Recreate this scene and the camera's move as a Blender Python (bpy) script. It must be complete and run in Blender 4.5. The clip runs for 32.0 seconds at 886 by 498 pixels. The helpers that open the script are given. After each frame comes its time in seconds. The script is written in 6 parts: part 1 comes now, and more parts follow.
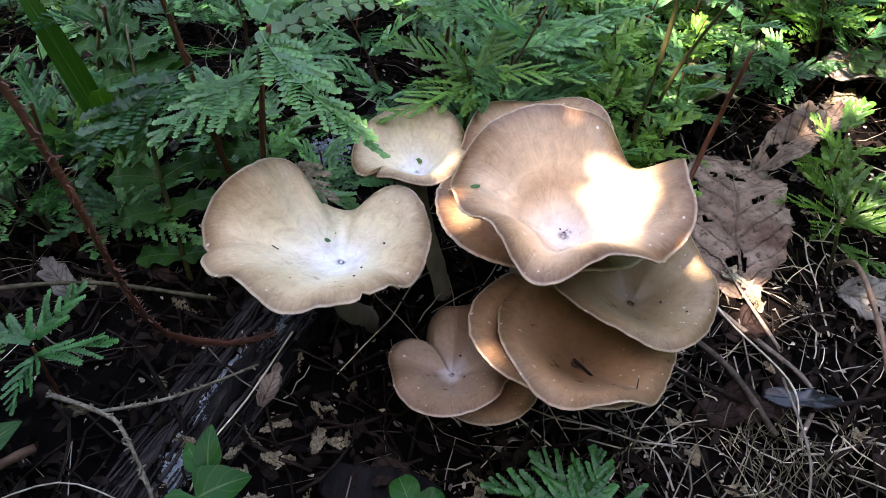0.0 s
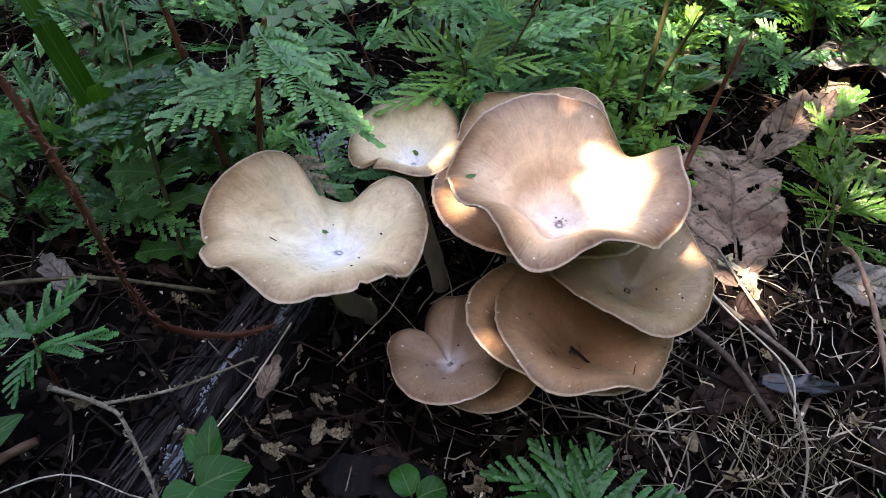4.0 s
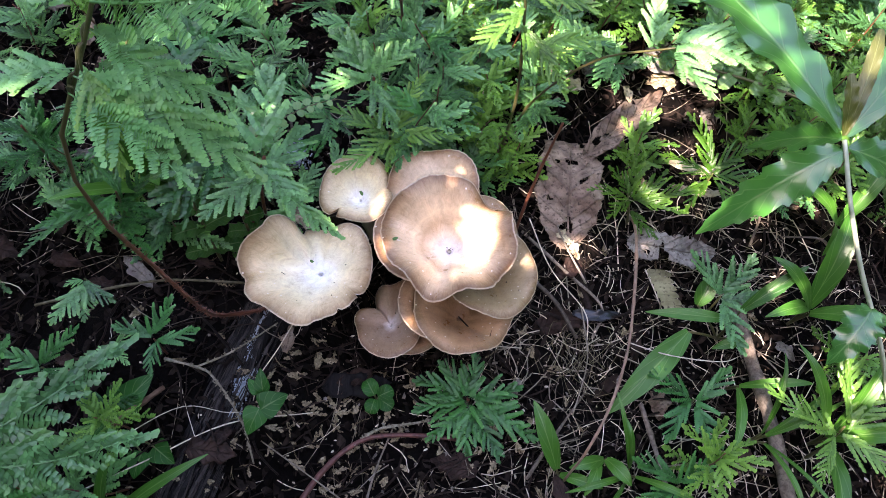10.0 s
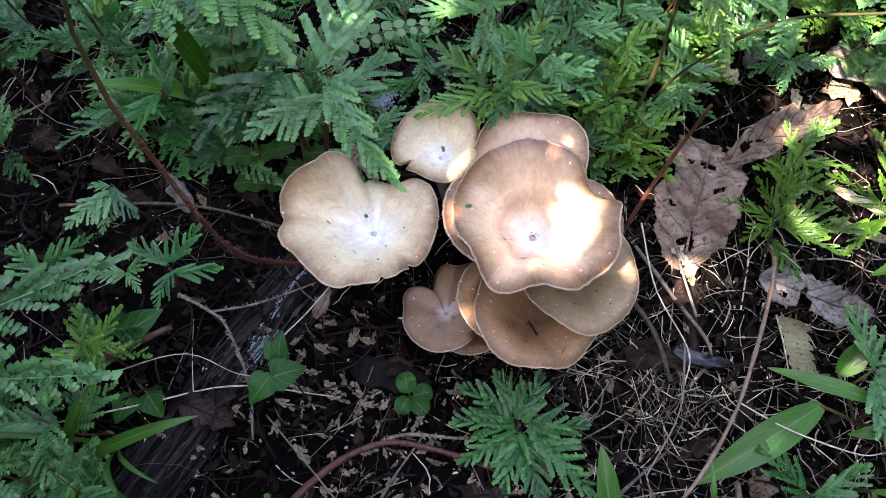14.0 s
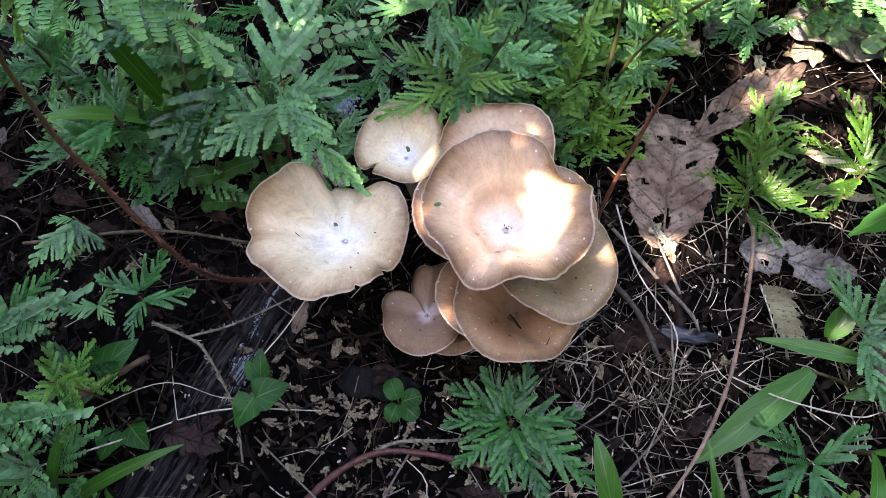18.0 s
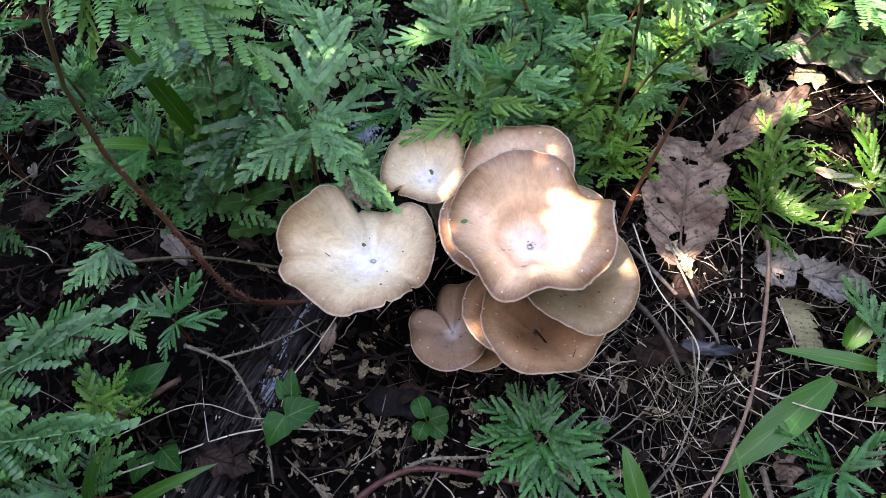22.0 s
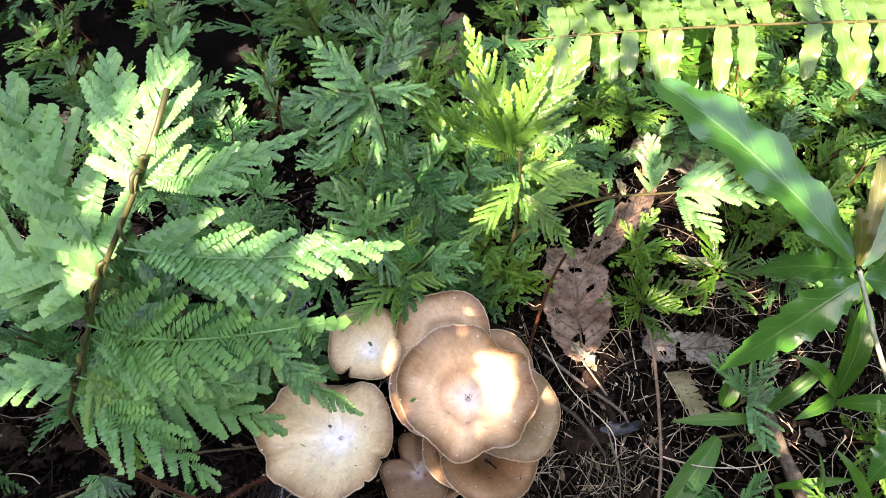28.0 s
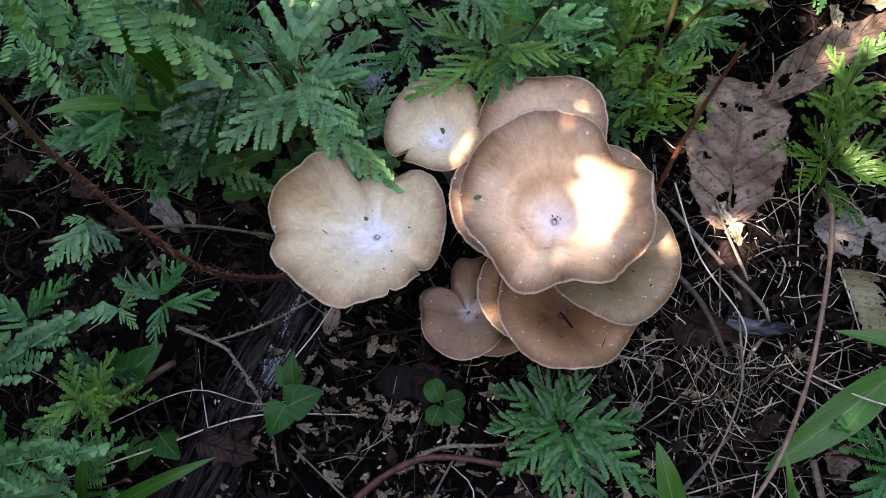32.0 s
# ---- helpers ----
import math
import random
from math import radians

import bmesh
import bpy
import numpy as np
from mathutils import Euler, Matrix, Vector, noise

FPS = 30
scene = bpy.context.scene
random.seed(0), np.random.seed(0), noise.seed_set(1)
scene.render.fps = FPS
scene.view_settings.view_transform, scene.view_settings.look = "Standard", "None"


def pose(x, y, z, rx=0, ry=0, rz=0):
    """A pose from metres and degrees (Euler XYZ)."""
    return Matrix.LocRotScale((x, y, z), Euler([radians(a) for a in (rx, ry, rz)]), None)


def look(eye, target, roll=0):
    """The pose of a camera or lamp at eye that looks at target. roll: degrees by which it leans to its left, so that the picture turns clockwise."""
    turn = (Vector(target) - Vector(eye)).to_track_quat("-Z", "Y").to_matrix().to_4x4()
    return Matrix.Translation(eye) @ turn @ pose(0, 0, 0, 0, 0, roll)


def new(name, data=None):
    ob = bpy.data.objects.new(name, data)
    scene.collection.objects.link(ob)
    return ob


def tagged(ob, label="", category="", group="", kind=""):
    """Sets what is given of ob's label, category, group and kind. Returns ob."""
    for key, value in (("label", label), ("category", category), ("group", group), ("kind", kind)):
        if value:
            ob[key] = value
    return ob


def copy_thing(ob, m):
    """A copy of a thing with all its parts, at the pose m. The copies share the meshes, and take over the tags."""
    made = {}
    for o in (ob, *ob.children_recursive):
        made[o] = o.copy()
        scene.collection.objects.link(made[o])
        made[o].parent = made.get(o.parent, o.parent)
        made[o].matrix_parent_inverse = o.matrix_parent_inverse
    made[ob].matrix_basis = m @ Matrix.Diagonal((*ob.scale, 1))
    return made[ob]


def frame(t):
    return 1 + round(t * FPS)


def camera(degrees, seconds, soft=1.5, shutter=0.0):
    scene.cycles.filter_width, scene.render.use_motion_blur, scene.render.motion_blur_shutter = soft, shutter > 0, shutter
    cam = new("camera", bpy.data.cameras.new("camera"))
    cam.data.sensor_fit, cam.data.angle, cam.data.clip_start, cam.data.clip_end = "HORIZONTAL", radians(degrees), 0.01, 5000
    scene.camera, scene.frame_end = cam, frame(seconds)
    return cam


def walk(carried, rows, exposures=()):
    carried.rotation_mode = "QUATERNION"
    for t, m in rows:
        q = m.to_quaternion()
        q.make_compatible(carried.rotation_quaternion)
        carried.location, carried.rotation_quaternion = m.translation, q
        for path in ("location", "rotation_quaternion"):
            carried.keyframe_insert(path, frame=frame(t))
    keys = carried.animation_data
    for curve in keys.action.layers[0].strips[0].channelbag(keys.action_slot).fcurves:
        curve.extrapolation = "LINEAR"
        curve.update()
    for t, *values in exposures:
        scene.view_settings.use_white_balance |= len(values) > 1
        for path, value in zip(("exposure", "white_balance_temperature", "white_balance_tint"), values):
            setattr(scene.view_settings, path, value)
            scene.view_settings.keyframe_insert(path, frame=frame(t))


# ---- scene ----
cam = camera(62.4, 32.0, 0.45)
METRES, EYE, TILT, LEAN, TURN = 1.0, 0.24, -52.0, 0.0, 0.0
ROWS = [
    (0.0, 0.0, 0.0, 0.0, 0.0, 0.0, -0.0),
    (0.5, 0.0001, 0.0002, -0.001, -0.14, -0.16, -0.04),
    (1.0, -0.001, -0.001, -0.001, 0.23, -0.0, 0.2),
    (1.5, 0.0004, -0.0017, -0.0006, 0.08, -0.21, 0.37),
    (2.0, 0.0023, -0.0023, -0.0014, 0.01, -0.25, 0.62),
    (2.5, 0.0032, -0.0021, -0.0033, -0.05, -0.4, 0.62),
    (3.0, 0.0034, -0.0011, -0.0039, -0.06, -0.58, 0.63),
    (3.5, 0.0017, -0.0021, -0.0024, 0.05, -0.24, 0.68),
    (5.5, 0.0004, -0.0, -0.0077, -0.27, 0.08, 0.59),
    (6.0, 0.0129, -0.002, -0.0092, 0.31, 0.4, -0.77),
    (6.5, 0.0238, 0.0066, -0.0032, 2.44, 3.75, -4.35),
    (7.0, 0.0224, 0.025, 0.0115, 1.26, -0.15, -2.05),
    (7.5, 0.0169, 0.004, 0.051, -1.79, -10.79, 4.1),
    (8.0, 0.0244, -0.0409, 0.1061, -0.73, -15.79, 4.82),
    (8.5, 0.0338, -0.0587, 0.1158, -0.3, -21.22, 4.88),
    (9.0, 0.0326, -0.0805, 0.1207, -2.38, -21.75, 5.39),
    (9.5, 0.0184, -0.1333, 0.1381, -3.41, -19.49, 4.82),
    (10.0, 0.0168, -0.1413, 0.1325, -3.77, -19.12, 3.19),
    (10.5, 0.0275, -0.1203, 0.1206, 3.91, -17.94, -1.1),
    (11.0, 0.0397, -0.1027, 0.1043, 8.81, -17.75, -5.04),
    (11.5, 0.0389, -0.0907, 0.1038, 9.14, -18.83, -5.26),
    (12.0, 0.043, -0.085, 0.0997, 8.19, -19.67, -5.19),
    (12.5, 0.0364, -0.0819, 0.0964, 8.34, -19.8, -5.43),
    (13.0, 0.0335, -0.0767, 0.0932, 7.25, -19.79, -4.78),
    (13.5, 0.0348, -0.0724, 0.0909, 6.48, -19.39, -4.79),
    (14.0, 0.028, -0.0743, 0.094, 7.31, -18.55, -5.5),
    (14.5, 0.0178, -0.0774, 0.0916, 7.67, -18.99, -3.98),
    (16.5, 0.0246, -0.0675, 0.0939, 5.51, -18.86, -2.01),
    (17.0, 0.0287, -0.0692, 0.0933, 5.39, -19.1, -1.59),
    (17.5, 0.0321, -0.0685, 0.0925, 4.63, -18.8, -1.33),
    (18.0, 0.0342, -0.0679, 0.0928, 4.79, -18.46, -0.53),
    (18.5, 0.03, -0.0664, 0.0919, 4.96, -18.59, -0.42),
    (19.0, 0.0259, -0.0634, 0.0919, 4.95, -18.48, -0.79),
    (19.5, 0.0264, -0.0624, 0.0917, 4.94, -18.36, -0.84),
    (20.0, 0.0273, -0.0614, 0.0901, 4.6, -18.12, -0.48),
    (20.5, 0.0316, -0.0563, 0.0906, 4.06, -17.67, -1.25),
    (21.0, 0.0457, -0.059, 0.0868, 5.46, -16.29, -1.92),
    (21.5, 0.0405, -0.0676, 0.0844, 5.33, -16.17, -0.28),
    (22.0, 0.0239, -0.081, 0.0843, 4.45, -14.95, 0.51),
    (22.5, -0.0031, -0.0991, 0.0975, 3.02, -16.25, 0.76),
    (23.0, 0.0045, -0.1301, 0.1276, 1.72, -19.01, 1.47),
    (23.5, 0.0348, -0.1506, 0.1496, 3.64, -19.86, 0.51),
    (24.0, 0.0548, -0.1616, 0.1569, 6.64, -21.57, -2.26),
    (24.5, 0.066, -0.1528, 0.1486, 8.2, -19.86, -4.59),
    (25.0, 0.0797, -0.1408, 0.1507, 7.62, -19.69, -3.49),
    (25.5, 0.0835, -0.1265, 0.1559, 8.15, -18.64, -3.6),
    (27.5, 0.0456, -0.0971, 0.1918, -1.18, -18.97, 5.87),
    (28.0, 0.0187, -0.1096, 0.2015, -6.82, -19.14, 9.98),
    (28.5, 0.0021, -0.1247, 0.1993, -7.74, -20.68, 10.94),
    (29.0, 0.0039, -0.1113, 0.1876, -8.12, -23.93, 13.66),
    (29.5, 0.0267, -0.0707, 0.1749, -5.33, -23.5, 9.21),
    (30.0, 0.0383, -0.0372, 0.158, 0.61, -22.79, 5.87),
    (30.5, 0.0505, -0.0364, 0.1487, 1.75, -23.58, 5.61),
    (31.0, 0.053, -0.0395, 0.1321, 3.09, -25.23, 4.78),
    (31.5, 0.0475, -0.0452, 0.1228, 5.73, -24.75, 4.43),
    (32.0, 0.0295, -0.0349, 0.1008, 6.88, -22.54, 1.97),
]
walk(cam, [(t, pose(0, 0, EYE, TILT, LEAN, TURN) @ pose(METRES * x, METRES * y, METRES * z, 90 + pitch, roll, yaw)) for t, x, y, z, yaw, pitch, roll in ROWS],
     [(0.0, 3.05, 7900, 25), (7.0, 2.92, 7900, 26), (8.0, 2.72, 7650, 26), (10.0, 3.16, 7650, 29), (22.0, 3.16, 7750, 29), (25.0, 3.2, 7650, 28), (28.5, 3.03, 9400, 26), (30.5, 2.95, 8300, 28), (32.0, 2.7, 7750, 28)])

# ---- light ----
SUN = Vector((-0.36, -0.42, 0.84)).normalized()      # towards the sun
sun_data = bpy.data.lights.new("sun", "SUN")
sun_data.energy, sun_data.angle, sun_data.color = 2.4, radians(0.3), (1.0, 0.98, 0.95)
sun = new("sun", sun_data)
sun.matrix_world = look(SUN * 5, (0, 0, 0))
world = bpy.data.worlds.new("sky")
scene.world = world
world.use_nodes = True
wn = world.node_tree
sky = wn.nodes.new("ShaderNodeTexSky")
sky.sky_type, sky.sun_disc = "NISHITA", False
sky.sun_elevation = math.asin(SUN.z)
sky.sun_rotation = math.atan2(SUN.x, SUN.y)
wn.links.new(sky.outputs[0], wn.nodes["Background"].inputs[0])
wn.nodes["Background"].inputs[1].default_value = 0.15


# ---- materials ----
class Nodes:
    """A short way to wire a node material."""

    def __init__(self, name):
        self.m = bpy.data.materials.new(name)
        self.m.use_nodes = True
        self.t = self.m.node_tree
        self.b = self.t.nodes["Principled BSDF"]

    def n(self, kind, **props):
        node = self.t.nodes.new("ShaderNode" + kind)
        for k, v in props.items():
            setattr(node, k, v)
        return node

    def put(self, value, socket):
        if hasattr(value, "links"):
            self.t.links.new(value, socket)
        elif hasattr(value, "__len__") and len(value) == 3 and len(socket.default_value) == 4:
            socket.default_value = (*value, 1)
        else:
            socket.default_value = value

    def noise(self, scale, detail=4, rough=0.6, at=None, warp=0.0):
        node = self.n("TexNoise")
        for k, v in (("Scale", scale), ("Detail", detail), ("Roughness", rough), ("Distortion", warp)):
            node.inputs[k].default_value = v
        self.put(at or self.coord(), node.inputs["Vector"])
        return node.outputs["Fac"]

    def coord(self, which="Object"):
        return self.n("TexCoord").outputs[which]

    def place(self):
        return self.n("NewGeometry").outputs["Position"]

    def ramp(self, fac, *stops):
        node = self.n("ValToRGB")
        while len(node.color_ramp.elements) < len(stops):
            node.color_ramp.elements.new(0.5)
        for e, (p, c) in zip(node.color_ramp.elements, stops):
            e.position, e.color = p, (*c, 1) if hasattr(c, "__len__") else (c, c, c, 1)
        self.put(fac, node.inputs[0])
        return node.outputs[0]

    def mix(self, fac, a, b, how="MIX"):
        node = self.n("Mix", data_type="RGBA", blend_type=how)
        for value, k in ((fac, 0), (a, 6), (b, 7)):
            self.put(value, node.inputs[k])
        return node.outputs[2]

    def math(self, how, a, b=0.0, c=0.0):
        node = self.n("Math", operation=how)
        for i, value in enumerate((a, b, c)):
            self.put(value, node.inputs[i])
        return node.outputs[0]

    def done(self, colour, rough=0.6, bump=None, strength=0.4, depth=0.001, through_light=0.0, glow=None, **more):
        self.put(colour, self.b.inputs["Base Color"])
        self.put(rough, self.b.inputs["Roughness"])
        for k, v in more.items():
            self.put(v, self.b.inputs[k.replace("_", " ")])
        if bump is not None:
            node = self.n("Bump")
            node.inputs["Strength"].default_value, node.inputs["Distance"].default_value = strength, depth
            self.put(bump, node.inputs["Height"])
            self.t.links.new(node.outputs[0], self.b.inputs["Normal"])
        if through_light:
            tr, mx = self.n("BsdfTranslucent"), self.n("MixShader")
            self.put(glow if glow is not None else colour, tr.inputs[0])
            mx.inputs[0].default_value = through_light
            self.t.links.new(self.b.outputs[0], mx.inputs[1])
            self.t.links.new(tr.outputs[0], mx.inputs[2])
            self.t.links.new(mx.outputs[0], self.t.nodes["Material Output"].inputs[0])
        return self.m


def cap_material(name, *stops, fibres=0.25):
    """Mushroom skin in soft zones from the middle (0) to the margin (1), with fine fibres near the margin and small pale scales."""
    k = Nodes(name)
    uv = k.coord("UV")
    length = k.n("VectorMath", operation="LENGTH")
    k.put(uv, length.inputs[0])
    r = length.outputs["Value"]
    unit = k.n("VectorMath", operation="NORMALIZE")
    k.put(uv, unit.inputs[0])
    wide = k.n("VectorMath", operation="MULTIPLY")
    k.put(unit.outputs[0], wide.inputs[0])
    wide.inputs[1].default_value = (42, 42, 42)
    slow = k.n("VectorMath", operation="MULTIPLY_ADD")
    k.put(uv, slow.inputs[0])
    slow.inputs[1].default_value = (7, 7, 7)
    k.put(wide.outputs[0], slow.inputs[2])
    fibre = k.noise(1.0, 4, 0.7, slow.outputs[0], 0.5)
    blotch = k.noise(2.0, 3, 0.55, uv)
    cloud = k.noise(5.0, 5, 0.65, uv, 0.6)
    ring = k.math("ADD", r, k.math("MULTIPLY", k.math("SUBTRACT", blotch, 0.5), 0.17))
    ring = k.math("ADD", ring, k.math("MULTIPLY", k.math("SUBTRACT", fibre, 0.5), k.ramp(r, (0.12, 0.0), (0.40, 0.09))))
    skin = k.ramp(ring, *stops)
    skin = k.mix(k.math("MULTIPLY", k.ramp(fibre, (0.46, 0.0), (0.76, fibres)), k.ramp(r, (0.30, 0.0), (0.80, 1.0))), skin, k.mix(1.0, skin, (0.60, 0.50, 0.42), "MULTIPLY"))
    skin = k.mix(k.ramp(cloud, (0.45, 0.0), (0.8, 0.5)), skin, k.mix(1.0, skin, (1.22, 1.20, 1.18), "MULTIPLY"))
    skin = k.mix(k.ramp(cloud, (0.25, 0.45), (0.5, 0.0)), skin, k.mix(1.0, skin, (0.74, 0.64, 0.54), "MULTIPLY"))
    mottle = k.noise(6.5, 7, 0.78, uv, 1.3)
    skin = k.mix(k.ramp(mottle, (0.35, 0.42), (0.52, 0.0)), skin, k.mix(1.0, skin, (0.70, 0.58, 0.47), "MULTIPLY"))
    skin = k.mix(k.ramp(mottle, (0.52, 0.0), (0.66, 0.45)), skin, k.mix(1.0, skin, (1.24, 1.22, 1.22), "MULTIPLY"))
    few = k.n("VectorMath", operation="MULTIPLY_ADD")
    k.put(uv, few.inputs[0])
    few.inputs[1].default_value = (4, 4, 4)
    broad = k.n("VectorMath", operation="MULTIPLY")
    k.put(unit.outputs[0], broad.inputs[0])
    broad.inputs[1].default_value = (9, 9, 9)
    k.put(broad.outputs[0], few.inputs[2])
    rib = k.noise(1.0, 3, 0.6, few.outputs[0], 0.3)
    rib = k.math("MULTIPLY", rib, k.ramp(r, (0.35, 0.0), (0.95, 1.0)))
    skin = k.mix(k.math("MULTIPLY", k.ramp(rib, (0.40, 0.0), (0.60, 1.0)), 0.35), skin, k.mix(1.0, skin, (0.66, 0.54, 0.44), "MULTIPLY"))
    rim = k.math("MULTIPLY", k.ramp(r, (0.970, 0.0), (0.986, 0.95)), k.ramp(mottle, (0.35, 0.5), (0.6, 1.0)))
    skin = k.mix(rim, skin, k.mix(0.5, stops[-2][1], (0.85, 0.70, 0.52)))
    dots = k.n("TexVoronoi")
    dots.inputs["Scale"].default_value = 8.0
    k.put(uv, dots.inputs["Vector"])
    fleck = k.ramp(dots.outputs["Distance"], (0.09, 1.0), (0.14, 0.0))
    fleck = k.math("MULTIPLY", fleck, k.ramp(r, (0.38, 0.0), (0.5, 1.0)))
    some = k.ramp(k.noise(3.1, 1, 0.5, uv), (0.46, 0.0), (0.52, 0.9))
    skin = k.mix(k.math("MULTIPLY", fleck, some), skin, (0.88, 0.78, 0.66))
    smear = k.noise(10.0, 5, 0.7, uv, 0.9)
    skin = k.mix(k.ramp(smear, (0.54, 0.0), (0.70, 0.34)), skin, k.mix(1.0, skin, (0.62, 0.50, 0.40), "MULTIPLY"))
    pores = k.ramp(k.noise(60, 2, 0.6, uv), (0.67, 0.0), (0.77, 0.40))
    skin = k.mix(pores, skin, (0.12, 0.075, 0.05))
    fine = k.noise(40, 2, 0.5, uv)
    calm = k.ramp(r, (0.12, 0.0), (0.40, 0.6))
    dust = k.math("ADD", k.math("MULTIPLY", fibre, calm), k.math("ADD", k.math("MULTIPLY", fine, 0.25), k.math("ADD", mottle, k.math("MULTIPLY", rib, 2.0))))
    return k.done(skin, k.ramp(cloud, (0.3, 0.24), (0.7, 0.42)), dust, 0.34, 0.0009, Subsurface_Weight=0.05,
                  Subsurface_Radius=(0.004, 0.002, 0.001), Specular_IOR_Level=0.5)


# The white middle paints sky sheen into the skin colour.
CAP_PALE = cap_material("pale_mushroom_skin", (0.10, (0.900, 0.900, 0.910)), (0.34, (0.900, 0.820, 0.614)), (0.56, (0.860, 0.720, 0.465)), (0.78, (0.700, 0.530, 0.316)), (0.92, (0.460, 0.310, 0.167)), (0.99, (0.270, 0.165, 0.084)), fibres=0.24)
# Rings at 0.40 and 0.53 shade the funnel's step into the skin colour.
CAP_WARM = cap_material("tan_mushroom_skin", (0.05, (0.800, 0.750, 0.720)), (0.26, (0.820, 0.680, 0.521)), (0.40, (0.620, 0.430, 0.270)), (0.53, (0.880, 0.680, 0.465)), (0.70, (0.740, 0.520, 0.326)), (0.84, (0.520, 0.325, 0.181)), (0.96, (0.240, 0.120, 0.056)), fibres=0.22)
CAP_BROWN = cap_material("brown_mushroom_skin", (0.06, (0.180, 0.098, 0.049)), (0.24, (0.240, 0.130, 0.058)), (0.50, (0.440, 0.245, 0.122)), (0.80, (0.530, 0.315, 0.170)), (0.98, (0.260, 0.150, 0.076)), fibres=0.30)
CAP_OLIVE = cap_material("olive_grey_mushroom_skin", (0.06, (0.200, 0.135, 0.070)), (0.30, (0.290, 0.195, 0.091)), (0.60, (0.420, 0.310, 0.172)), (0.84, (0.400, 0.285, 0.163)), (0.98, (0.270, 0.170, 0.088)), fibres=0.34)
CAP_LILAC = cap_material("lilac_brown_mushroom_skin", (0.08, (0.760, 0.700, 0.700)), (0.26, (0.480, 0.345, 0.256)), (0.60, (0.430, 0.290, 0.186)), (0.84, (0.360, 0.225, 0.135)), (0.98, (0.230, 0.130, 0.073)), fibres=0.36)


def plain_noise(name, a, b, scale, rough=0.7, strength=0.5, depth=0.0005, detail=5, lo=0.3, hi=0.7, stretch=None, through_light=0.0, vary=0.0, **more):
    """A two-tone surface with grain and relief; vary shifts the tone from piece to piece."""
    k = Nodes(name)
    at = k.coord()
    if stretch:
        s = k.n("VectorMath", operation="MULTIPLY")
        k.put(at, s.inputs[0])
        s.inputs[1].default_value = stretch
        at = s.outputs[0]
    f, g = k.noise(scale, detail, 0.62, at, 0.4), k.noise(scale * 0.17, 3, 0.5, at)
    c = k.mix(k.ramp(f, (lo, 0.0), (hi, 1.0)), a, b)
    c = k.mix(k.ramp(g, (0.35, 0.0), (0.7, 0.5)), c, k.mix(1.0, c, (0.55, 0.52, 0.5), "MULTIPLY"))
    if vary:
        island = k.n("NewGeometry").outputs["Random Per Island"]
        thing = k.n("ObjectInfo").outputs["Random"]
        both = k.math("FRACT", k.math("ADD", island, thing))
        c = k.mix(1.0, c, k.ramp(both, (0.0, 1.0 - vary), (1.0, 1.0 + vary)), "MULTIPLY")
    return k.done(c, rough, f, strength, depth, through_light, **more)


GILL = plain_noise("mushroom_gills", (0.52, 0.36, 0.25), (0.40, 0.24, 0.15), 300, 0.7)
FLESH = plain_noise("mushroom_stem_flesh", (0.50, 0.42, 0.33), (0.30, 0.22, 0.16), 180, 0.65, stretch=(1, 1, 0.25))
# Much darker than damp soil alone: shade between the plants is in the colour.
SOIL = plain_noise("damp_shaded_soil", (0.0012, 0.0010, 0.0010), (0.006, 0.0045, 0.0038), 60, 0.9, 1.0, 0.004, 8, Specular_IOR_Level=0.06)
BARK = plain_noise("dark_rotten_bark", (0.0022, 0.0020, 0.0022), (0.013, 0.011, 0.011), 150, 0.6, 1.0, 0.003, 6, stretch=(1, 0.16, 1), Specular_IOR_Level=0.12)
BARKFIBRE = plain_noise("loose_bark_fibre", (0.004, 0.0035, 0.0035), (0.045, 0.036, 0.032), 220, 0.6, 0.6, 0.0005, vary=0.8, Specular_IOR_Level=0.2)
LICHEN = plain_noise("grey_blue_lichen", (0.24, 0.30, 0.35), (0.56, 0.63, 0.69), 420, 0.9, 0.8, 0.001, Specular_IOR_Level=0.06)
TWIG = plain_noise("grey_brown_twig_bark", (0.10, 0.078, 0.060), (0.30, 0.25, 0.20), 500, 0.8, 0.6, 0.0004, vary=0.55, Specular_IOR_Level=0.06)
STRAW = plain_noise("pale_dry_rootlet", (0.30, 0.24, 0.18), (0.66, 0.58, 0.46), 300, 0.75, 0.3, vary=0.85, Specular_IOR_Level=0.06)
DARKTWIG = plain_noise("dark_wet_twig", (0.008, 0.006, 0.0055), (0.040, 0.027, 0.022), 400, 0.6, 0.5, vary=0.5, Specular_IOR_Level=0.06)
# Flake colour is lowered as well, which adds shade to the litter.
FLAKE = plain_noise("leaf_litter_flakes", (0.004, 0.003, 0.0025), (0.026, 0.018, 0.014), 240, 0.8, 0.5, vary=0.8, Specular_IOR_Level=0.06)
REDSTEM = plain_noise("red_brown_stem", (0.085, 0.022, 0.014), (0.22, 0.075, 0.035), 260, 0.5, 0.4, 0.0003)
RUNNER = plain_noise("pinkish_runner_bark", (0.16, 0.085, 0.055), (0.38, 0.25, 0.17), 260, 0.5, 0.4, 0.0003)
REDROOT = plain_noise("red_bark_root", (0.045, 0.012, 0.010), (0.17, 0.055, 0.042), 300, 0.6, 0.5, 0.0004)
GREENSTEM = plain_noise("green_brown_stem", (0.055, 0.075, 0.020), (0.140, 0.110, 0.042), 260, 0.5, 0.3)
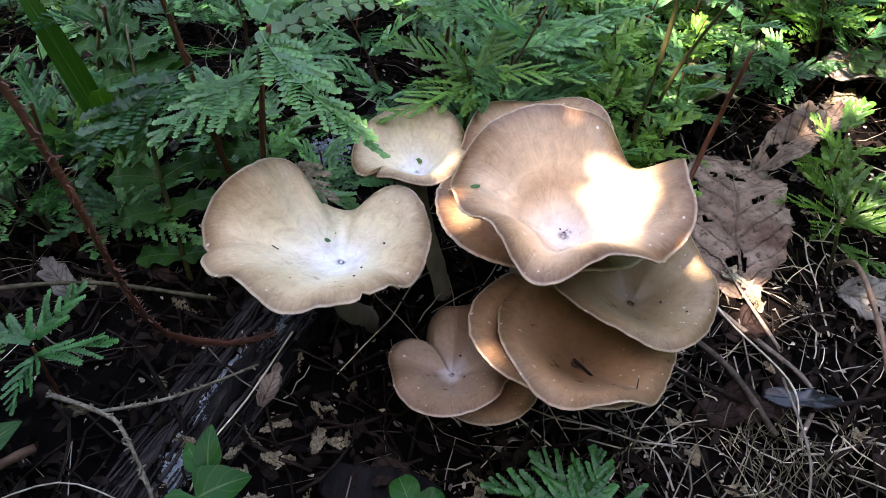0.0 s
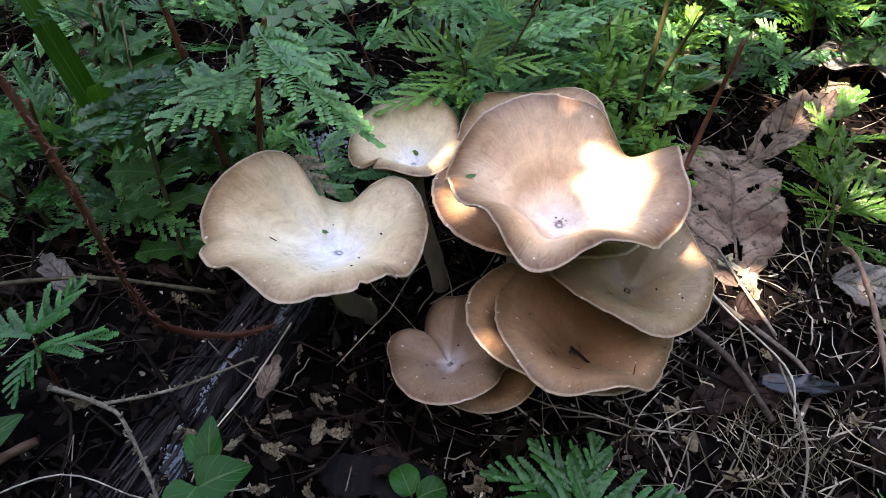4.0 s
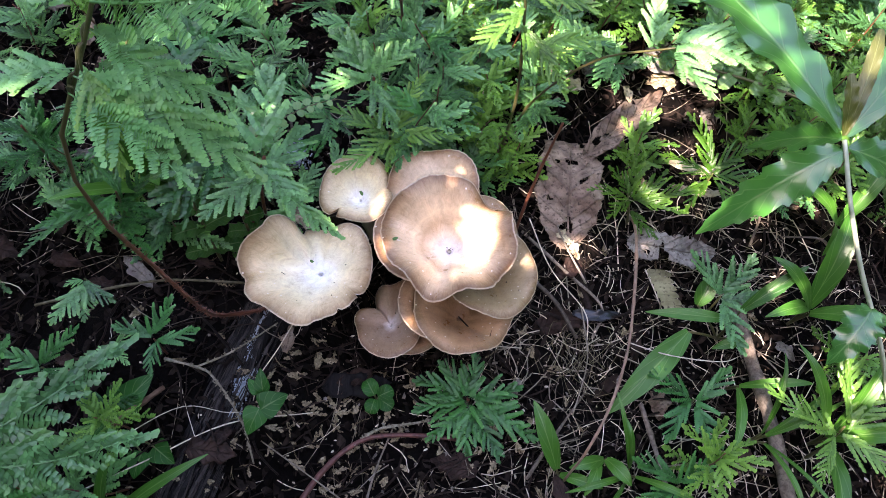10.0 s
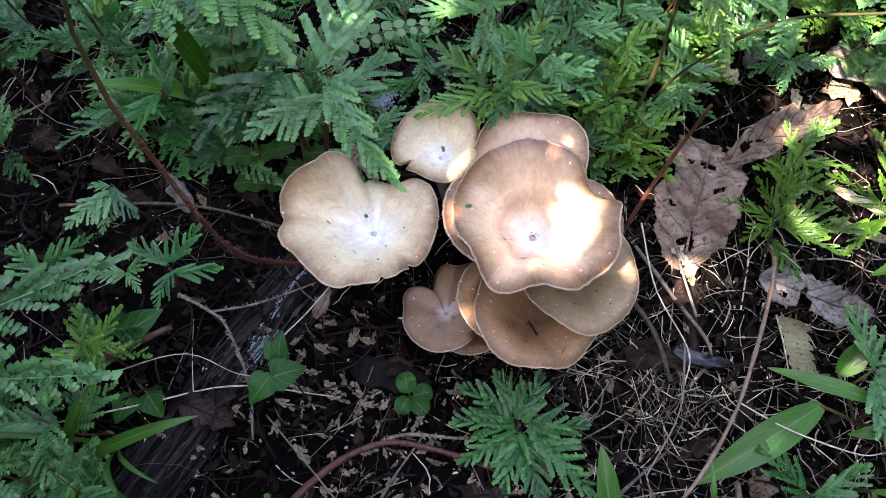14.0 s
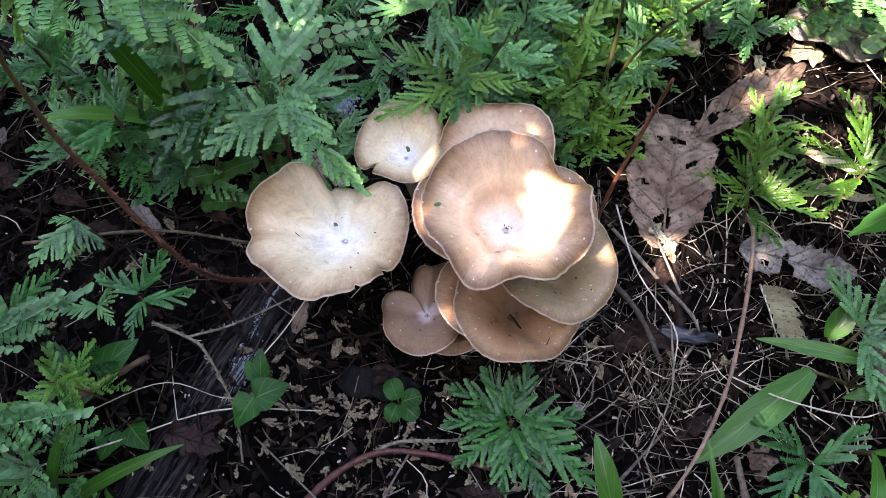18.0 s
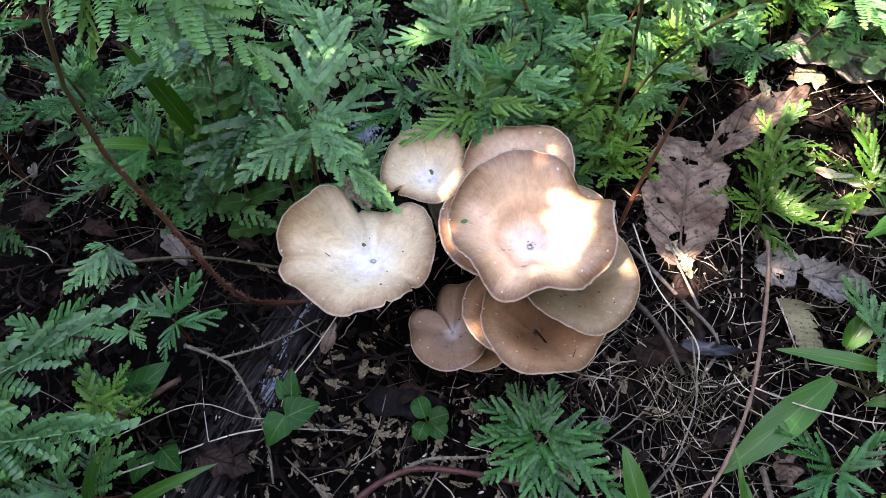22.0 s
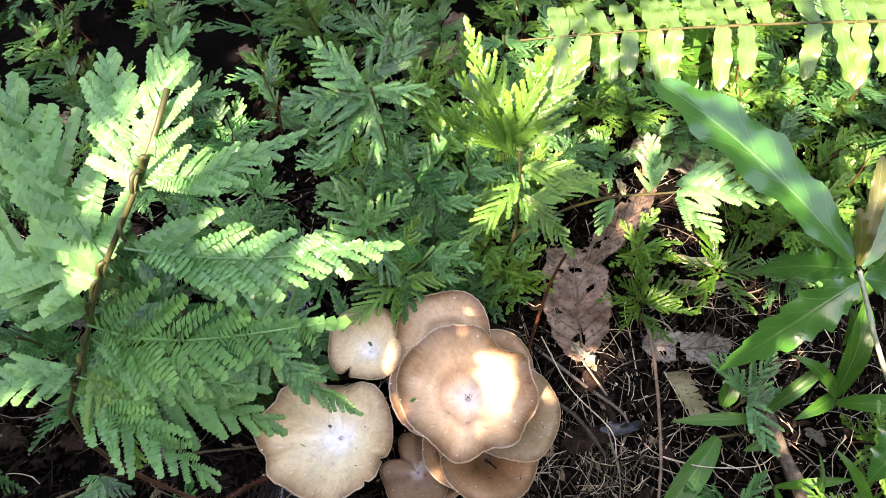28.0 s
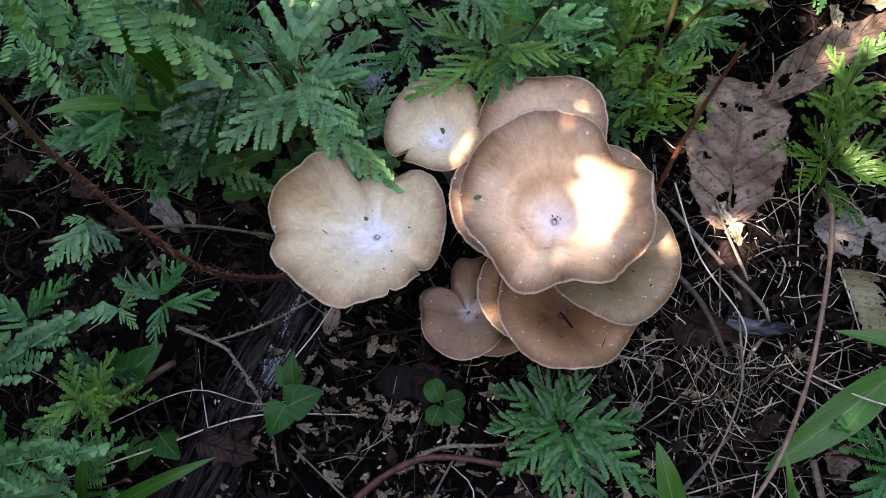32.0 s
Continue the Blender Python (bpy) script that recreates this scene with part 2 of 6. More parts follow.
PALESTEM = plain_noise("pale_green_white_stem", (0.30, 0.36, 0.24), (0.52, 0.58, 0.44), 200, 0.45, 0.3, 0.0003, stretch=(1, 1, 0.25))


def tall_stem_material():
    k = Nodes("red_brown_to_green_stem")
    sep = k.n("SeparateXYZ")
    k.put(k.place(), sep.inputs[0])
    f = k.noise(260, 5)
    red = k.mix(f, (0.045, 0.014, 0.009), (0.17, 0.052, 0.026))
    green = k.mix(f, (0.040, 0.050, 0.016), (0.095, 0.090, 0.034))
    return k.done(k.mix(k.ramp(sep.outputs[2], (0.14, 0.0), (0.24, 1.0)), red, green), 0.5, f, 0.4, 0.0003)


TALLSTEM = tall_stem_material()
MOSS = plain_noise("lichen_crusted_twig_bark", (0.11, 0.09, 0.06), (0.40, 0.36, 0.27), 500, 0.9, 1.0, 0.0008, Specular_IOR_Level=0.06)


def leaf_material(name, dark, light, rough=0.42, shine=0.5, through_light=0.28, veins=None, grain=160, island=True, tips=0.0, **more):
    """A living leaf: tone from leaf to leaf, blotches, a vein pattern along its own axis, and light let through."""
    k = Nodes(name)
    thing = k.n("ObjectInfo").outputs["Random"]
    piece = k.n("NewGeometry").outputs["Random Per Island"]
    tone = k.math("ADD", k.math("MULTIPLY", thing, 0.68 if island else 1.0), k.math("MULTIPLY", piece, 0.32 if island else 0.0))
    c = k.mix(tone, dark, light)
    blot = k.noise(grain, 4, 0.6)
    wide = k.noise(14, 2, 0.5, k.place())
    c = k.mix(k.ramp(blot, (0.35, 0.0), (0.75, 0.45)), c, k.mix(1.0, c, (0.55, 0.62, 0.5), "MULTIPLY"))
    c = k.mix(k.ramp(wide, (0.4, 0.0), (0.7, 0.5)), c, k.mix(1.0, c, (1.35, 1.15, 0.7), "MULTIPLY"))
    relief = blot
    if tips:
        sep = k.n("SeparateXYZ")
        k.put(k.coord("UV"), sep.inputs[0])
        c = k.mix(1.0, c, k.ramp(sep.outputs[1], (0.0, (0.72, 0.74, 0.72)), (1.0, (1.24, 1.20, 1.18))), "MULTIPLY")
        c = k.mix(k.math("MULTIPLY", k.ramp(sep.outputs[0], (0.55, 0.0), (1.0, 1.0)), tips), c, k.mix(1.0, c, (1.9, 1.55, 1.3), "MULTIPLY"))
        c = k.mix(k.ramp(sep.outputs[0], (0.0, 0.45), (0.22, 0.0)), c, k.mix(1.0, c, (0.55, 0.60, 0.5), "MULTIPLY"))
    if veins:
        uv = k.coord("UV")
        sep = k.n("SeparateXYZ")
        k.put(uv, sep.inputs[0])
        side = k.math("ABSOLUTE", sep.outputs[0])
        mid = k.ramp(side, (0.02, 1.0), (0.075, 0.0))
        slant = k.math("SUBTRACT", k.math("MULTIPLY", sep.outputs[1], veins), k.math("MULTIPLY", side, 1.6))
        ribs = k.math("ABSOLUTE", k.math("SUBTRACT", k.math("FRACT", slant), 0.5))
        ribs = k.ramp(ribs, (0.015, 0.55), (0.07, 0.0))
        lines = k.math("MAXIMUM", mid, ribs)
        c = k.mix(k.math("MULTIPLY", lines, 0.28), c, k.mix(0.5, light, (0.5, 0.6, 0.3)))
        relief = k.math("ADD", k.math("MULTIPLY", blot, 0.3), lines)
    return k.done(c, rough, relief, 0.3, 0.0006, through_light, k.mix(1.0, c, (1.5, 1.7, 0.6), "MULTIPLY"), Specular_IOR_Level=shine, **more)


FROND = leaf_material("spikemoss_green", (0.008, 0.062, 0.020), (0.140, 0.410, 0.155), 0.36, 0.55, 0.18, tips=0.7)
# Spikemoss green lightened in its colour for the sky light on high fronds.
FROND_TALL = leaf_material("brightened_spikemoss_green", (0.082, 0.270, 0.100), (0.190, 0.460, 0.180), 0.38, 0.50, 0.20, tips=0.5)
# Deep green of the front plant; on the bank it stands in for shade.
FROND_DARK = leaf_material("dark_shaded_spikemoss_green", (0.006, 0.062, 0.014), (0.036, 0.205, 0.052), 0.36, 0.45, 0.14, tips=0.6)
FROND_LIME = leaf_material("spikemoss_yellow_green", (0.042, 0.150, 0.022), (0.155, 0.360, 0.075), 0.38, 0.45, 0.20, tips=0.35)
FROND_OLIVE = leaf_material("spikemoss_olive_green", (0.016, 0.078, 0.008), (0.080, 0.215, 0.024), 0.38, 0.40, 0.20, tips=0.7)
BLADE = leaf_material("broad_grass_green", (0.015, 0.090, 0.012), (0.055, 0.205, 0.026), 0.34, 0.4, 0.20, veins=3, grain=90)
HOLLY = leaf_material("glossy_toothed_leaf_green", (0.026, 0.150, 0.026), (0.046, 0.215, 0.040), 0.30, 0.6, 0.24, veins=7, grain=60, island=False, Coat_Weight=1.0, Coat_Roughness=0.16)
HEART = leaf_material("heart_leaf_green", (0.007, 0.070, 0.010), (0.017, 0.125, 0.020), 0.40, 0.2, 0.16, veins=4, grain=90)
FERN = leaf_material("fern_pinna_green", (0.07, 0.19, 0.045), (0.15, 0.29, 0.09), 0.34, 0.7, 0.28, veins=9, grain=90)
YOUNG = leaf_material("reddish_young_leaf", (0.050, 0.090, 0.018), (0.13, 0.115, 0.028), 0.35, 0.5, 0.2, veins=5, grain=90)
# Fern green darkened in its colour to carry the shade behind the bank.
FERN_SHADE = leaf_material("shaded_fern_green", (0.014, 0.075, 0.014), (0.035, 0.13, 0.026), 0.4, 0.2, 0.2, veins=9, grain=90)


def dead_material(name, a, b, veins=8):
    k = Nodes(name)
    f, g = k.noise(110, 6, 0.65), k.noise(420, 3, 0.6)
    broad_stain = k.noise(38, 3, 0.6, warp=0.8)
    c = k.mix(k.ramp(f, (0.34, 0.0), (0.64, 1.0)), a, b)
    thing = k.n("ObjectInfo").outputs["Random"]
    c = k.mix(1.0, c, k.ramp(thing, (0.0, (0.7, 0.66, 0.62)), (1.0, (1.2, 1.15, 1.1))), "MULTIPLY")
    c = k.mix(k.ramp(broad_stain, (0.46, 0.0), (0.64, 0.75)), c, k.mix(1.0, c, (0.50, 0.42, 0.40), "MULTIPLY"))
    c = k.mix(k.ramp(g, (0.54, 0.0), (0.68, 0.8)), c, (0.04, 0.026, 0.020))
    sep = k.n("SeparateXYZ")
    k.put(k.coord("UV"), sep.inputs[0])
    side = k.math("ABSOLUTE", sep.outputs[0])
    slant = k.math("SUBTRACT", k.math("MULTIPLY", sep.outputs[1], veins), k.math("MULTIPLY", side, 1.8))
    ribs = k.ramp(k.math("ABSOLUTE", k.math("SUBTRACT", k.math("FRACT", slant), 0.5)), (0.02, 1.0), (0.10, 0.0))
    lines = k.math("MAXIMUM", k.ramp(side, (0.02, 1.0), (0.08, 0.0)), ribs)
    return k.done(c, 0.70, k.math("ADD", k.math("ADD", f, broad_stain), k.math("MULTIPLY", lines, 0.6)), 0.9, 0.0016, 0.08, Specular_IOR_Level=0.2)


DEAD_TAN = dead_material("dry_tan_leaf", (0.16, 0.115, 0.088), (0.40, 0.305, 0.240))
DEAD_GREY = dead_material("weathered_grey_leaf", (0.13, 0.12, 0.11), (0.30, 0.285, 0.26))
DEAD_DARK = dead_material("wet_dark_brown_leaf", (0.018, 0.010, 0.008), (0.058, 0.032, 0.025))
DRY = plain_noise("dry_spikemoss", (0.16, 0.12, 0.07), (0.36, 0.30, 0.20), 300, 0.8, 0.4, vary=0.4, Specular_IOR_Level=0.06)
DRYGRASS = plain_noise("olive_dry_grass", (0.10, 0.09, 0.05), (0.32, 0.28, 0.18), 300, 0.75, 0.3, vary=0.5, Specular_IOR_Level=0.06)
SPLINTER = plain_noise("rotten_red_brown_wood", (0.06, 0.028, 0.018), (0.24, 0.15, 0.105), 260, 0.8, 0.8, 0.0006, stretch=(0.2, 1, 1), Specular_IOR_Level=0.06)
WETLEAF = plain_noise("wet_blue_black_leaf", (0.004, 0.005, 0.008), (0.014, 0.016, 0.024), 120, 0.3, 0.6, 0.0006, Specular_IOR_Level=0.6)
DEAD_FERN = dead_material("bleached_fern", (0.23, 0.23, 0.12), (0.40, 0.39, 0.24))
DEAD_PALE = dead_material("bleached_leaf", (0.42, 0.37, 0.22), (0.66, 0.60, 0.42))
WOODS = plain_noise("far_woods_green", (0.012, 0.028, 0.010), (0.05, 0.10, 0.03), 1.2, 0.8, 1.0, 0.3)
CANOPY = leaf_material("shrub_leaf_green", (0.04, 0.12, 0.03), (0.07, 0.18, 0.04), 0.4, 0.5, 0.15)


# ---- building helpers ----
class Geo:
    """Collects points, faces and a map for one mesh."""

    def __init__(self):
        self.v, self.f, self.uv = [], [], []

    def add(self, verts, faces, uv=None):
        o = len(self.v)
        self.v.extend(tuple(p) for p in verts)
        self.f.extend(tuple(i + o for i in q) for q in faces)
        self.uv.extend(uv if uv else [(0.0, 0.0)] * len(verts))

    def tube(self, pts, r0, r1=None, sides=6, rough=0.0, rng=None, knot=0.0):
        """A round or knobbly stem along pts, tapering from r0 to r1."""
        pts = [Vector(p) for p in pts]
        r1 = r0 if r1 is None else r1
        n, verts, uv = len(pts), [], []
        for i, p in enumerate(pts):
            d = (pts[min(i + 1, n - 1)] - pts[max(i - 1, 0)]).normalized()
            a = d.orthogonal().normalized() if i == 0 else (a - d * a.dot(d)).normalized()
            b = d.cross(a)
            r = r0 + (r1 - r0) * i / (n - 1)
            if rng:
                r *= 1 + rng.uniform(-rough, rough) + (knot if rng.random() < 0.12 else 0)
            for j in range(sides):
                w = 2 * math.pi * j / sides
                verts.append(p + (a * math.cos(w) + b * math.sin(w)) * r * (1 + (rng.uniform(-rough, rough) if rng else 0)))
                uv.append((j / sides, i / (n - 1)))
        faces = [(i * sides + j, i * sides + (j + 1) % sides, (i + 1) * sides + (j + 1) % sides, (i + 1) * sides + j)
                 for i in range(n - 1) for j in range(sides)]
        faces += [tuple(reversed(range(sides))), tuple(range((n - 1) * sides, n * sides))]
        self.add(verts, faces, uv)

    def strip(self, pts, width, up=(0, 0, 1), cols=4, fold=0.15, wave=0.0, waves=6, rag=0.0, rng=None):
        """A leaf along pts; width(s) is its half width; fold lifts the halves, wave ruffles the margin."""
        pts = [Vector(p) for p in pts]
        n, verts, uv = len(pts), [], []
        up = Vector(up)
        for i, p in enumerate(pts):
            s = i / (n - 1)
            d = (pts[min(i + 1, n - 1)] - pts[max(i - 1, 0)]).normalized()
            side = d.cross(up).normalized()
            nor = side.cross(d).normalized()
            w = width(s)
            wl = w * (1 + (rng.uniform(-rag, rag) if rng else 0))
            wr = w * (1 + (rng.uniform(-rag, rag) if rng else 0))
            for j in range(-cols, cols + 1):
                c = j / cols
                ww = wl if c < 0 else wr
                z = abs(c) * fold * w + wave * w * c * c * math.sin(waves * 2 * math.pi * s + (0 if c < 0 else 1.7))
                verts.append(p + side * ww * c + nor * z)
                uv.append((c, s))
        m = 2 * cols + 1
        faces = [(i * m + j, i * m + j + 1, (i + 1) * m + j + 1, (i + 1) * m + j) for i in range(n - 1) for j in range(m - 1)]
        self.add(verts, faces, uv)

    def mesh(self, name, mat, smooth=True, origin=(0, 0, 0)):
        me = bpy.data.meshes.new(name)
        o = Vector(origin)
        me.from_pydata([(p[0] - o.x, p[1] - o.y, p[2] - o.z) for p in self.v], [], self.f)
        layer = me.uv_layers.new(name="map")
        idx = np.empty(len(me.loops), dtype=np.int32)
        me.loops.foreach_get("vertex_index", idx)
        layer.data.foreach_set("uv", np.array(self.uv, dtype=np.float32)[idx].ravel())
        me.materials.append(mat)
        me.polygons.foreach_set("use_smooth", [smooth] * len(me.polygons))
        me.update()
        return me


def thing(name, at, label, category, group="", kind=""):
    """An empty at a thing's base, which holds its parts."""
    ob = new(name)
    ob.location = at
    ob.empty_display_size = 0.01
    return tagged(ob, label, category, group, kind)


def part(name, mesh, parent, label="", m=None):
    ob = new(name, mesh)
    ob.parent = parent
    if m is not None:
        ob.matrix_basis = m
    return tagged(ob, label)


def solo(name, geo, mat, at, label, category, group="", kind="", smooth=True):
    """A thing of one mesh, its origin at its base."""
    ob = new(name, geo.mesh(name, mat, smooth, at))
    ob.location = at
    return tagged(ob, label, category, group, kind)


def bezier(a, b, c, d, n):
    a, b, c, d = Vector(a), Vector(b), Vector(c), Vector(d)
    return [a * (1 - s) ** 3 + b * 3 * s * (1 - s) ** 2 + c * 3 * s * s * (1 - s) + d * s ** 3 for s in (i / (n - 1) for i in range(n))]


def smooth_path(pts, n):
    """A gliding line through a few given places."""
    pts = [Vector(p) for p in pts]
    pts = [2 * pts[0] - pts[1]] + pts + [2 * pts[-1] - pts[-2]]
    out = []
    for i in range(n):
        u = i / (n - 1) * (len(pts) - 3)
        k = min(int(u), len(pts) - 4)
        s = u - k
        p0, p1, p2, p3 = pts[k:k + 4]
        out.append(0.5 * (2 * p1 + (p2 - p0) * s + (2 * p0 - 5 * p1 + 4 * p2 - p3) * s * s + (3 * p1 - p0 - 3 * p2 + p3) * s ** 3))
    return out


def ground_z(x, y):
    """Height of the uneven forest floor."""
    p = Vector((x, y, 0))
    z = 0.010 * noise.noise(p * 7) + 0.005 * noise.noise(p * 23) + 0.0025 * noise.noise(p * 70)
    hollow = math.exp(-((x - 0.03) ** 2 + (y - 0.13) ** 2) / 0.004)
    bank = 0.018 * math.exp(-((x + 0.13) ** 2 + (y - 0.10) ** 2) / 0.006)
    return z - 0.008 * hollow + bank


# ---- ground ----
def build_ground():
    n = 240
    axis = [math.copysign(0.75 * abs(u) + 45 * abs(u) ** 9, u) for u in np.linspace(-1, 1, n)]
    g = Geo()
    verts, faces = [], []
    for j, b in enumerate(axis):
        for a in axis:
            x, y = a + 0.02, b + 0.16
            verts.append((x, y, ground_z(x, y) + (0.0015 * noise.noise(Vector((x, y, 3)) * 190) if abs(a) < 0.6 and abs(b) < 0.6 else 0)))
    for j in range(n - 1):
        for i in range(n - 1):
            faces.append((j * n + i, j * n + i + 1, (j + 1) * n + i + 1, (j + 1) * n + i))
    g.add(verts, faces)
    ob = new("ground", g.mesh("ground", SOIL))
    tagged(ob, "damp forest soil under leaf litter, coloured darker for the shade between plants", "ground", kind="structure")


build_ground()


def build_forest_edge():
    """Unseen woods added all round, far off, to leave only the sky overhead open; lowest at +y to let more light in."""
    g = Geo()
    n, m = 180, 26
    verts = []
    for j in range(m):
        for i in range(n):
            w = 2 * math.pi * i / n
            s = j / (m - 1)
            q = Vector((math.cos(w) * 3, math.sin(w) * 3, s * 3))
            top = 21 * (1 - 0.5 * math.sin(w)) * (1 + 0.12 * noise.noise(Vector((math.cos(w) * 4, math.sin(w) * 4, 7))))
            r = 27 + 3.0 * noise.noise(q * 1.3) + 1.4 * noise.noise(q * 5) - 4 * s
            verts.append((r * math.cos(w), r * math.sin(w), top * s - 0.2))
    g.add(verts, [(j * n + i, j * n + (i + 1) % n, (j + 1) * n + (i + 1) % n, (j + 1) * n + i) for j in range(m - 1) for i in range(n)])
    ob = new("backdrop", g.mesh("backdrop", WOODS))
    tagged(ob, "unseen dark green woods added round the clearing to narrow the sky", "woods", kind="structure")


build_forest_edge()

# ---- mushrooms ----
CAPS = {}
CAPS['A'] = dict(centre=(-0.0364, 0.1367, 0.0724), tilt=(0.099, 0.268), radius=0.0329,
    swell=([-0.016, 0.028, -0.017, 0.024, 0.001, -0.016, -0.003, 0.003, 0.028, -0.027], [0.017, 0.021, 0.028, -0.014, 0.026, 0.003, -0.002, -0.037, 0.008, 0.005]),
    lift=([0.007, 0.104, -0.152, 0.015, 0.052, 0.050, 0.004, 0.008, 0.001], [-0.056, 0.125, 0.054, -0.051, -0.013, -0.004, 0.042, -0.048, -0.008]))
CAPS['B'] = dict(centre=(0.0367, 0.1427, 0.0871), tilt=(-0.012, 0.092), radius=0.0337,
    swell=([-0.027, 0.017, 0.012, 0.002, 0.002, -0.001, 0.000, -0.027, -0.016], [0.013, -0.046, 0.011, -0.021, 0.021, 0.011, -0.013, 0.002, -0.001]),
    lift=([-0.061, 0.058, 0.073, 0.087, 0.052, -0.031, 0.014, -0.025], [0.014, -0.087, 0.095, -0.024, -0.005, 0.024, 0.002, 0.017]))
CAPS['C'] = dict(centre=(-0.0098, 0.1811, 0.0668), tilt=(-0.008, 0.085), radius=0.0209,
    swell=([-0.015, -0.011, -0.031, -0.026, -0.006], [0.023, -0.021, -0.017, 0.017, -0.022]),
    lift=([-0.096, -0.028, -0.008, -0.017], [-0.055, -0.031, -0.074, 0.010]))
CAPS['D'] = dict(centre=(0.0624, 0.1282, 0.0602), tilt=(0.106, 0.087), radius=0.0264,
    swell=([-0.177, -0.019, 0.034, 0.011, -0.014, -0.009], [0.113, -0.057, -0.010, 0.042, -0.007, -0.011]),
    lift=([-0.019, -0.017, -0.031, 0.059, 0.039], [0.153, -0.010, -0.012, -0.042, 0.020]))
CAPS['E'] = dict(centre=(0.0450, 0.1135, 0.0519), tilt=(0.167, 0.187), radius=0.0307,
    swell=([-0.007, -0.063, -0.018, -0.004, 0.002, -0.005], [0.180, 0.062, 0.004, 0.021, -0.012, 0.007]),
    lift=([-0.083, -0.074, 0.080, 0.008, -0.035], [0.067, -0.008, 0.047, -0.024, -0.007]))
CAPS['F'] = dict(centre=(0.0033, 0.1159, 0.0385), tilt=(0.022, 0.237), radius=0.0210,
    swell=([0.095, -0.064, -0.059, 0.024, -0.030, 0.059, 0.027], [-0.113, 0.167, 0.040, 0.024, -0.026, -0.049, 0.040]),
    lift=([-0.136, -0.099, 0.046, 0.029, -0.038, 0.039], [0.024, -0.018, -0.014, 0.047, -0.038, 0.001]))
CAPS['G'] = dict(centre=(0.0357, 0.1189, 0.0472), tilt=(0.206, 0.143), radius=0.0281,
    swell=([0.050, 0.020, -0.043], [0.028, -0.027, -0.038]),
    lift=([0.003, -0.010], [0.006, 0.020]))
CAPS['H'] = dict(centre=(0.0297, 0.1522, 0.0669), tilt=(0.147, 0.284), radius=0.0337,
    swell=([0.048, 0.010, 0.001], [0.011, 0.012, -0.038]),
    lift=([0.006, -0.055], [0.032, 0.025]))
CAPS['I'] = dict(centre=(0.0320, 0.1730, 0.0681), tilt=(-0.146, -0.221), radius=0.0295,
    swell=([-0.073, -0.050, -0.049, -0.029, 0.025], [-0.104, 0.014, 0.007, 0.061, -0.018]),
    lift=([0.044, 0.042, -0.009, 0.013], [0.054, 0.043, 0.020, -0.022]))
CAPS['J'] = dict(centre=(0.0558, 0.1517, 0.0524), tilt=(0.127, -0.183), radius=0.0239,
    swell=([-0.049, -0.052], [0.008, 0.049]),
    lift=([-0.030], [0.001]))
CAPS['K'] = dict(centre=(0.0137, 0.1112, 0.0303), tilt=(-0.034, 0.217), radius=0.0173,
    swell=([0.009, -0.000], [0.015, -0.004]),
    lift=([-0.004], [-0.009]))


TH = [2 * math.pi * i / 144 for i in range(144)]


def cap_frame(c):
    n = Vector((*c["tilt"], 1)).normalized()
    u = (Vector((1, 0, 0)) - n * n.x).normalized()
    return Vector(c["centre"]), u, n.cross(u), n


def cap_rim(c, w):
    """Radius and lift of the margin at the angle w."""
    (a, b), (e, f) = c["swell"], c["lift"]
    r = 1 + sum(p * math.cos((k + 1) * w) + q * math.sin((k + 1) * w) for k, (p, q) in enumerate(zip(a, b)))
    h = sum(p * math.cos((k + 2) * w) + q * math.sin((k + 2) * w) for k, (p, q) in enumerate(zip(e, f)))
    return c["radius"] * r, c["radius"] * h


SURFACE = {}


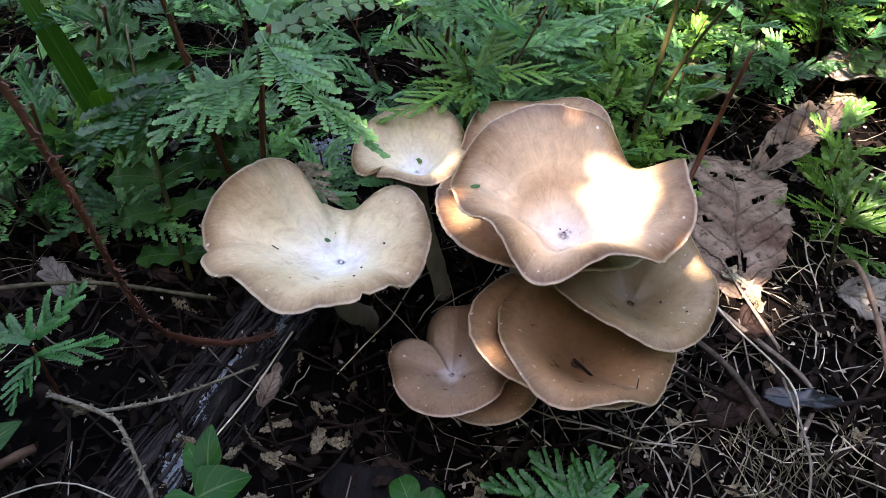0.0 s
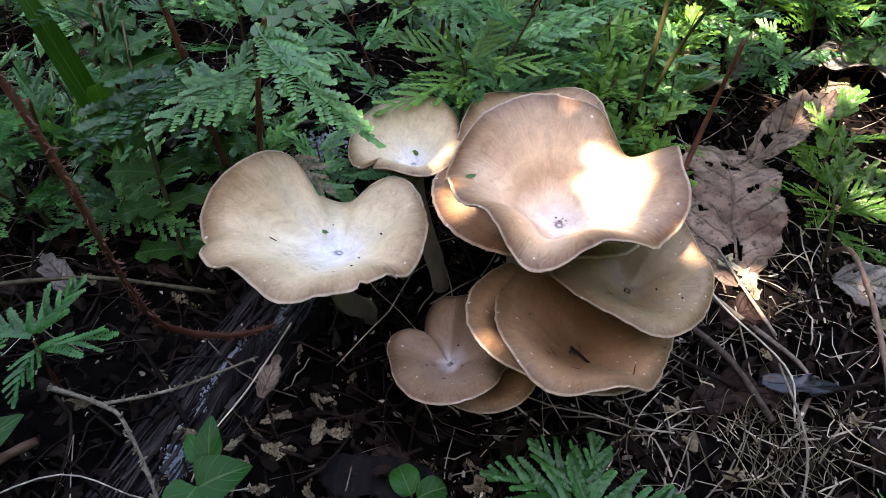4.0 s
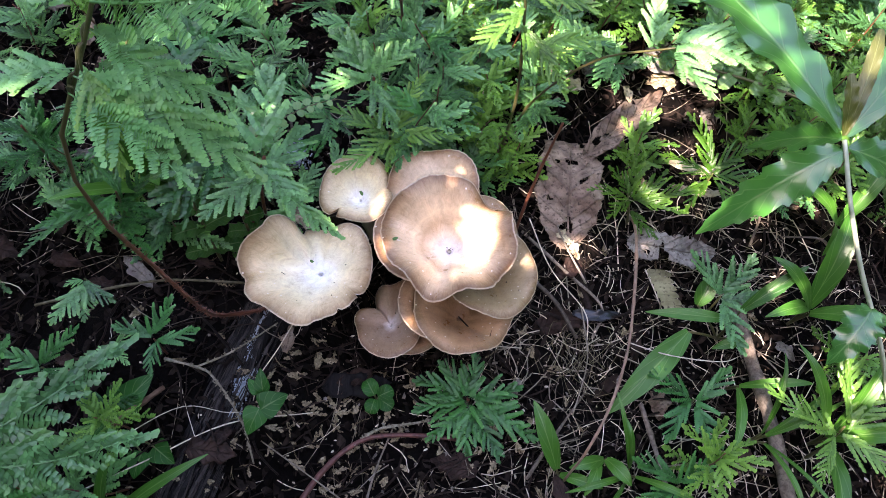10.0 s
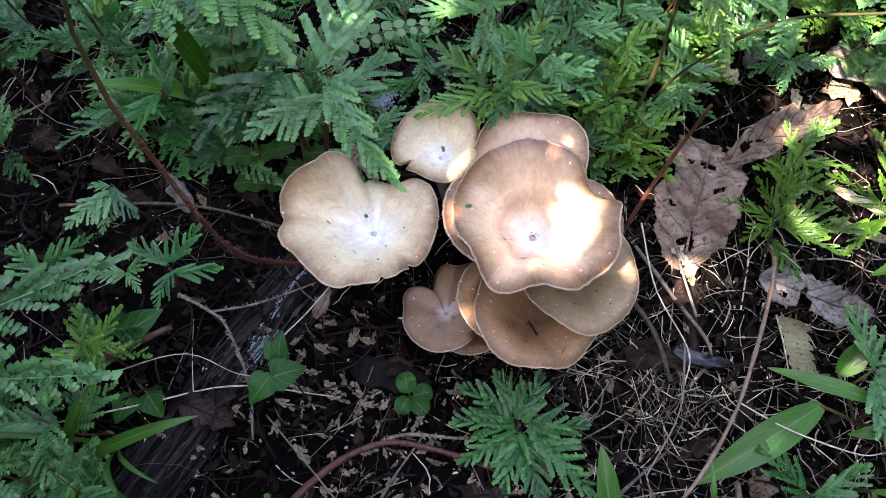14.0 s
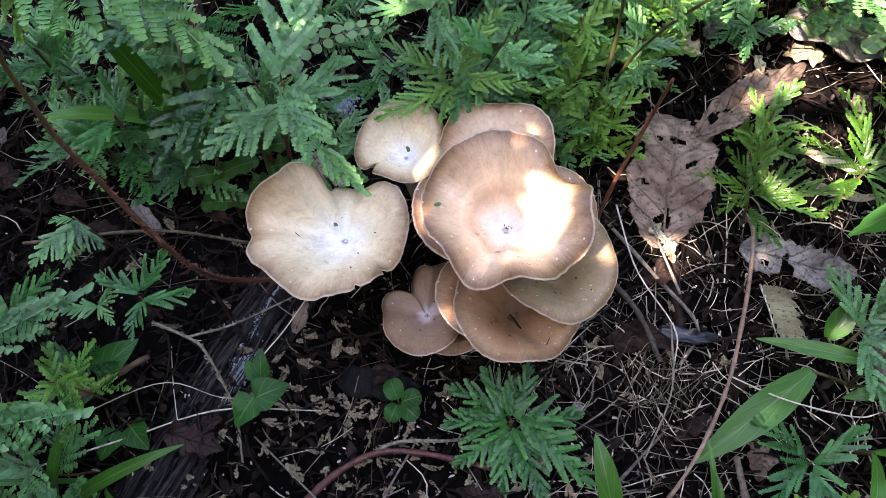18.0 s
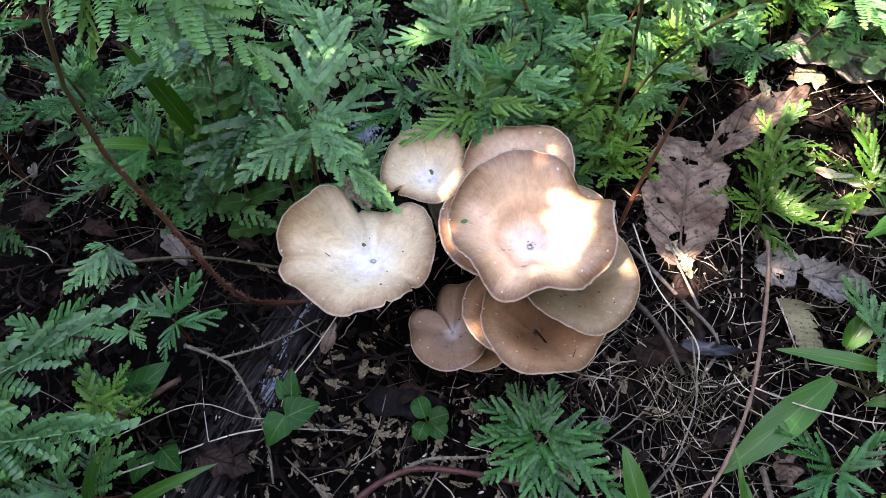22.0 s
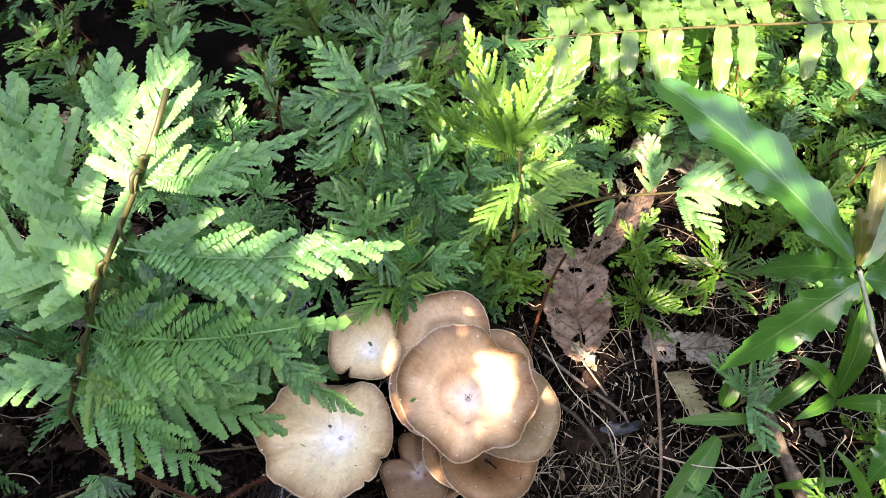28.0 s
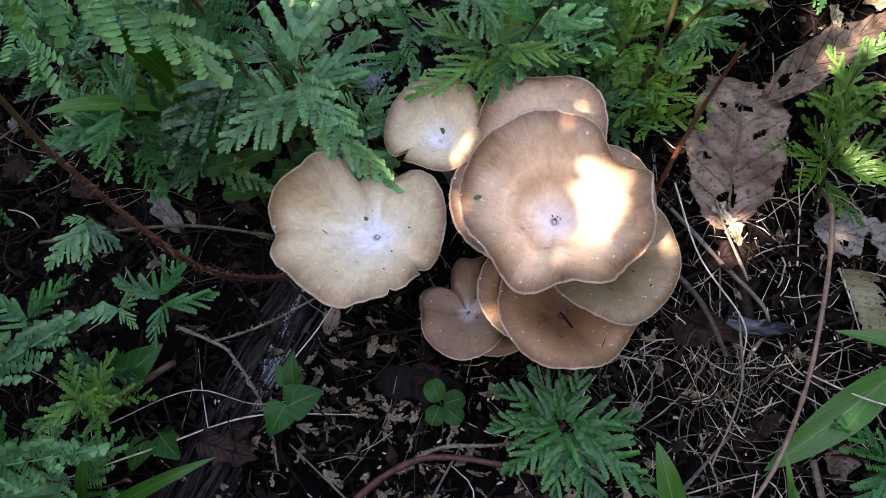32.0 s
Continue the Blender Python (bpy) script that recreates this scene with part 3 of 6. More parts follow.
def mushroom(key, skin, hub, depth, foot, label, flare=1.5, notch=(), stem=0.0045, thick=0.0026):
    """One mushroom: a funnel-shaped cap with its gills and a stem. hub: where the funnel's middle lies; foot: where the stem meets the soil."""
    c = CAPS[key]
    o, u, v, n = cap_frame(c)
    rnd = random.Random(key)
    rel = Vector((hub[0] - o.x, hub[1] - o.y, 0))
    hx, hy = rel.dot(u), rel.dot(v)
    rings = [0.0, 0.03, 0.07, 0.12, 0.18, 0.25, 0.33, 0.41, 0.49, 0.57, 0.65, 0.73, 0.80, 0.86, 0.91, 0.95, 0.975, 0.99, 1.0]
    seed = rnd.uniform(0, 50)
    top, uv = [], []

    def spot(s, w, under=0.0):
        r, h = cap_rim(c, w)
        for where, wide, deep in notch:
            r *= 1 - deep * max(0.0, s - 0.5) * 2 * math.exp(-((math.remainder(w - where, 2 * math.pi)) / wide) ** 2)
        dirn = Vector((math.cos(w), math.sin(w), 0))
        r *= 1 + s ** 6 * (0.015 * noise.noise(dirn * 9 + Vector((seed, 0, 0))) + 0.010 * noise.noise(dirn * 26 + Vector((0, seed, 0))))
        x, y = hx * (1 - s) ** 1.3 + r * s * math.cos(w), hy * (1 - s) ** 1.3 + r * s * math.sin(w)
        q = min(1.0, max(0.0, (s - 0.04) / 0.80))
        soft = max(0.0, math.sqrt(s * s + 0.0196) - 0.14) / (math.sqrt(1.0196) - 0.14)
        bowl = 0.72 * q * q * (3 - 2 * q) + 0.28 * soft ** (0.85 * flare)
        z = h * s ** 2.2 - depth * (1 - bowl)
        z += 0.010 * c["radius"] * s * noise.noise(Vector((x, y, seed)) * 90)
        z += 0.0010 * math.sin(s * math.pi) ** 2 * noise.noise(Vector((math.cos(w) * 2.2, math.sin(w) * 2.2, seed)))
        z -= 0.0016 * max(0.0, (s - 0.86) / 0.14) ** 2
        z -= under
        return o + u * x + v * y + n * z

    m = len(TH)
    for s in rings:
        for w in TH:
            top.append(spot(s, w))
            uv.append((s * math.cos(w), s * math.sin(w)))
    k = len(rings)
    faces = [(i * m + j, i * m + (j + 1) % m, (i + 1) * m + (j + 1) % m, (i + 1) * m + j) for i in range(1, k - 1) for j in range(m)]
    hubv = len(top)
    g = Geo()
    verts = list(top) + [spot(0, 0)]
    uvs = uv + [(0, 0)]
    faces += [(hubv, m + j, m + (j + 1) % m) for j in range(m)]
    under_rings = [1.0, 0.985, 0.93, 0.8, 0.6, 0.4, 0.22, 0.1]
    base = len(verts)
    for i, s in enumerate(under_rings):
        for w in TH:
            verts.append(spot(s, w, 0.0 if i == 0 else thick * (0.22 + 0.78 * (1 - s) ** 0.6)))
            uvs.append((s * math.cos(w), s * math.sin(w)))
    faces += [((k - 1) * m + j, (k - 1) * m + (j + 1) % m, base + m + (j + 1) % m, base + m + j) for j in range(m)]
    faces += [(base + i * m + j, base + i * m + (j + 1) % m, base + (i + 1) * m + (j + 1) % m, base + (i + 1) * m + j)
              for i in range(1, len(under_rings) - 1) for j in range(m)]
    g.add(verts, faces, uvs)
    foot = Vector((foot[0], foot[1], ground_z(*foot) - 0.003))
    holder = thing("mushroom", foot, label, "mushroom", "clump of funnel mushrooms")
    cap = part("cap", g.mesh("cap", skin, True, foot), holder)
    SURFACE[key] = (top, n)
    # gills: thin blades under the cap, running down to the stem
    gl = Geo()
    for i in range(72):
        w = 2 * math.pi * (i + 0.5) / 72
        line = [0.99, 0.93, 0.8, 0.6, 0.4, 0.2] if i % 2 else [0.99, 0.93, 0.8, 0.62, 0.5, 0.45]
        hang = [0.0003, 0.0010, 0.0022, 0.0028, 0.003, 0.003]
        vs = []
        for s, d in zip(line, hang):
            skinny = thick * (0.22 + 0.78 * (1 - s) ** 0.6)
            vs += [spot(s, w, skinny - 0.0002), spot(s, w, skinny + d)]
        q = len(vs) // 2
        gl.add(vs, [(2 * a, 2 * a + 1, 2 * a + 3, 2 * a + 2) for a in range(q - 1)])
    part("gills", gl.mesh("gills", GILL, False, foot), cap, "crowded pale brown gills")
    head, neck = spot(0, 0, thick * 0.7), spot(0, 0, thick + 0.0045)
    st = Geo()
    bend = neck - n * (neck.z * 0.45)
    path = bezier(foot, foot + Vector((0, 0, neck.z * 0.35)), bend, neck, 12)
    st.tube(path, stem * 1.15, stem, 14, 0.06, rnd)
    st.tube([neck, neck.lerp(head, 0.5), head], stem * 0.98, stem * 0.12, 14)
    part("stem", st.mesh("stem", FLESH, True, foot), holder, "fibrous tan stem")


mushroom("A", CAP_PALE, (-0.0300, 0.1400), 0.0125, (-0.028, 0.152), "large pale tan funnel mushroom with sky sheen painted white in its middle and a wavy margin", 1.35, [(-1.05, 0.03, 0.07), (1.74, 0.10, 0.10), (1.72, 0.035, 0.14), (-0.52, 0.035, 0.10)], stem=0.0036)
mushroom("B", CAP_WARM, (0.0365, 0.1430), 0.0215, (0.034, 0.138), "largest tan funnel mushroom with a deep middle and upturned lobe", 1.25)
mushroom("C", CAP_PALE, (-0.0090, 0.1795), 0.0120, (0.000, 0.166), "small cream funnel mushroom behind the clump, its margin split once", 1.2, [(-2.35, 0.07, 0.24)], stem=0.0032)
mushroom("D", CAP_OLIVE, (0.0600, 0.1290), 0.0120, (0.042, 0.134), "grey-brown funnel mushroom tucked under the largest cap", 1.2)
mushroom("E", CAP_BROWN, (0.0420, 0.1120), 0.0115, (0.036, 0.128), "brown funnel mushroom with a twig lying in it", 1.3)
mushroom("F", CAP_LILAC, (0.0030, 0.1140), 0.0080, (0.014, 0.126), "small lilac-brown heart-shaped mushroom with a deep notch", 1.3, stem=0.003)
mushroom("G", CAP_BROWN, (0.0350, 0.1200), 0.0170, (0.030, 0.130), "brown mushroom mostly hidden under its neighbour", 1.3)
mushroom("H", CAP_WARM, (0.0300, 0.1520), 0.0100, (0.030, 0.144), "rusty tan mushroom pressed under the largest cap", 1.3)
mushroom("I", CAP_WARM, (0.0330, 0.1730), 0.0080, (0.036, 0.150), "tan wavy mushroom behind the largest cap", 1.3)
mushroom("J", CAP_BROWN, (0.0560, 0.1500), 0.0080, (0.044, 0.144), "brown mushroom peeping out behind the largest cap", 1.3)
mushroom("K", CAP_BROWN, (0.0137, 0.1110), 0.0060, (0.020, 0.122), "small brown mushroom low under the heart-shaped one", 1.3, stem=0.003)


def on_cap(key, x, y):
    """The place on a cap's upper skin at x, y."""
    return min(SURFACE[key][0], key=lambda p: (p.x - x) ** 2 + (p.y - y) ** 2)


# ---- spikemoss ----
def frond_mesh(name, length, width, count, mat, seed, droop=0.25, tight=0.9, scales=11, lean=40):
    """A flat frond along +y: on either side a row of narrow fingers, each one clad in two rows of tiny overlapping leaves."""
    rng = random.Random(seed)
    v, f, uv = [], [], []
    up = Vector((0, 0, 1))

    def finger(b, d, ahead, reach, fat, fall, rows):
        s = d.cross(up).normalized()
        s = (s + up * rng.uniform(-0.30, 0.30)).normalized()
        nor = s.cross(d).normalized()
        hook = rng.uniform(0.05, 0.36)
        sway = rng.uniform(-0.14, 0.14)
        own = rng.random()

        def axis(q):
            return b + d * reach * q + ahead * hook * reach * q * q + s * sway * reach * q * (1 - q) - up * fall * reach * q * q

        for k in range(rows):
            q = k / rows
            w = fat * 0.5 * (1.45 - 0.45 * min(1, q * 1.8)) * math.sqrt(max(0.08, 1 - max(0.0, (q - 0.66) / 0.40) ** 2))
            step = d * (reach / rows)
            for sg in (-1, 1):
                o = len(v)
                a = axis(q)
                v.extend((a - nor * 0.12 * w, a + s * sg * w * rng.uniform(0.80, 0.92) - nor * w * rng.uniform(0.18, 0.46) + step * 0.05,
                          a + s * sg * w * rng.uniform(0.98, 1.14) - nor * w * rng.uniform(-0.16, 0.42) + step * rng.uniform(0.80, 1.25), axis(q + 1.25 / rows) + nor * 0.16 * w))
                uv.extend(((q, own), (q, own), (q + 1 / rows, own), (q + 1 / rows, own)))
                f.append((o, o + 1, o + 2, o + 3) if sg > 0 else (o + 3, o + 2, o + 1, o))

    def spine(s):
        return Vector((0.07 * length * math.sin(s * 3 + seed), length * s, -droop * length * s * s))

    gap = length * 0.9 / count
    for i in range(count):
        for sg in (-1, 1):
            s = 0.05 + 0.9 * (i + (0.45 if sg > 0 else 0.0)) / count
            w = radians(lean - 12 * s + rng.uniform(-9, 9))
            d = Vector((sg * math.sin(w), math.cos(w), rng.uniform(-0.16, 0.20) - 0.5 * droop * s)).normalized()
            shape = (0.74 + 0.30 * min(1, s / 0.14)) * (1 - s) ** 0.72 + 0.09
            reach = width * shape * rng.uniform(0.70, 1.14)
            finger(spine(s), d, Vector((0, 1, 0)), reach, gap * math.sin(w) * tight * (1.0 - 0.25 * s), rng.uniform(0.02, 0.26), max(3, round(scales * (0.35 + 0.65 * shape))))
    tail = spine(0.90)
    finger(tail, (spine(1) - tail).normalized(), Vector((0, 1, 0)), length * 0.13, gap * 0.55, 0.05, max(3, scales // 2))
    g = Geo()
    g.add(v, f, uv)
    g.tube([spine(a / 6) + up * 0.0001 for a in range(7)], length * 0.006, length * 0.003, 4)
    return g.mesh(name, mat, False)


def frond_set(mat, fine=1.0):
    """Five fronds of different make; fine: how closely the tiny leaves stand."""
    return [frond_mesh("frond", 0.062, 0.0245, 8, mat, 11, 0.18, 1.02, int(12 * fine), 44), frond_mesh("frond", 0.050, 0.0220, 6, mat, 12, 0.28, 0.98, int(12 * fine), 40),
            frond_mesh("frond", 0.076, 0.0190, 11, mat, 13, 0.14, 1.08, int(9 * fine), 44), frond_mesh("frond", 0.042, 0.0200, 5, mat, 14, 0.15, 0.94, int(13 * fine), 36),
            frond_mesh("frond", 0.066, 0.0220, 9, mat, 15, 0.22, 1.05, int(11 * fine), 44)]


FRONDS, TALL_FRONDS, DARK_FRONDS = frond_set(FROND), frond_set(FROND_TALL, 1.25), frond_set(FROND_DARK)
LIMES = [frond_mesh("frond", 0.058, 0.0170, 11, FROND_LIME, 21, 0.22, 0.95, 8, 38), frond_mesh("frond", 0.046, 0.0165, 8, FROND_LIME, 22, 0.30, 0.92, 8, 36),
         frond_mesh("frond", 0.036, 0.0150, 6, FROND_LIME, 23, 0.15, 0.92, 7, 36)]
OLIVES = [frond_mesh("frond", 0.050, 0.0150, 9, FROND_OLIVE, 24, 0.20, 0.82, 9, 36), frond_mesh("frond", 0.040, 0.0150, 6, FROND_OLIVE, 25, 0.30, 0.80, 9, 34),
          frond_mesh("frond", 0.030, 0.0130, 5, FROND_OLIVE, 26, 0.15, 0.80, 8, 34)]
SMALL = [frond_mesh("frond", 0.034, 0.0145, 6, FROND, 31, 0.22, 1.0, 6, 40), frond_mesh("frond", 0.028, 0.0135, 5, FROND, 32, 0.35, 1.0, 6, 38),
         frond_mesh("frond", 0.036, 0.0115, 8, FROND, 33, 0.25, 1.05, 5, 42)]
SMALL_LIMES = [frond_mesh("frond", 0.030, 0.0130, 5, FROND_LIME, 34, 0.25, 0.92, 6, 36), frond_mesh("frond", 0.024, 0.0110, 4, FROND_LIME, 35, 0.30, 0.95, 5, 38)]
SMALL_DARK = [frond_mesh("frond", 0.034, 0.0160, 6, FROND_DARK, 36, 0.22, 1.0, 6, 38)]
DRIED = [frond_mesh("dry_frond", 0.014, 0.007, 3, DRY, 41, 0.5, 1.0, 4), frond_mesh("dry_frond", 0.010, 0.006, 2, DRY, 42, 0.9, 1.0, 4), frond_mesh("dry_frond", 0.016, 0.004, 4, DRY, 43, 0.6, 1.0, 3)]


def aim(at, d, up=(0, 0, 1), size=1.0, roll=0.0):
    """A pose whose +y runs along d."""
    y = Vector(d).normalized()
    x = y.cross(Vector(up))
    x = x.normalized() if x.length > 1e-4 else Vector((1, 0, 0))
    z = x.cross(y)
    m = Matrix((x, y, z)).transposed().to_4x4()
    return Matrix.Translation(at) @ m @ Matrix.Rotation(roll, 4, "Y") @ Matrix.Diagonal((size, size, size, 1))


def spikemoss(path, meshes, count, seed, label, size=(0.7, 1.1), start=0.3, rise=0.25, stem=0.0012, mat=None, group="spikemoss plants", heading=None):
    """A branching spikemoss plant: an arching stem along path, and alternate fronds that spread from it."""
    rng = random.Random(seed)
    pts = smooth_path(path, 14)
    base = pts[0]
    holder = thing("spikemoss_plant", base, label, "spikemoss", group)
    g = Geo()
    g.tube(pts, stem, stem * 0.5, 6, 0.10, rng, 0.3)
    part("stem", g.mesh("stem", mat or REDSTEM, True, base), holder)
    turn = rng.uniform(0, 6.28)
    for i in range(count):
        s = start + (1 - start) * (i + 0.5) / count
        k = min(int(s * 13), 12)
        p, d = pts[k], (pts[k + 1] - pts[k]).normalized()
        turn += 2.4 + rng.uniform(-0.5, 0.5)
        out = Vector((math.cos(turn), math.sin(turn), 0))
        if heading is not None:
            out = (out + Vector(heading)).normalized()
        dirn = (out + d * 0.35 + Vector((0, 0, rise + rng.uniform(-0.15, 0.15)))).normalized()
        part("frond", rng.choice(meshes), holder, m=aim(p - base, dirn, size=rng.uniform(*size) * (1 - 0.3 * s), roll=rng.uniform(-0.5, 0.5)))
    return holder


def set_fronds(base, path, fronds, label, meshes, stem=0.0013, mat=None, seed=1):
    """A spikemoss whose fronds spread at given places: (root, tip, which mesh, roll)."""
    rng = random.Random(seed)
    pts = smooth_path(path, 22)
    holder = thing("spikemoss_plant", base, label, "spikemoss", "spikemoss plants")
    g = Geo()
    g.tube(pts, stem, stem * 0.6, 7, 0.12, rng, 0.25)
    part("stem", g.mesh("stem", mat or REDSTEM, True, base), holder)
    b = Vector(base)
    for root, tip, which, roll in fronds:
        me = meshes[which]
        root, tip = Vector(root), Vector(tip)
        size = (tip - root).length / max(p.co.y for p in me.vertices)
        near = min(pts, key=lambda p: (p - root).length)
        if (near - root).length > 0.004:
            g = Geo()
            g.tube(bezier(near, near.lerp(root, 0.4) + Vector((0, 0, 0.004)), near.lerp(root, 0.7) + Vector((0, 0, 0.003)), root, 7), 0.0007, 0.0005, 5)
            part("branch", g.mesh("branch", mat or REDSTEM, True, base), holder)
        part("frond", me, holder, m=aim(root - b, tip - root + Vector((0, 0, 0.004)), size=size, roll=roll))
    return holder


def gz(x, y, up=0.0):
    return (x, y, ground_z(x, y) + up)


# the tall plant whose stem bends up from the litter beside the pale mushroom
set_fronds((-0.056, 0.140, 0.014), [(-0.056, 0.140, 0.014), (-0.066, 0.132, 0.020), (-0.076, 0.128, 0.024), (-0.089, 0.124, 0.036), (-0.090, 0.119, 0.060), (-0.087, 0.115, 0.095), (-0.088, 0.117, 0.128), (-0.104, 0.134, 0.168),
     (-0.100, 0.146, 0.205), (-0.081, 0.152, 0.236), (-0.060, 0.160, 0.272), (-0.044, 0.166, 0.294), (-0.031, 0.177, 0.307), (-0.024, 0.188, 0.313)], [((-0.042, 0.162, 0.296), (0.020, 0.152, 0.285), 2, 0.0),
     ((-0.066, 0.158, 0.262), (-0.000, 0.132, 0.300), 2, 0.1),
     ((-0.035, 0.172, 0.303), (0.003, 0.180, 0.297), 2, 0.1),
     ((-0.031, 0.175, 0.308), (-0.019, 0.209, 0.310), 4, -0.1),
     ((-0.037, 0.170, 0.303), (-0.038, 0.216, 0.300), 4, 0.2),
     ((-0.055, 0.161, 0.280), (-0.074, 0.231, 0.285), 4, 0.1),
     ((-0.081, 0.152, 0.236), (-0.030, 0.119, 0.215), 4, 0.1),
     ((-0.084, 0.148, 0.232), (-0.050, 0.107, 0.240), 4, 0.2),
     ((-0.079, 0.150, 0.238), (-0.072, 0.120, 0.226), 6, 0.0),
     ((-0.066, 0.158, 0.262), (-0.116, 0.182, 0.250), 2, -0.1),
     ((-0.082, 0.151, 0.236), (-0.130, 0.147, 0.230), 2, 0.0),
     ((-0.057, 0.163, 0.275), (-0.113, 0.197, 0.260), 4, -0.1),
     ((-0.072, 0.158, 0.250), (-0.027, 0.131, 0.240), 2, 0.1)],
    "tall spikemoss, its green lightened for sky light, arching over the mushrooms on a red-brown stem", TALL_FRONDS + LIMES, 0.0011, TALLSTEM, 3)
tall = [ob for ob in scene.objects if ob.name.startswith("spikemoss_plant")][-1]
rr = random.Random(12)
hair = Geo()
stem_line = smooth_path([(-0.056, 0.140, 0.014), (-0.066, 0.132, 0.020), (-0.076, 0.128, 0.024), (-0.089, 0.124, 0.036), (-0.090, 0.119, 0.060), (-0.087, 0.115, 0.095), (-0.088, 0.117, 0.128), (-0.104, 0.134, 0.168)], 160)
for p in stem_line:
    for k in range(3):
        d = Vector((rr.uniform(-1, 1), rr.uniform(-1, 1), rr.uniform(-0.6, 0.8))).normalized()
        hair.tube([p, p + d * rr.uniform(0.0016, 0.0030)], 0.00028, 0.00012, 3)
part("bristles", hair.mesh("bristles", REDSTEM, False, tall.location), tall, "short brown scale leaves on the stem")
dry = thing("dry_frond", (-0.050, 0.176, 0.050), "pale dry spikemoss frond caught behind the pale cap", "spikemoss", "fallen leaves")
part("frond", frond_mesh("frond", 0.020, 0.009, 4, DRY, 44, 0.3, 1.0, 6, 40), dry, m=aim((0, 0, 0.012), (0.012, -0.009, -0.001), size=0.9))
part("stalk", (lambda q: (q.tube([(0, 0, -0.035), (0.001, 0.001, -0.012), (0, 0, 0.012)], 0.0005, 0.0004, 5), q.mesh("stalk", DRY))[1])(Geo()), dry)
# the plant whose frond lies over the notch of the pale mushroom
set_fronds((-0.064, 0.176, 0.0), [(-0.060, 0.172, 0.000), (-0.062, 0.176, 0.050), (-0.058, 0.182, 0.085), (-0.050, 0.180, 0.114)],
    [((-0.052, 0.181, 0.112), (-0.016, 0.138, 0.105), 2, 0.1), ((-0.055, 0.182, 0.100), (-0.088, 0.158, 0.088), 0, -0.1), ((-0.050, 0.182, 0.114), (-0.052, 0.235, 0.118), 1, 0.1),
     ((-0.056, 0.181, 0.098), (-0.030, 0.212, 0.085), 3, 0.0), ((-0.060, 0.180, 0.080), (-0.100, 0.195, 0.085), 1, 0.2), ((-0.061, 0.175, 0.06), (-0.028, 0.172, 0.040), 3, 0.1)],
    "green spikemoss with a frond drooping onto the pale cap", FRONDS, 0.0013, seed=4)
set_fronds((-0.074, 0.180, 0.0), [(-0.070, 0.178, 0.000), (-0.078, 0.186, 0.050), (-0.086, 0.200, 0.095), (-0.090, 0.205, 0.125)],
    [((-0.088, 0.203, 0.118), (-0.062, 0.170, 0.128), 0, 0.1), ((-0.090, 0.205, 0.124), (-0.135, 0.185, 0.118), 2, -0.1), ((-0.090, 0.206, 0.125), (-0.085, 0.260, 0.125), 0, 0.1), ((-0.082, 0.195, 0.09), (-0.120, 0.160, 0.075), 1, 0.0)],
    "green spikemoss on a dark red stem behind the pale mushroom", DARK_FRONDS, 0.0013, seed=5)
set_fronds((-0.158, 0.145, 0.0), [gz(-0.158, 0.145), (-0.157, 0.144, 0.028), (-0.158, 0.145, 0.055)], [((-0.159, 0.145, 0.054), (-0.178, 0.122, 0.045), 0, -0.1),
     ((-0.159, 0.145, 0.054), (-0.144, 0.131, 0.049), 3, 0.0),
     ((-0.159, 0.145, 0.054), (-0.168, 0.141, 0.055), 1, 0.1),
     ((-0.159, 0.145, 0.054), (-0.160, 0.124, 0.043), 0, -0.1)],
    "bluish green spikemoss drooping over the bank", FRONDS, 0.0008, GREENSTEM, 71)
set_fronds((-0.149, 0.111, 0.0), [gz(-0.149, 0.111), (-0.148, 0.110, 0.018), (-0.149, 0.111, 0.035)], [((-0.150, 0.111, 0.034), (-0.166, 0.104, 0.035), 0, -0.1),
     ((-0.150, 0.111, 0.034), (-0.136, 0.121, 0.039), 3, 0.0),
     ((-0.150, 0.111, 0.034), (-0.141, 0.102, 0.031), 1, 0.1)],
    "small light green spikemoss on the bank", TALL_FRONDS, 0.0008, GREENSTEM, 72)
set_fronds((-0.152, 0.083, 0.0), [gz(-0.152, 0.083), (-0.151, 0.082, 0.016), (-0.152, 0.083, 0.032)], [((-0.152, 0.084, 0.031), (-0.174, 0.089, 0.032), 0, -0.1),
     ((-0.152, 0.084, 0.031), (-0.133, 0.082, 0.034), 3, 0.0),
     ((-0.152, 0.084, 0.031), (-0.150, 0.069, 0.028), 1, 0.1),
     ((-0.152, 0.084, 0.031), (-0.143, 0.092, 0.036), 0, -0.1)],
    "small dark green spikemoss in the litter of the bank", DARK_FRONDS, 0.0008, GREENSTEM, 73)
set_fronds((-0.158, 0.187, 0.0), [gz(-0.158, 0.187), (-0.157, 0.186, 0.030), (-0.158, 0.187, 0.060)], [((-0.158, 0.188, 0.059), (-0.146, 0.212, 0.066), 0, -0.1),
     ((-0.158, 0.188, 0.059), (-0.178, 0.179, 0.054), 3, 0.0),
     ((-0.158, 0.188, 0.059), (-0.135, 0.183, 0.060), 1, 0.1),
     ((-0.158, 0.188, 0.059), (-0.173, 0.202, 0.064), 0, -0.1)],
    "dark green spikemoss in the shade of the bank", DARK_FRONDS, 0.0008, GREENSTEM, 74)
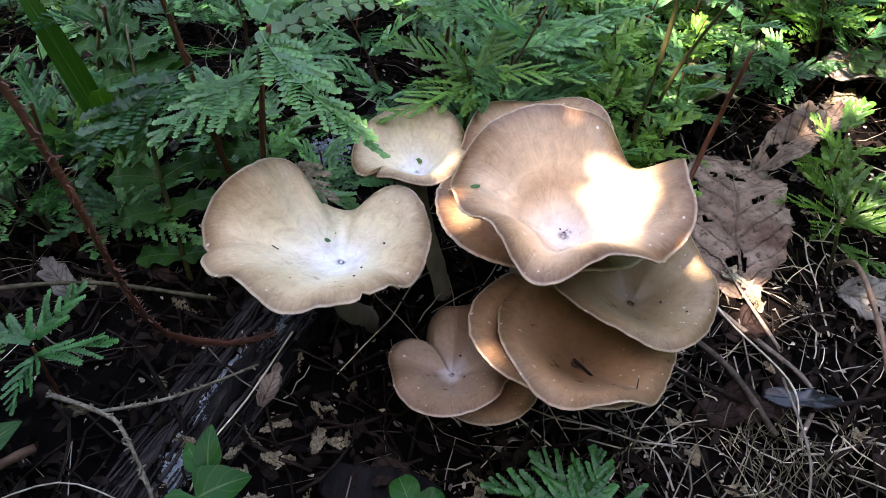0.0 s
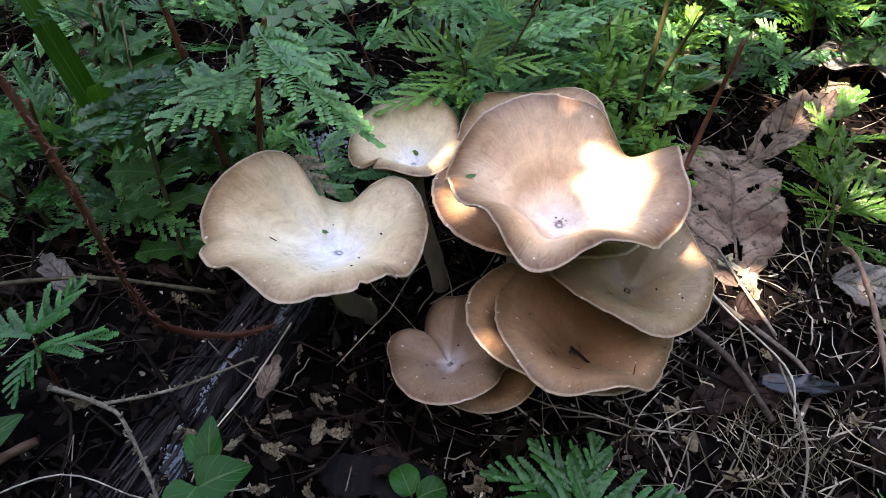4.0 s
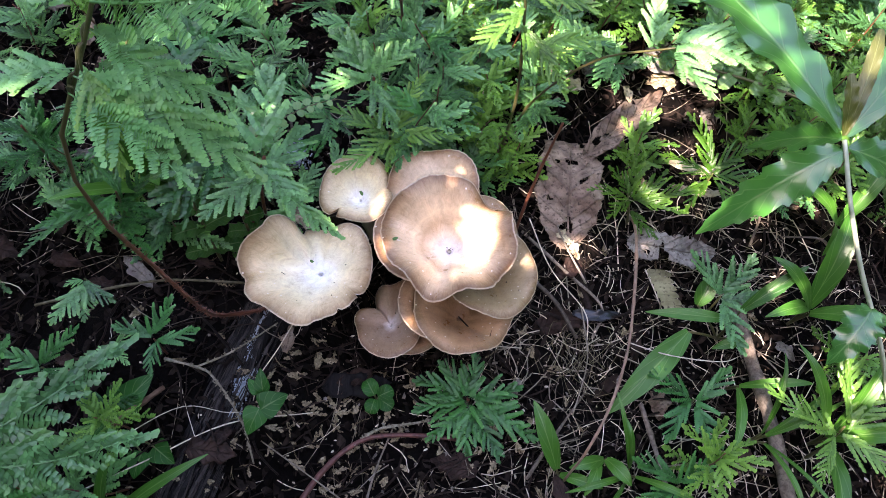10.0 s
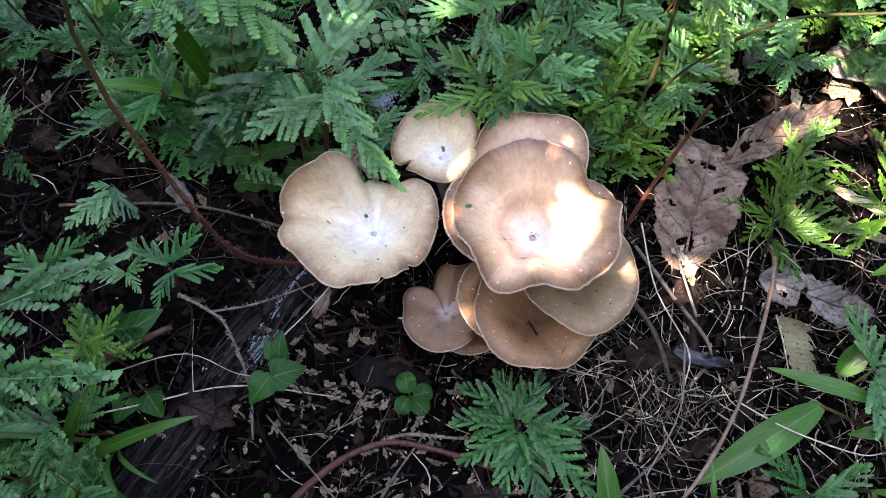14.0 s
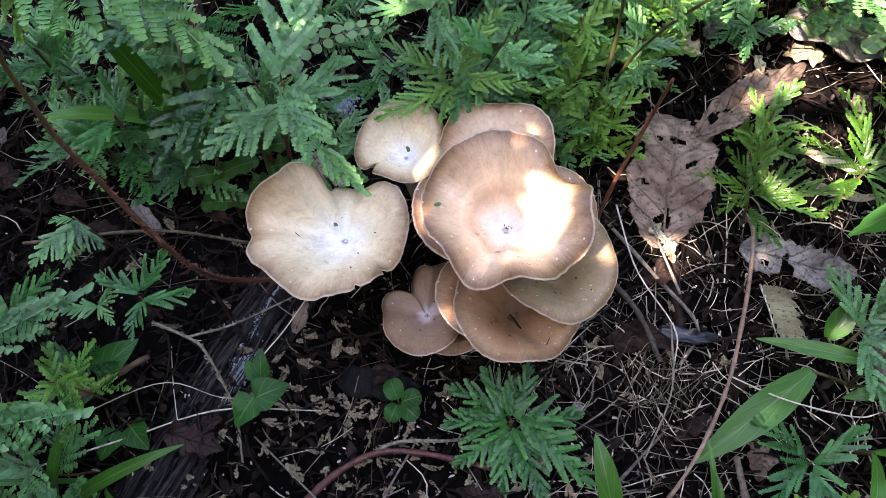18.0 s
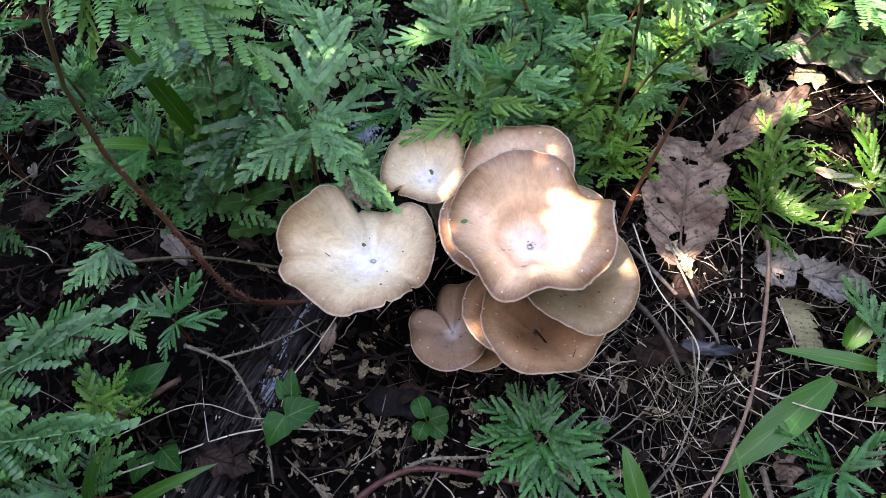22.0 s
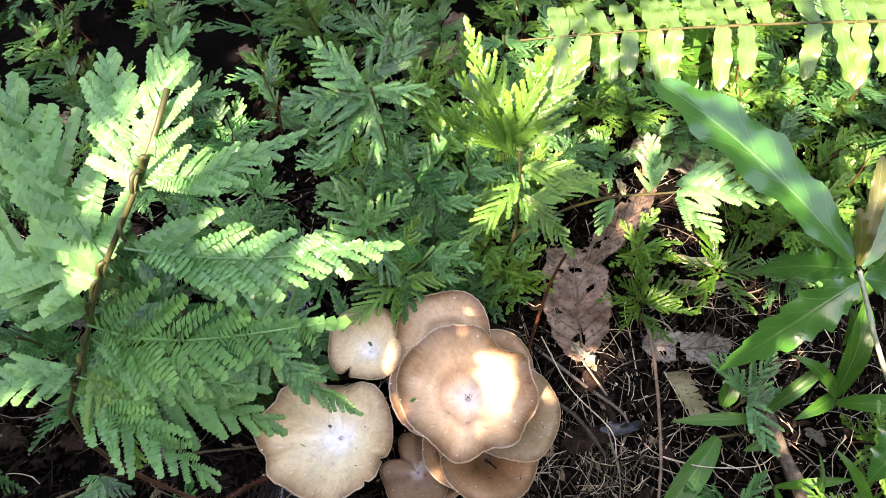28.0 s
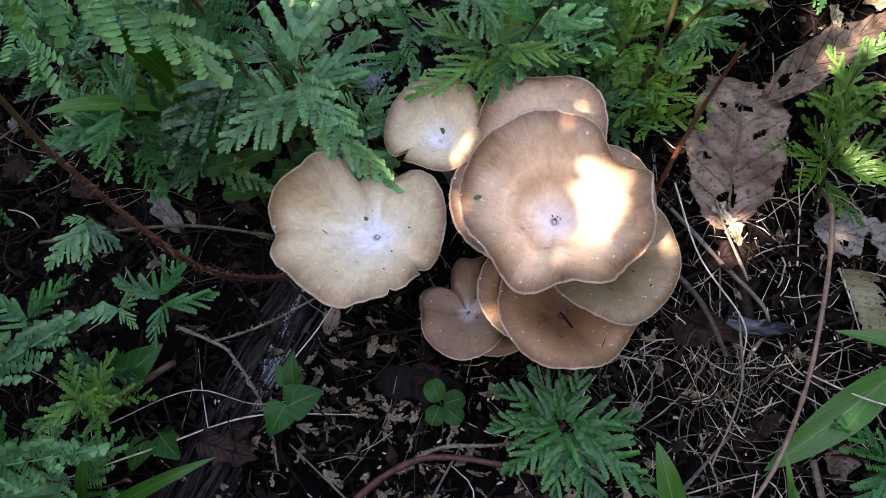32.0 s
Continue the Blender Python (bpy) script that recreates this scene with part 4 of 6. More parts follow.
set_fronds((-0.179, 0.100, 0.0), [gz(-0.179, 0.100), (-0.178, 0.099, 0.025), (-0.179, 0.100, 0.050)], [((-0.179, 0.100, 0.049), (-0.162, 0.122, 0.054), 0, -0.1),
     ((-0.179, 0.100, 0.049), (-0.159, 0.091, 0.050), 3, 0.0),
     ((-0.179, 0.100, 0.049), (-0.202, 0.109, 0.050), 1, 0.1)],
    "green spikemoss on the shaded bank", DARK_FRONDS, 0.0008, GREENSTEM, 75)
# low plant on the shaded bank, and the dense one at the edge of the litter
set_fronds((-0.235, 0.045, 0.0), [(-0.235, 0.045, 0.000), (-0.225, 0.045, 0.050), (-0.205, 0.048, 0.095), (-0.190, 0.050, 0.125)],
    [((-0.178, 0.050, 0.122), (-0.092, 0.050, 0.133), 2, 0.1), ((-0.185, 0.052, 0.124), (-0.103, 0.094, 0.128), 2, 0.0), ((-0.205, 0.048, 0.095), (-0.130, 0.012, 0.105), 0, 0.1), ((-0.200, 0.050, 0.105), (-0.170, 0.105, 0.115), 0, -0.1),
     ((-0.195, 0.050, 0.12), (-0.190, -0.020, 0.120), 2, 0.0), ((-0.205, 0.050, 0.1), (-0.255, 0.095, 0.105), 0, 0.1), ((-0.215, 0.047, 0.08), (-0.270, 0.015, 0.085), 2, 0.1), ((-0.220, 0.047, 0.06), (-0.165, -0.010, 0.060), 1, 0.0)],
    "leafy green spikemoss at the edge of the litter", DARK_FRONDS[:2] + FRONDS[2:], 0.0015, seed=6)
set_fronds((-0.125, 0.108, 0.015), [(-0.125, 0.108, 0.015), (-0.123, 0.109, 0.035), (-0.121, 0.110, 0.052)],
    [((-0.121, 0.110, 0.050), (-0.098, 0.113, 0.048), 3, 0.0), ((-0.121, 0.110, 0.050), (-0.124, 0.092, 0.046), 1, 0.1), ((-0.122, 0.110, 0.052), (-0.143, 0.120, 0.052), 3, -0.1), ((-0.122, 0.111, 0.052), (-0.113, 0.133, 0.055), 1, 0.1)],
    "small green spikemoss seedling beside a dead twig", DARK_FRONDS, 0.0008, seed=7)
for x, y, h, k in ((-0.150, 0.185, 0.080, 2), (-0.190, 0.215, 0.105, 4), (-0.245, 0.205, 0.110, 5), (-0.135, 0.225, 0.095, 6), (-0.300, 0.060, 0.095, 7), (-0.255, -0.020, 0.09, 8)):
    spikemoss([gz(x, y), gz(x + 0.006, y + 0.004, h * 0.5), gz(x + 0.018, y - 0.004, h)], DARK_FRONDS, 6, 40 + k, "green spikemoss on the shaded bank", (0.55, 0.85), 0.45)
# the low plant in front of the clump
set_fronds((0.043, 0.068, 0.0), [gz(0.043, 0.068), gz(0.042, 0.068, 0.010), gz(0.042, 0.068, 0.020)],
    [((0.042, 0.069, 0.020), (0.012, 0.083, 0.018), 1, 0.1), ((0.042, 0.068, 0.020), (0.010, 0.066, 0.014), 1, 0.15), ((0.042, 0.067, 0.019), (0.019, 0.046, 0.014), 0, -0.2), ((0.042, 0.066, 0.019), (0.040, 0.036, 0.012), 1, 0.2), ((0.043, 0.067, 0.019), (0.057, 0.033, 0.012), 4, -0.1),
     ((0.043, 0.067, 0.020), (0.081, 0.046, 0.018), 0, 0.1), ((0.043, 0.069, 0.021), (0.074, 0.078, 0.018), 1, -0.2), ((0.042, 0.070, 0.021), (0.050, 0.097, 0.016), 1, 0.2), ((0.042, 0.070, 0.021), (0.029, 0.094, 0.016), 3, -0.1)],
    "dark green spikemoss lying flat on the litter before the mushrooms", DARK_FRONDS, 0.0009, seed=8)
# bright upright shoot and sprays behind the clump
plume = set_fronds((0.076, 0.222, 0.0), [(0.076, 0.222, 0.0), (0.080, 0.220, 0.08), (0.074, 0.212, 0.16), (0.067, 0.203, 0.215)],
    [((0.069, 0.206, 0.200), (0.040, 0.232, 0.225), 0, 0.2), ((0.068, 0.205, 0.205), (0.062, 0.250, 0.235), 0, 0.0), ((0.068, 0.204, 0.21), (0.100, 0.232, 0.225), 1, 0.1), ((0.067, 0.203, 0.212), (0.050, 0.220, 0.245), 2, 0.3),
     ((0.067, 0.203, 0.212), (0.080, 0.228, 0.240), 2, 0.0), ((0.070, 0.207, 0.19), (0.100, 0.195, 0.19), 1, 0.2), ((0.071, 0.208, 0.18), (0.042, 0.190, 0.175), 1, 0.0), ((0.073, 0.211, 0.165), (0.090, 0.178, 0.15), 0, 0.1), ((0.076, 0.214, 0.14), (0.118, 0.215, 0.145), 0, -0.1)],
    "bright yellow-green spikemoss shoot with a plume of fronds", LIMES, 0.0009, GREENSTEM, 9)
set_fronds((0.085, 0.238, 0.0), [(0.085, 0.238, 0.0), (0.092, 0.226, 0.07), (0.112, 0.211, 0.13), (0.139, 0.196, 0.160)],
    [((0.139, 0.196, 0.160), (0.181, 0.187, 0.163), 0, 0.0), ((0.138, 0.196, 0.160), (0.154, 0.172, 0.160), 1, 0.1), ((0.132, 0.200, 0.154), (0.137, 0.228, 0.158), 1, 0.0), ((0.120, 0.206, 0.140), (0.106, 0.192, 0.138), 3, 0.1), ((0.114, 0.210, 0.132), (0.100, 0.232, 0.135), 3, 0.0)],
    "spikemoss spray in sky-lightened green spreading above the dead leaf", TALL_FRONDS, 0.0008, GREENSTEM, 10)
set_fronds((0.155, 0.172, 0.0), [gz(0.155, 0.172), (0.152, 0.176, 0.018), (0.148, 0.180, 0.034)],
    [((0.150, 0.178, 0.030), (0.126, 0.186, 0.036), 1, 0.2), ((0.151, 0.177, 0.028), (0.132, 0.166, 0.034), 2, 0.0), ((0.152, 0.177, 0.028), (0.182, 0.167, 0.036), 0, 0.1), ((0.150, 0.178, 0.031), (0.172, 0.190, 0.042), 1, 0.2), ((0.148, 0.180, 0.034), (0.156, 0.206, 0.046), 2, -0.2),
     ((0.153, 0.176, 0.024), (0.198, 0.184, 0.038), 0, 0.3), ((0.153, 0.175, 0.02), (0.162, 0.152, 0.026), 2, 0.1), ((0.150, 0.179, 0.032), (0.138, 0.196, 0.042), 2, 0.0)],
    "olive-green spikemoss growing from the reddish runner", OLIVES, 0.0009, GREENSTEM, 12)
set_fronds((0.196, 0.180, 0.0), [gz(0.196, 0.180), (0.197, 0.183, 0.022), (0.198, 0.186, 0.042)],
    [((0.198, 0.186, 0.041), (0.166, 0.196, 0.052), 0, 0.1), ((0.198, 0.186, 0.041), (0.230, 0.204, 0.056), 0, 0.2), ((0.198, 0.185, 0.040), (0.212, 0.158, 0.042), 1, 0.0), ((0.198, 0.186, 0.041), (0.190, 0.222, 0.054), 1, 0.1), ((0.198, 0.185, 0.038), (0.240, 0.178, 0.046), 0, -0.1), ((0.197, 0.184, 0.036), (0.178, 0.166, 0.036), 2, 0.0)],
    "olive-green spikemoss over the dark hollow", OLIVES, 0.0010, GREENSTEM, 22)
set_fronds((0.005, 0.205, 0.0), [gz(0.005, 0.205), (0.008, 0.208, 0.04), (0.010, 0.210, 0.075)],
    [((0.010, 0.209, 0.070), (-0.024, 0.193, 0.072), 1, 0.0), ((0.010, 0.209, 0.07), (0.008, 0.186, 0.074), 2, 0.1), ((0.010, 0.210, 0.074), (0.048, 0.200, 0.080), 0, 0.0), ((0.010, 0.210, 0.074), (0.035, 0.240, 0.085), 0, 0.1), ((0.010, 0.210, 0.074), (-0.020, 0.228, 0.08), 1, 0.0)],
    "yellow-green spikemoss leaning over the small cream cap", LIMES, 0.0010, GREENSTEM, 13)
set_fronds((0.020, 0.295, 0.0), [gz(0.020, 0.295), (0.022, 0.292, 0.07), (0.020, 0.288, 0.140)],
    [((0.020, 0.288, 0.138), (0.014, 0.258, 0.118), 3, 0.0), ((0.020, 0.288, 0.139), (-0.026, 0.292, 0.135), 0, 0.0), ((0.020, 0.289, 0.14), (0.050, 0.280, 0.135), 3, 0.1), ((0.020, 0.288, 0.135), (-0.012, 0.262, 0.125), 3, 0.1), ((0.020, 0.290, 0.14), (-0.010, 0.325, 0.14), 0, 0.1), ((0.020, 0.290, 0.14), (0.050, 0.320, 0.14), 1, 0.1)],
    "spikemoss on a thin red stem with one sunlit frond", FRONDS, 0.0011, seed=14)
set_fronds((0.000, 0.240, 0.0), [gz(0.000, 0.240), (0.000, 0.236, 0.05), (0.004, 0.232, 0.095)],
    [((0.003, 0.233, 0.090), (-0.030, 0.236, 0.088), 3, 0.0), ((0.004, 0.232, 0.094), (0.012, 0.200, 0.092), 3, 0.1), ((0.004, 0.232, 0.094), (0.030, 0.250, 0.105), 0, 0.1), ((0.004, 0.232, 0.094), (-0.020, 0.262, 0.1), 1, -0.1)],
    "pale green spikemoss in a patch of sun", FRONDS, 0.0010, seed=15)
# plants beside the runner and the sapling
set_fronds((0.232, 0.022, 0.0), [gz(0.232, 0.022), (0.234, 0.028, 0.025), (0.236, 0.036, 0.045)],
    [((0.236, 0.036, 0.044), (0.256, 0.092, 0.060), 0, 0.1), ((0.236, 0.035, 0.043), (0.280, 0.062, 0.055), 0, 0.0), ((0.235, 0.033, 0.04), (0.205, 0.062, 0.045), 1, 0.1), ((0.235, 0.032, 0.038), (0.212, 0.005, 0.040), 0, 0.1), ((0.236, 0.032, 0.038), (0.262, 0.004, 0.042), 1, 0.0)],
    "yellow-green spikemoss growing among the grass", LIMES, 0.0010, GREENSTEM, 16)
set_fronds((0.188, 0.108, 0.0), [gz(0.188, 0.108), (0.189, 0.110, 0.018), (0.190, 0.113, 0.034)],
    [((0.190, 0.113, 0.033), (0.214, 0.136, 0.040), 1, 0.1), ((0.190, 0.113, 0.033), (0.226, 0.112, 0.038), 2, 0.0), ((0.190, 0.112, 0.032), (0.200, 0.080, 0.034), 1, 0.1), ((0.190, 0.113, 0.033), (0.180, 0.142, 0.038), 3, 0.1)],
    "green spikemoss below the sapling", FRONDS, 0.0009, GREENSTEM, 17)
set_fronds((0.165, 0.055, 0.0), [gz(0.165, 0.055), (0.166, 0.056, 0.015), (0.166, 0.058, 0.028)],
    [((0.166, 0.058, 0.027), (0.142, 0.076, 0.030), 1, 0.2), ((0.166, 0.058, 0.027), (0.190, 0.072, 0.032), 3, 0.0), ((0.166, 0.057, 0.026), (0.178, 0.028, 0.026), 1, 0.1), ((0.166, 0.057, 0.026), (0.145, 0.038, 0.025), 3, 0.1)],
    "green spikemoss beside the runner stem", DARK_FRONDS, 0.0009, GREENSTEM, 18)
set_fronds((0.150, 0.010, 0.0), [gz(0.150, 0.010), (0.150, 0.012, 0.015), (0.150, 0.014, 0.026)],
    [((0.150, 0.014, 0.025), (0.128, 0.032, 0.028), 3, 0.0), ((0.150, 0.014, 0.025), (0.172, 0.030, 0.028), 1, 0.1), ((0.150, 0.013, 0.024), (0.160, -0.018, 0.026), 3, 0.0), ((0.150, 0.013, 0.024), (0.124, 0.002, 0.024), 1, 0.1)],
    "green spikemoss beside the runner stem", DARK_FRONDS, 0.0009, GREENSTEM, 19)

# ground cover of low spikemoss: a few kinds, repeated
PROTO = []
for k in range(8):
    hgt = 0.026 + 0.007 * k
    lime = k % 3 == 2
    PROTO.append(spikemoss([(0, 0, -0.004), (0.002, 0.003, hgt * 0.5), (0.012 - 0.003 * k, 0.006, hgt)], SMALL_LIMES if lime else (SMALL_DARK + SMALL[:1] if k in (1, 7) else SMALL), 7 + k % 3, 60 + k,
                           ("small yellow-green spikemoss in the ground cover" if lime else "small green spikemoss in the ground cover"), (0.75, 1.15), 0.30, 0.2, 0.0006, group="low spikemoss ground cover"))
rng = random.Random(77)


def bare(x, y):
    """How open the litter lies at a place, from 0 (overgrown) to 1 (bare)."""
    if (x - 0.02) ** 2 / 0.0100 + (y - 0.115) ** 2 / 0.0085 < 1 or (-0.13 < x < 0.10 and 0.0 < y < 0.13):
        return 1
    if 0.088 < x < 0.150 and 0.145 < y < 0.236 or (0.12 < x < 0.235 and 0.095 < y < 0.168) or (0.085 < x < 0.150 and 0.06 < y < 0.12):
        return 1
    if 0.06 < x < 0.135 and 0.09 < y < 0.18 or (0.118 < x < 0.225 and 0.14 < y < 0.275):
        return 0.985
    if -0.34 < x < -0.06 and 0.06 < y < 0.185:
        return 0.97
    if x > 0.06 and y < 0.17:
        return 0.97
    if 0.062 < x < 0.118 and 0.165 < y < 0.26:
        return 0.02
    if x < -0.02 and y > 0.17:
        return 0.75
    if y > 0.19:
        return 0.12 if y < 0.34 else 0.3
    return 0.55 if x < 0 else 0.75


placed, spots, carpet = 0, [], {}
while placed < 500:
    x, y = rng.uniform(-0.42, 0.46), rng.uniform(-0.10, 0.60)
    if rng.random() < bare(x, y) or any((x - a) ** 2 + (y - b) ** 2 < (0.00020 if x > 0.02 and 0.18 < y < 0.36 else 0.0005) for a, b in spots):
        if rng.random() < 0.002:
            placed += 1
        continue
    spots.append((x, y))
    src = PROTO[rng.choice((2, 5, 2, 0, 3, 4)) if x > 0.05 else rng.choice((0, 1, 3, 4, 6, 7, 5, 7))]
    turn = Matrix.Translation(gz(x, y)) @ Matrix.Rotation(rng.uniform(0, 6.28), 4, "Z") @ Matrix.Rotation(rng.uniform(-0.2, 0.2), 4, "X")
    near = -0.27 < x < 0.30 and y < 0.38
    if placed < len(PROTO):
        PROTO[placed].matrix_basis = turn
    elif near:
        copy_thing(src, turn @ Matrix.Scale(rng.uniform(0.8, 1.25), 4))
    else:
        turn = turn @ Matrix.Scale(rng.uniform(0.8, 1.25), 4)
        for child in src.children:
            me = child.data
            g = carpet.setdefault(me.materials[0].name, Geo())
            m = turn @ child.matrix_basis
            g.add([m @ q.co for q in me.vertices], [tuple(q.vertices) for q in me.polygons])
    placed += 1
for key, g in carpet.items():
    solo("ground_cover", g, bpy.data.materials[key], (0.0, 0.3, 0.0), {"spikemoss_yellow_green": "yellow-green spikemoss carpet behind the clearing", "red_brown_stem": "thin red-brown stems of the spikemoss carpet"}.get(key, "green spikemoss carpet behind the clearing"), "spikemoss", kind="stuff", smooth=False)


# ---- other plants ----
def lance(s):
    return math.sin(math.pi * min(1, s * 0.94 + 0.06)) ** 0.8 * (1 - 0.35 * s)


def blade_plant(base, blades, label, mat=BLADE, name="broad_grass", category="grass", group="broad grass plants", wave=0.05, shape=lance):
    """A tuft of broad grass: (root, tip, half width, arch) each."""
    holder = thing(name, base, label, category, group)
    stem = Geo()
    for i, (root, tip, half, arch) in enumerate(blades):
        root, tip = Vector(root), Vector(tip)
        up = Vector((0, 0, arch))
        g = Geo()
        g.strip(bezier(root, root.lerp(tip, 0.33) + up, root.lerp(tip, 0.7) + up, tip, 16), lambda s: half * shape(s) + 0.0002, cols=3, fold=0.28, wave=wave, waves=3)
        part("blade", g.mesh("blade", mat, True, base), holder)
        stem.tube(bezier(base, Vector(base).lerp(root, 0.3) + Vector((0, 0, 0.004)), Vector(base).lerp(root, 0.7) + Vector((0, 0, 0.002)), root, 6), 0.0009, 0.0007, 5)
    part("stem", stem.mesh("stem", GREENSTEM, True, base), holder)
    return holder


blade_plant((0.196, 0.095, 0.002), [((0.197, 0.101, 0.026), (0.149, 0.110, 0.024), 0.0042, 0.003), ((0.171, 0.096, 0.026), (0.120, 0.055, 0.018), 0.0085, 0.006), ((0.181, 0.112, 0.022), (0.190, 0.127, 0.030), 0.0062, 0.003), ((0.200, 0.104, 0.034), (0.235, 0.122, 0.052), 0.0046, 0.006), ((0.202, 0.089, 0.026), (0.184, 0.086, 0.022), 0.0036, 0.004)], "broad-leaved green grass beside the reddish runner")
blade_plant((0.090, 0.024, 0.002), [((0.087, 0.028, 0.018), (0.077, 0.064, 0.034), 0.0058, 0.006), ((0.089, 0.025, 0.016), (0.110, 0.016, 0.022), 0.0035, 0.006)], "broad green grass blade hanging over the litter", wave=0.12)
blade_plant((0.118, 0.029, 0.002), [((0.114, 0.031, 0.016), (0.093, 0.028, 0.024), 0.0040, 0.006), ((0.115, 0.031, 0.018), (0.125, 0.016, 0.024), 0.0045, 0.006), ((0.111, 0.030, 0.018), (0.099, 0.013, 0.024), 0.0035, 0.006)], "green grass blades in front of the runner")
blade_plant((0.235, 0.030, 0.004), [((0.235, 0.034, 0.025), (0.215, 0.078, 0.060), 0.0040, 0.014), ((0.236, 0.032, 0.025), (0.262, 0.070, 0.058), 0.0050, 0.014), ((0.236, 0.030, 0.022), (0.222, -0.015, 0.040), 0.0055, 0.012), ((0.237, 0.032, 0.022), (0.285, 0.030, 0.050), 0.0060, 0.012)], "grass tuft among the spikemoss")
blade_plant((0.240, 0.100, 0.004), [((0.240, 0.104, 0.03), (0.205, 0.096, 0.050), 0.0045, 0.012), ((0.241, 0.104, 0.03), (0.262, 0.150, 0.060), 0.0080, 0.014), ((0.241, 0.102, 0.03), (0.215, 0.128, 0.055), 0.0050, 0.012), ((0.241, 0.100, 0.03), (0.275, 0.085, 0.05), 0.0060, 0.012)], "broad grass under the sapling")
blade_plant((-0.155, 0.020, 0.004), [((-0.152, 0.022, 0.02), (-0.095, 0.050, 0.040), 0.0036, 0.012), ((-0.150, 0.020, 0.02), (-0.105, 0.008, 0.040), 0.0040, 0.012), ((-0.155, 0.018, 0.02), (-0.125, -0.020, 0.045), 0.0045, 0.012), ((-0.155, 0.020, 0.02), (-0.185, -0.015, 0.045), 0.0050, 0.012), ((-0.154, 0.022, 0.02), (-0.140, 0.055, 0.05), 0.0035, 0.012)], "grass tuft on the shaded side")
rr = random.Random(17)
for gx, gy in ((-0.140, 0.034), (0.205, 0.035), (0.128, 0.022), (-0.175, -0.010)):
    tuft = []
    for k in range(5):
        a, ln = rr.uniform(0, 6.28), rr.uniform(0.030, 0.055)
        root = (gx + 0.003 * math.cos(a), gy + 0.003 * math.sin(a), 0.014)
        tuft.append((root, (gx + ln * math.cos(a), gy + ln * math.sin(a), rr.uniform(0.012, 0.045)), rr.uniform(0.0011, 0.0022), rr.uniform(0.010, 0.022)))
    blade_plant((gx, gy, ground_z(gx, gy)), tuft, "narrow-bladed green grass tuft in the litter")
# broad leaf blades hanging in over the bank
blade_plant((-0.262, 0.125, 0.0), [((-0.150, 0.105, 0.250), (-0.084, 0.112, 0.272), 0.0095, 0.008), ((-0.205, 0.125, 0.19), (-0.200, 0.075, 0.185), 0.0100, 0.012)], "tall broad-leaved grass rising through the spikemoss")
blade_plant((-0.125, 0.205, 0.004), [((-0.124, 0.206, 0.03), (-0.108, 0.180, 0.090), 0.0050, 0.014), ((-0.125, 0.205, 0.03), (-0.140, 0.215, 0.110), 0.0055, 0.012), ((-0.125, 0.206, 0.03), (-0.090, 0.215, 0.075), 0.0065, 0.012), ((-0.126, 0.205, 0.03), (-0.170, 0.180, 0.08), 0.005, 0.012)], "broad grass in the shade of the spikemoss")
blade_plant((0.225, 0.320, 0.004), [((0.225, 0.320, 0.03), (0.200, 0.285, 0.07), 0.0060, 0.014), ((0.225, 0.320, 0.03), (0.262, 0.300, 0.07), 0.0070, 0.012), ((0.225, 0.322, 0.03), (0.24, 0.36, 0.07), 0.0070, 0.012)], "broad grass under the ferns")
blade_plant((0.195, 0.065, 0.004), [((0.196, 0.064, 0.02), (0.230, 0.060, 0.036), 0.0030, 0.010), ((0.195, 0.063, 0.02), (0.180, 0.028, 0.032), 0.0034, 0.010)], "narrow grass between the runner and the sapling")
blade_plant((0.270, 0.150, 0.004), [((0.270, 0.152, 0.03), (0.240, 0.172, 0.050), 0.0050, 0.012), ((0.271, 0.152, 0.03), (0.300, 0.185, 0.055), 0.0060, 0.012), ((0.270, 0.150, 0.03), (0.245, 0.128, 0.050), 0.0048, 0.012)], "broad grass under the sapling")



def toothed(s):
    return 0.03 + (math.sin(math.pi * s ** 0.75) ** 0.9) * (0.80 + 0.30 * ((s * 7.3 + 0.3) % 1) ** 1.6)


def blunt(s):
    return 0.03 + math.sin(math.pi * min(1.0, s * 0.96 + 0.02)) ** 0.62 * (0.90 + 0.12 * ((s * 9.4) % 1) ** 1.5) * (0.72 + 0.34 * s)


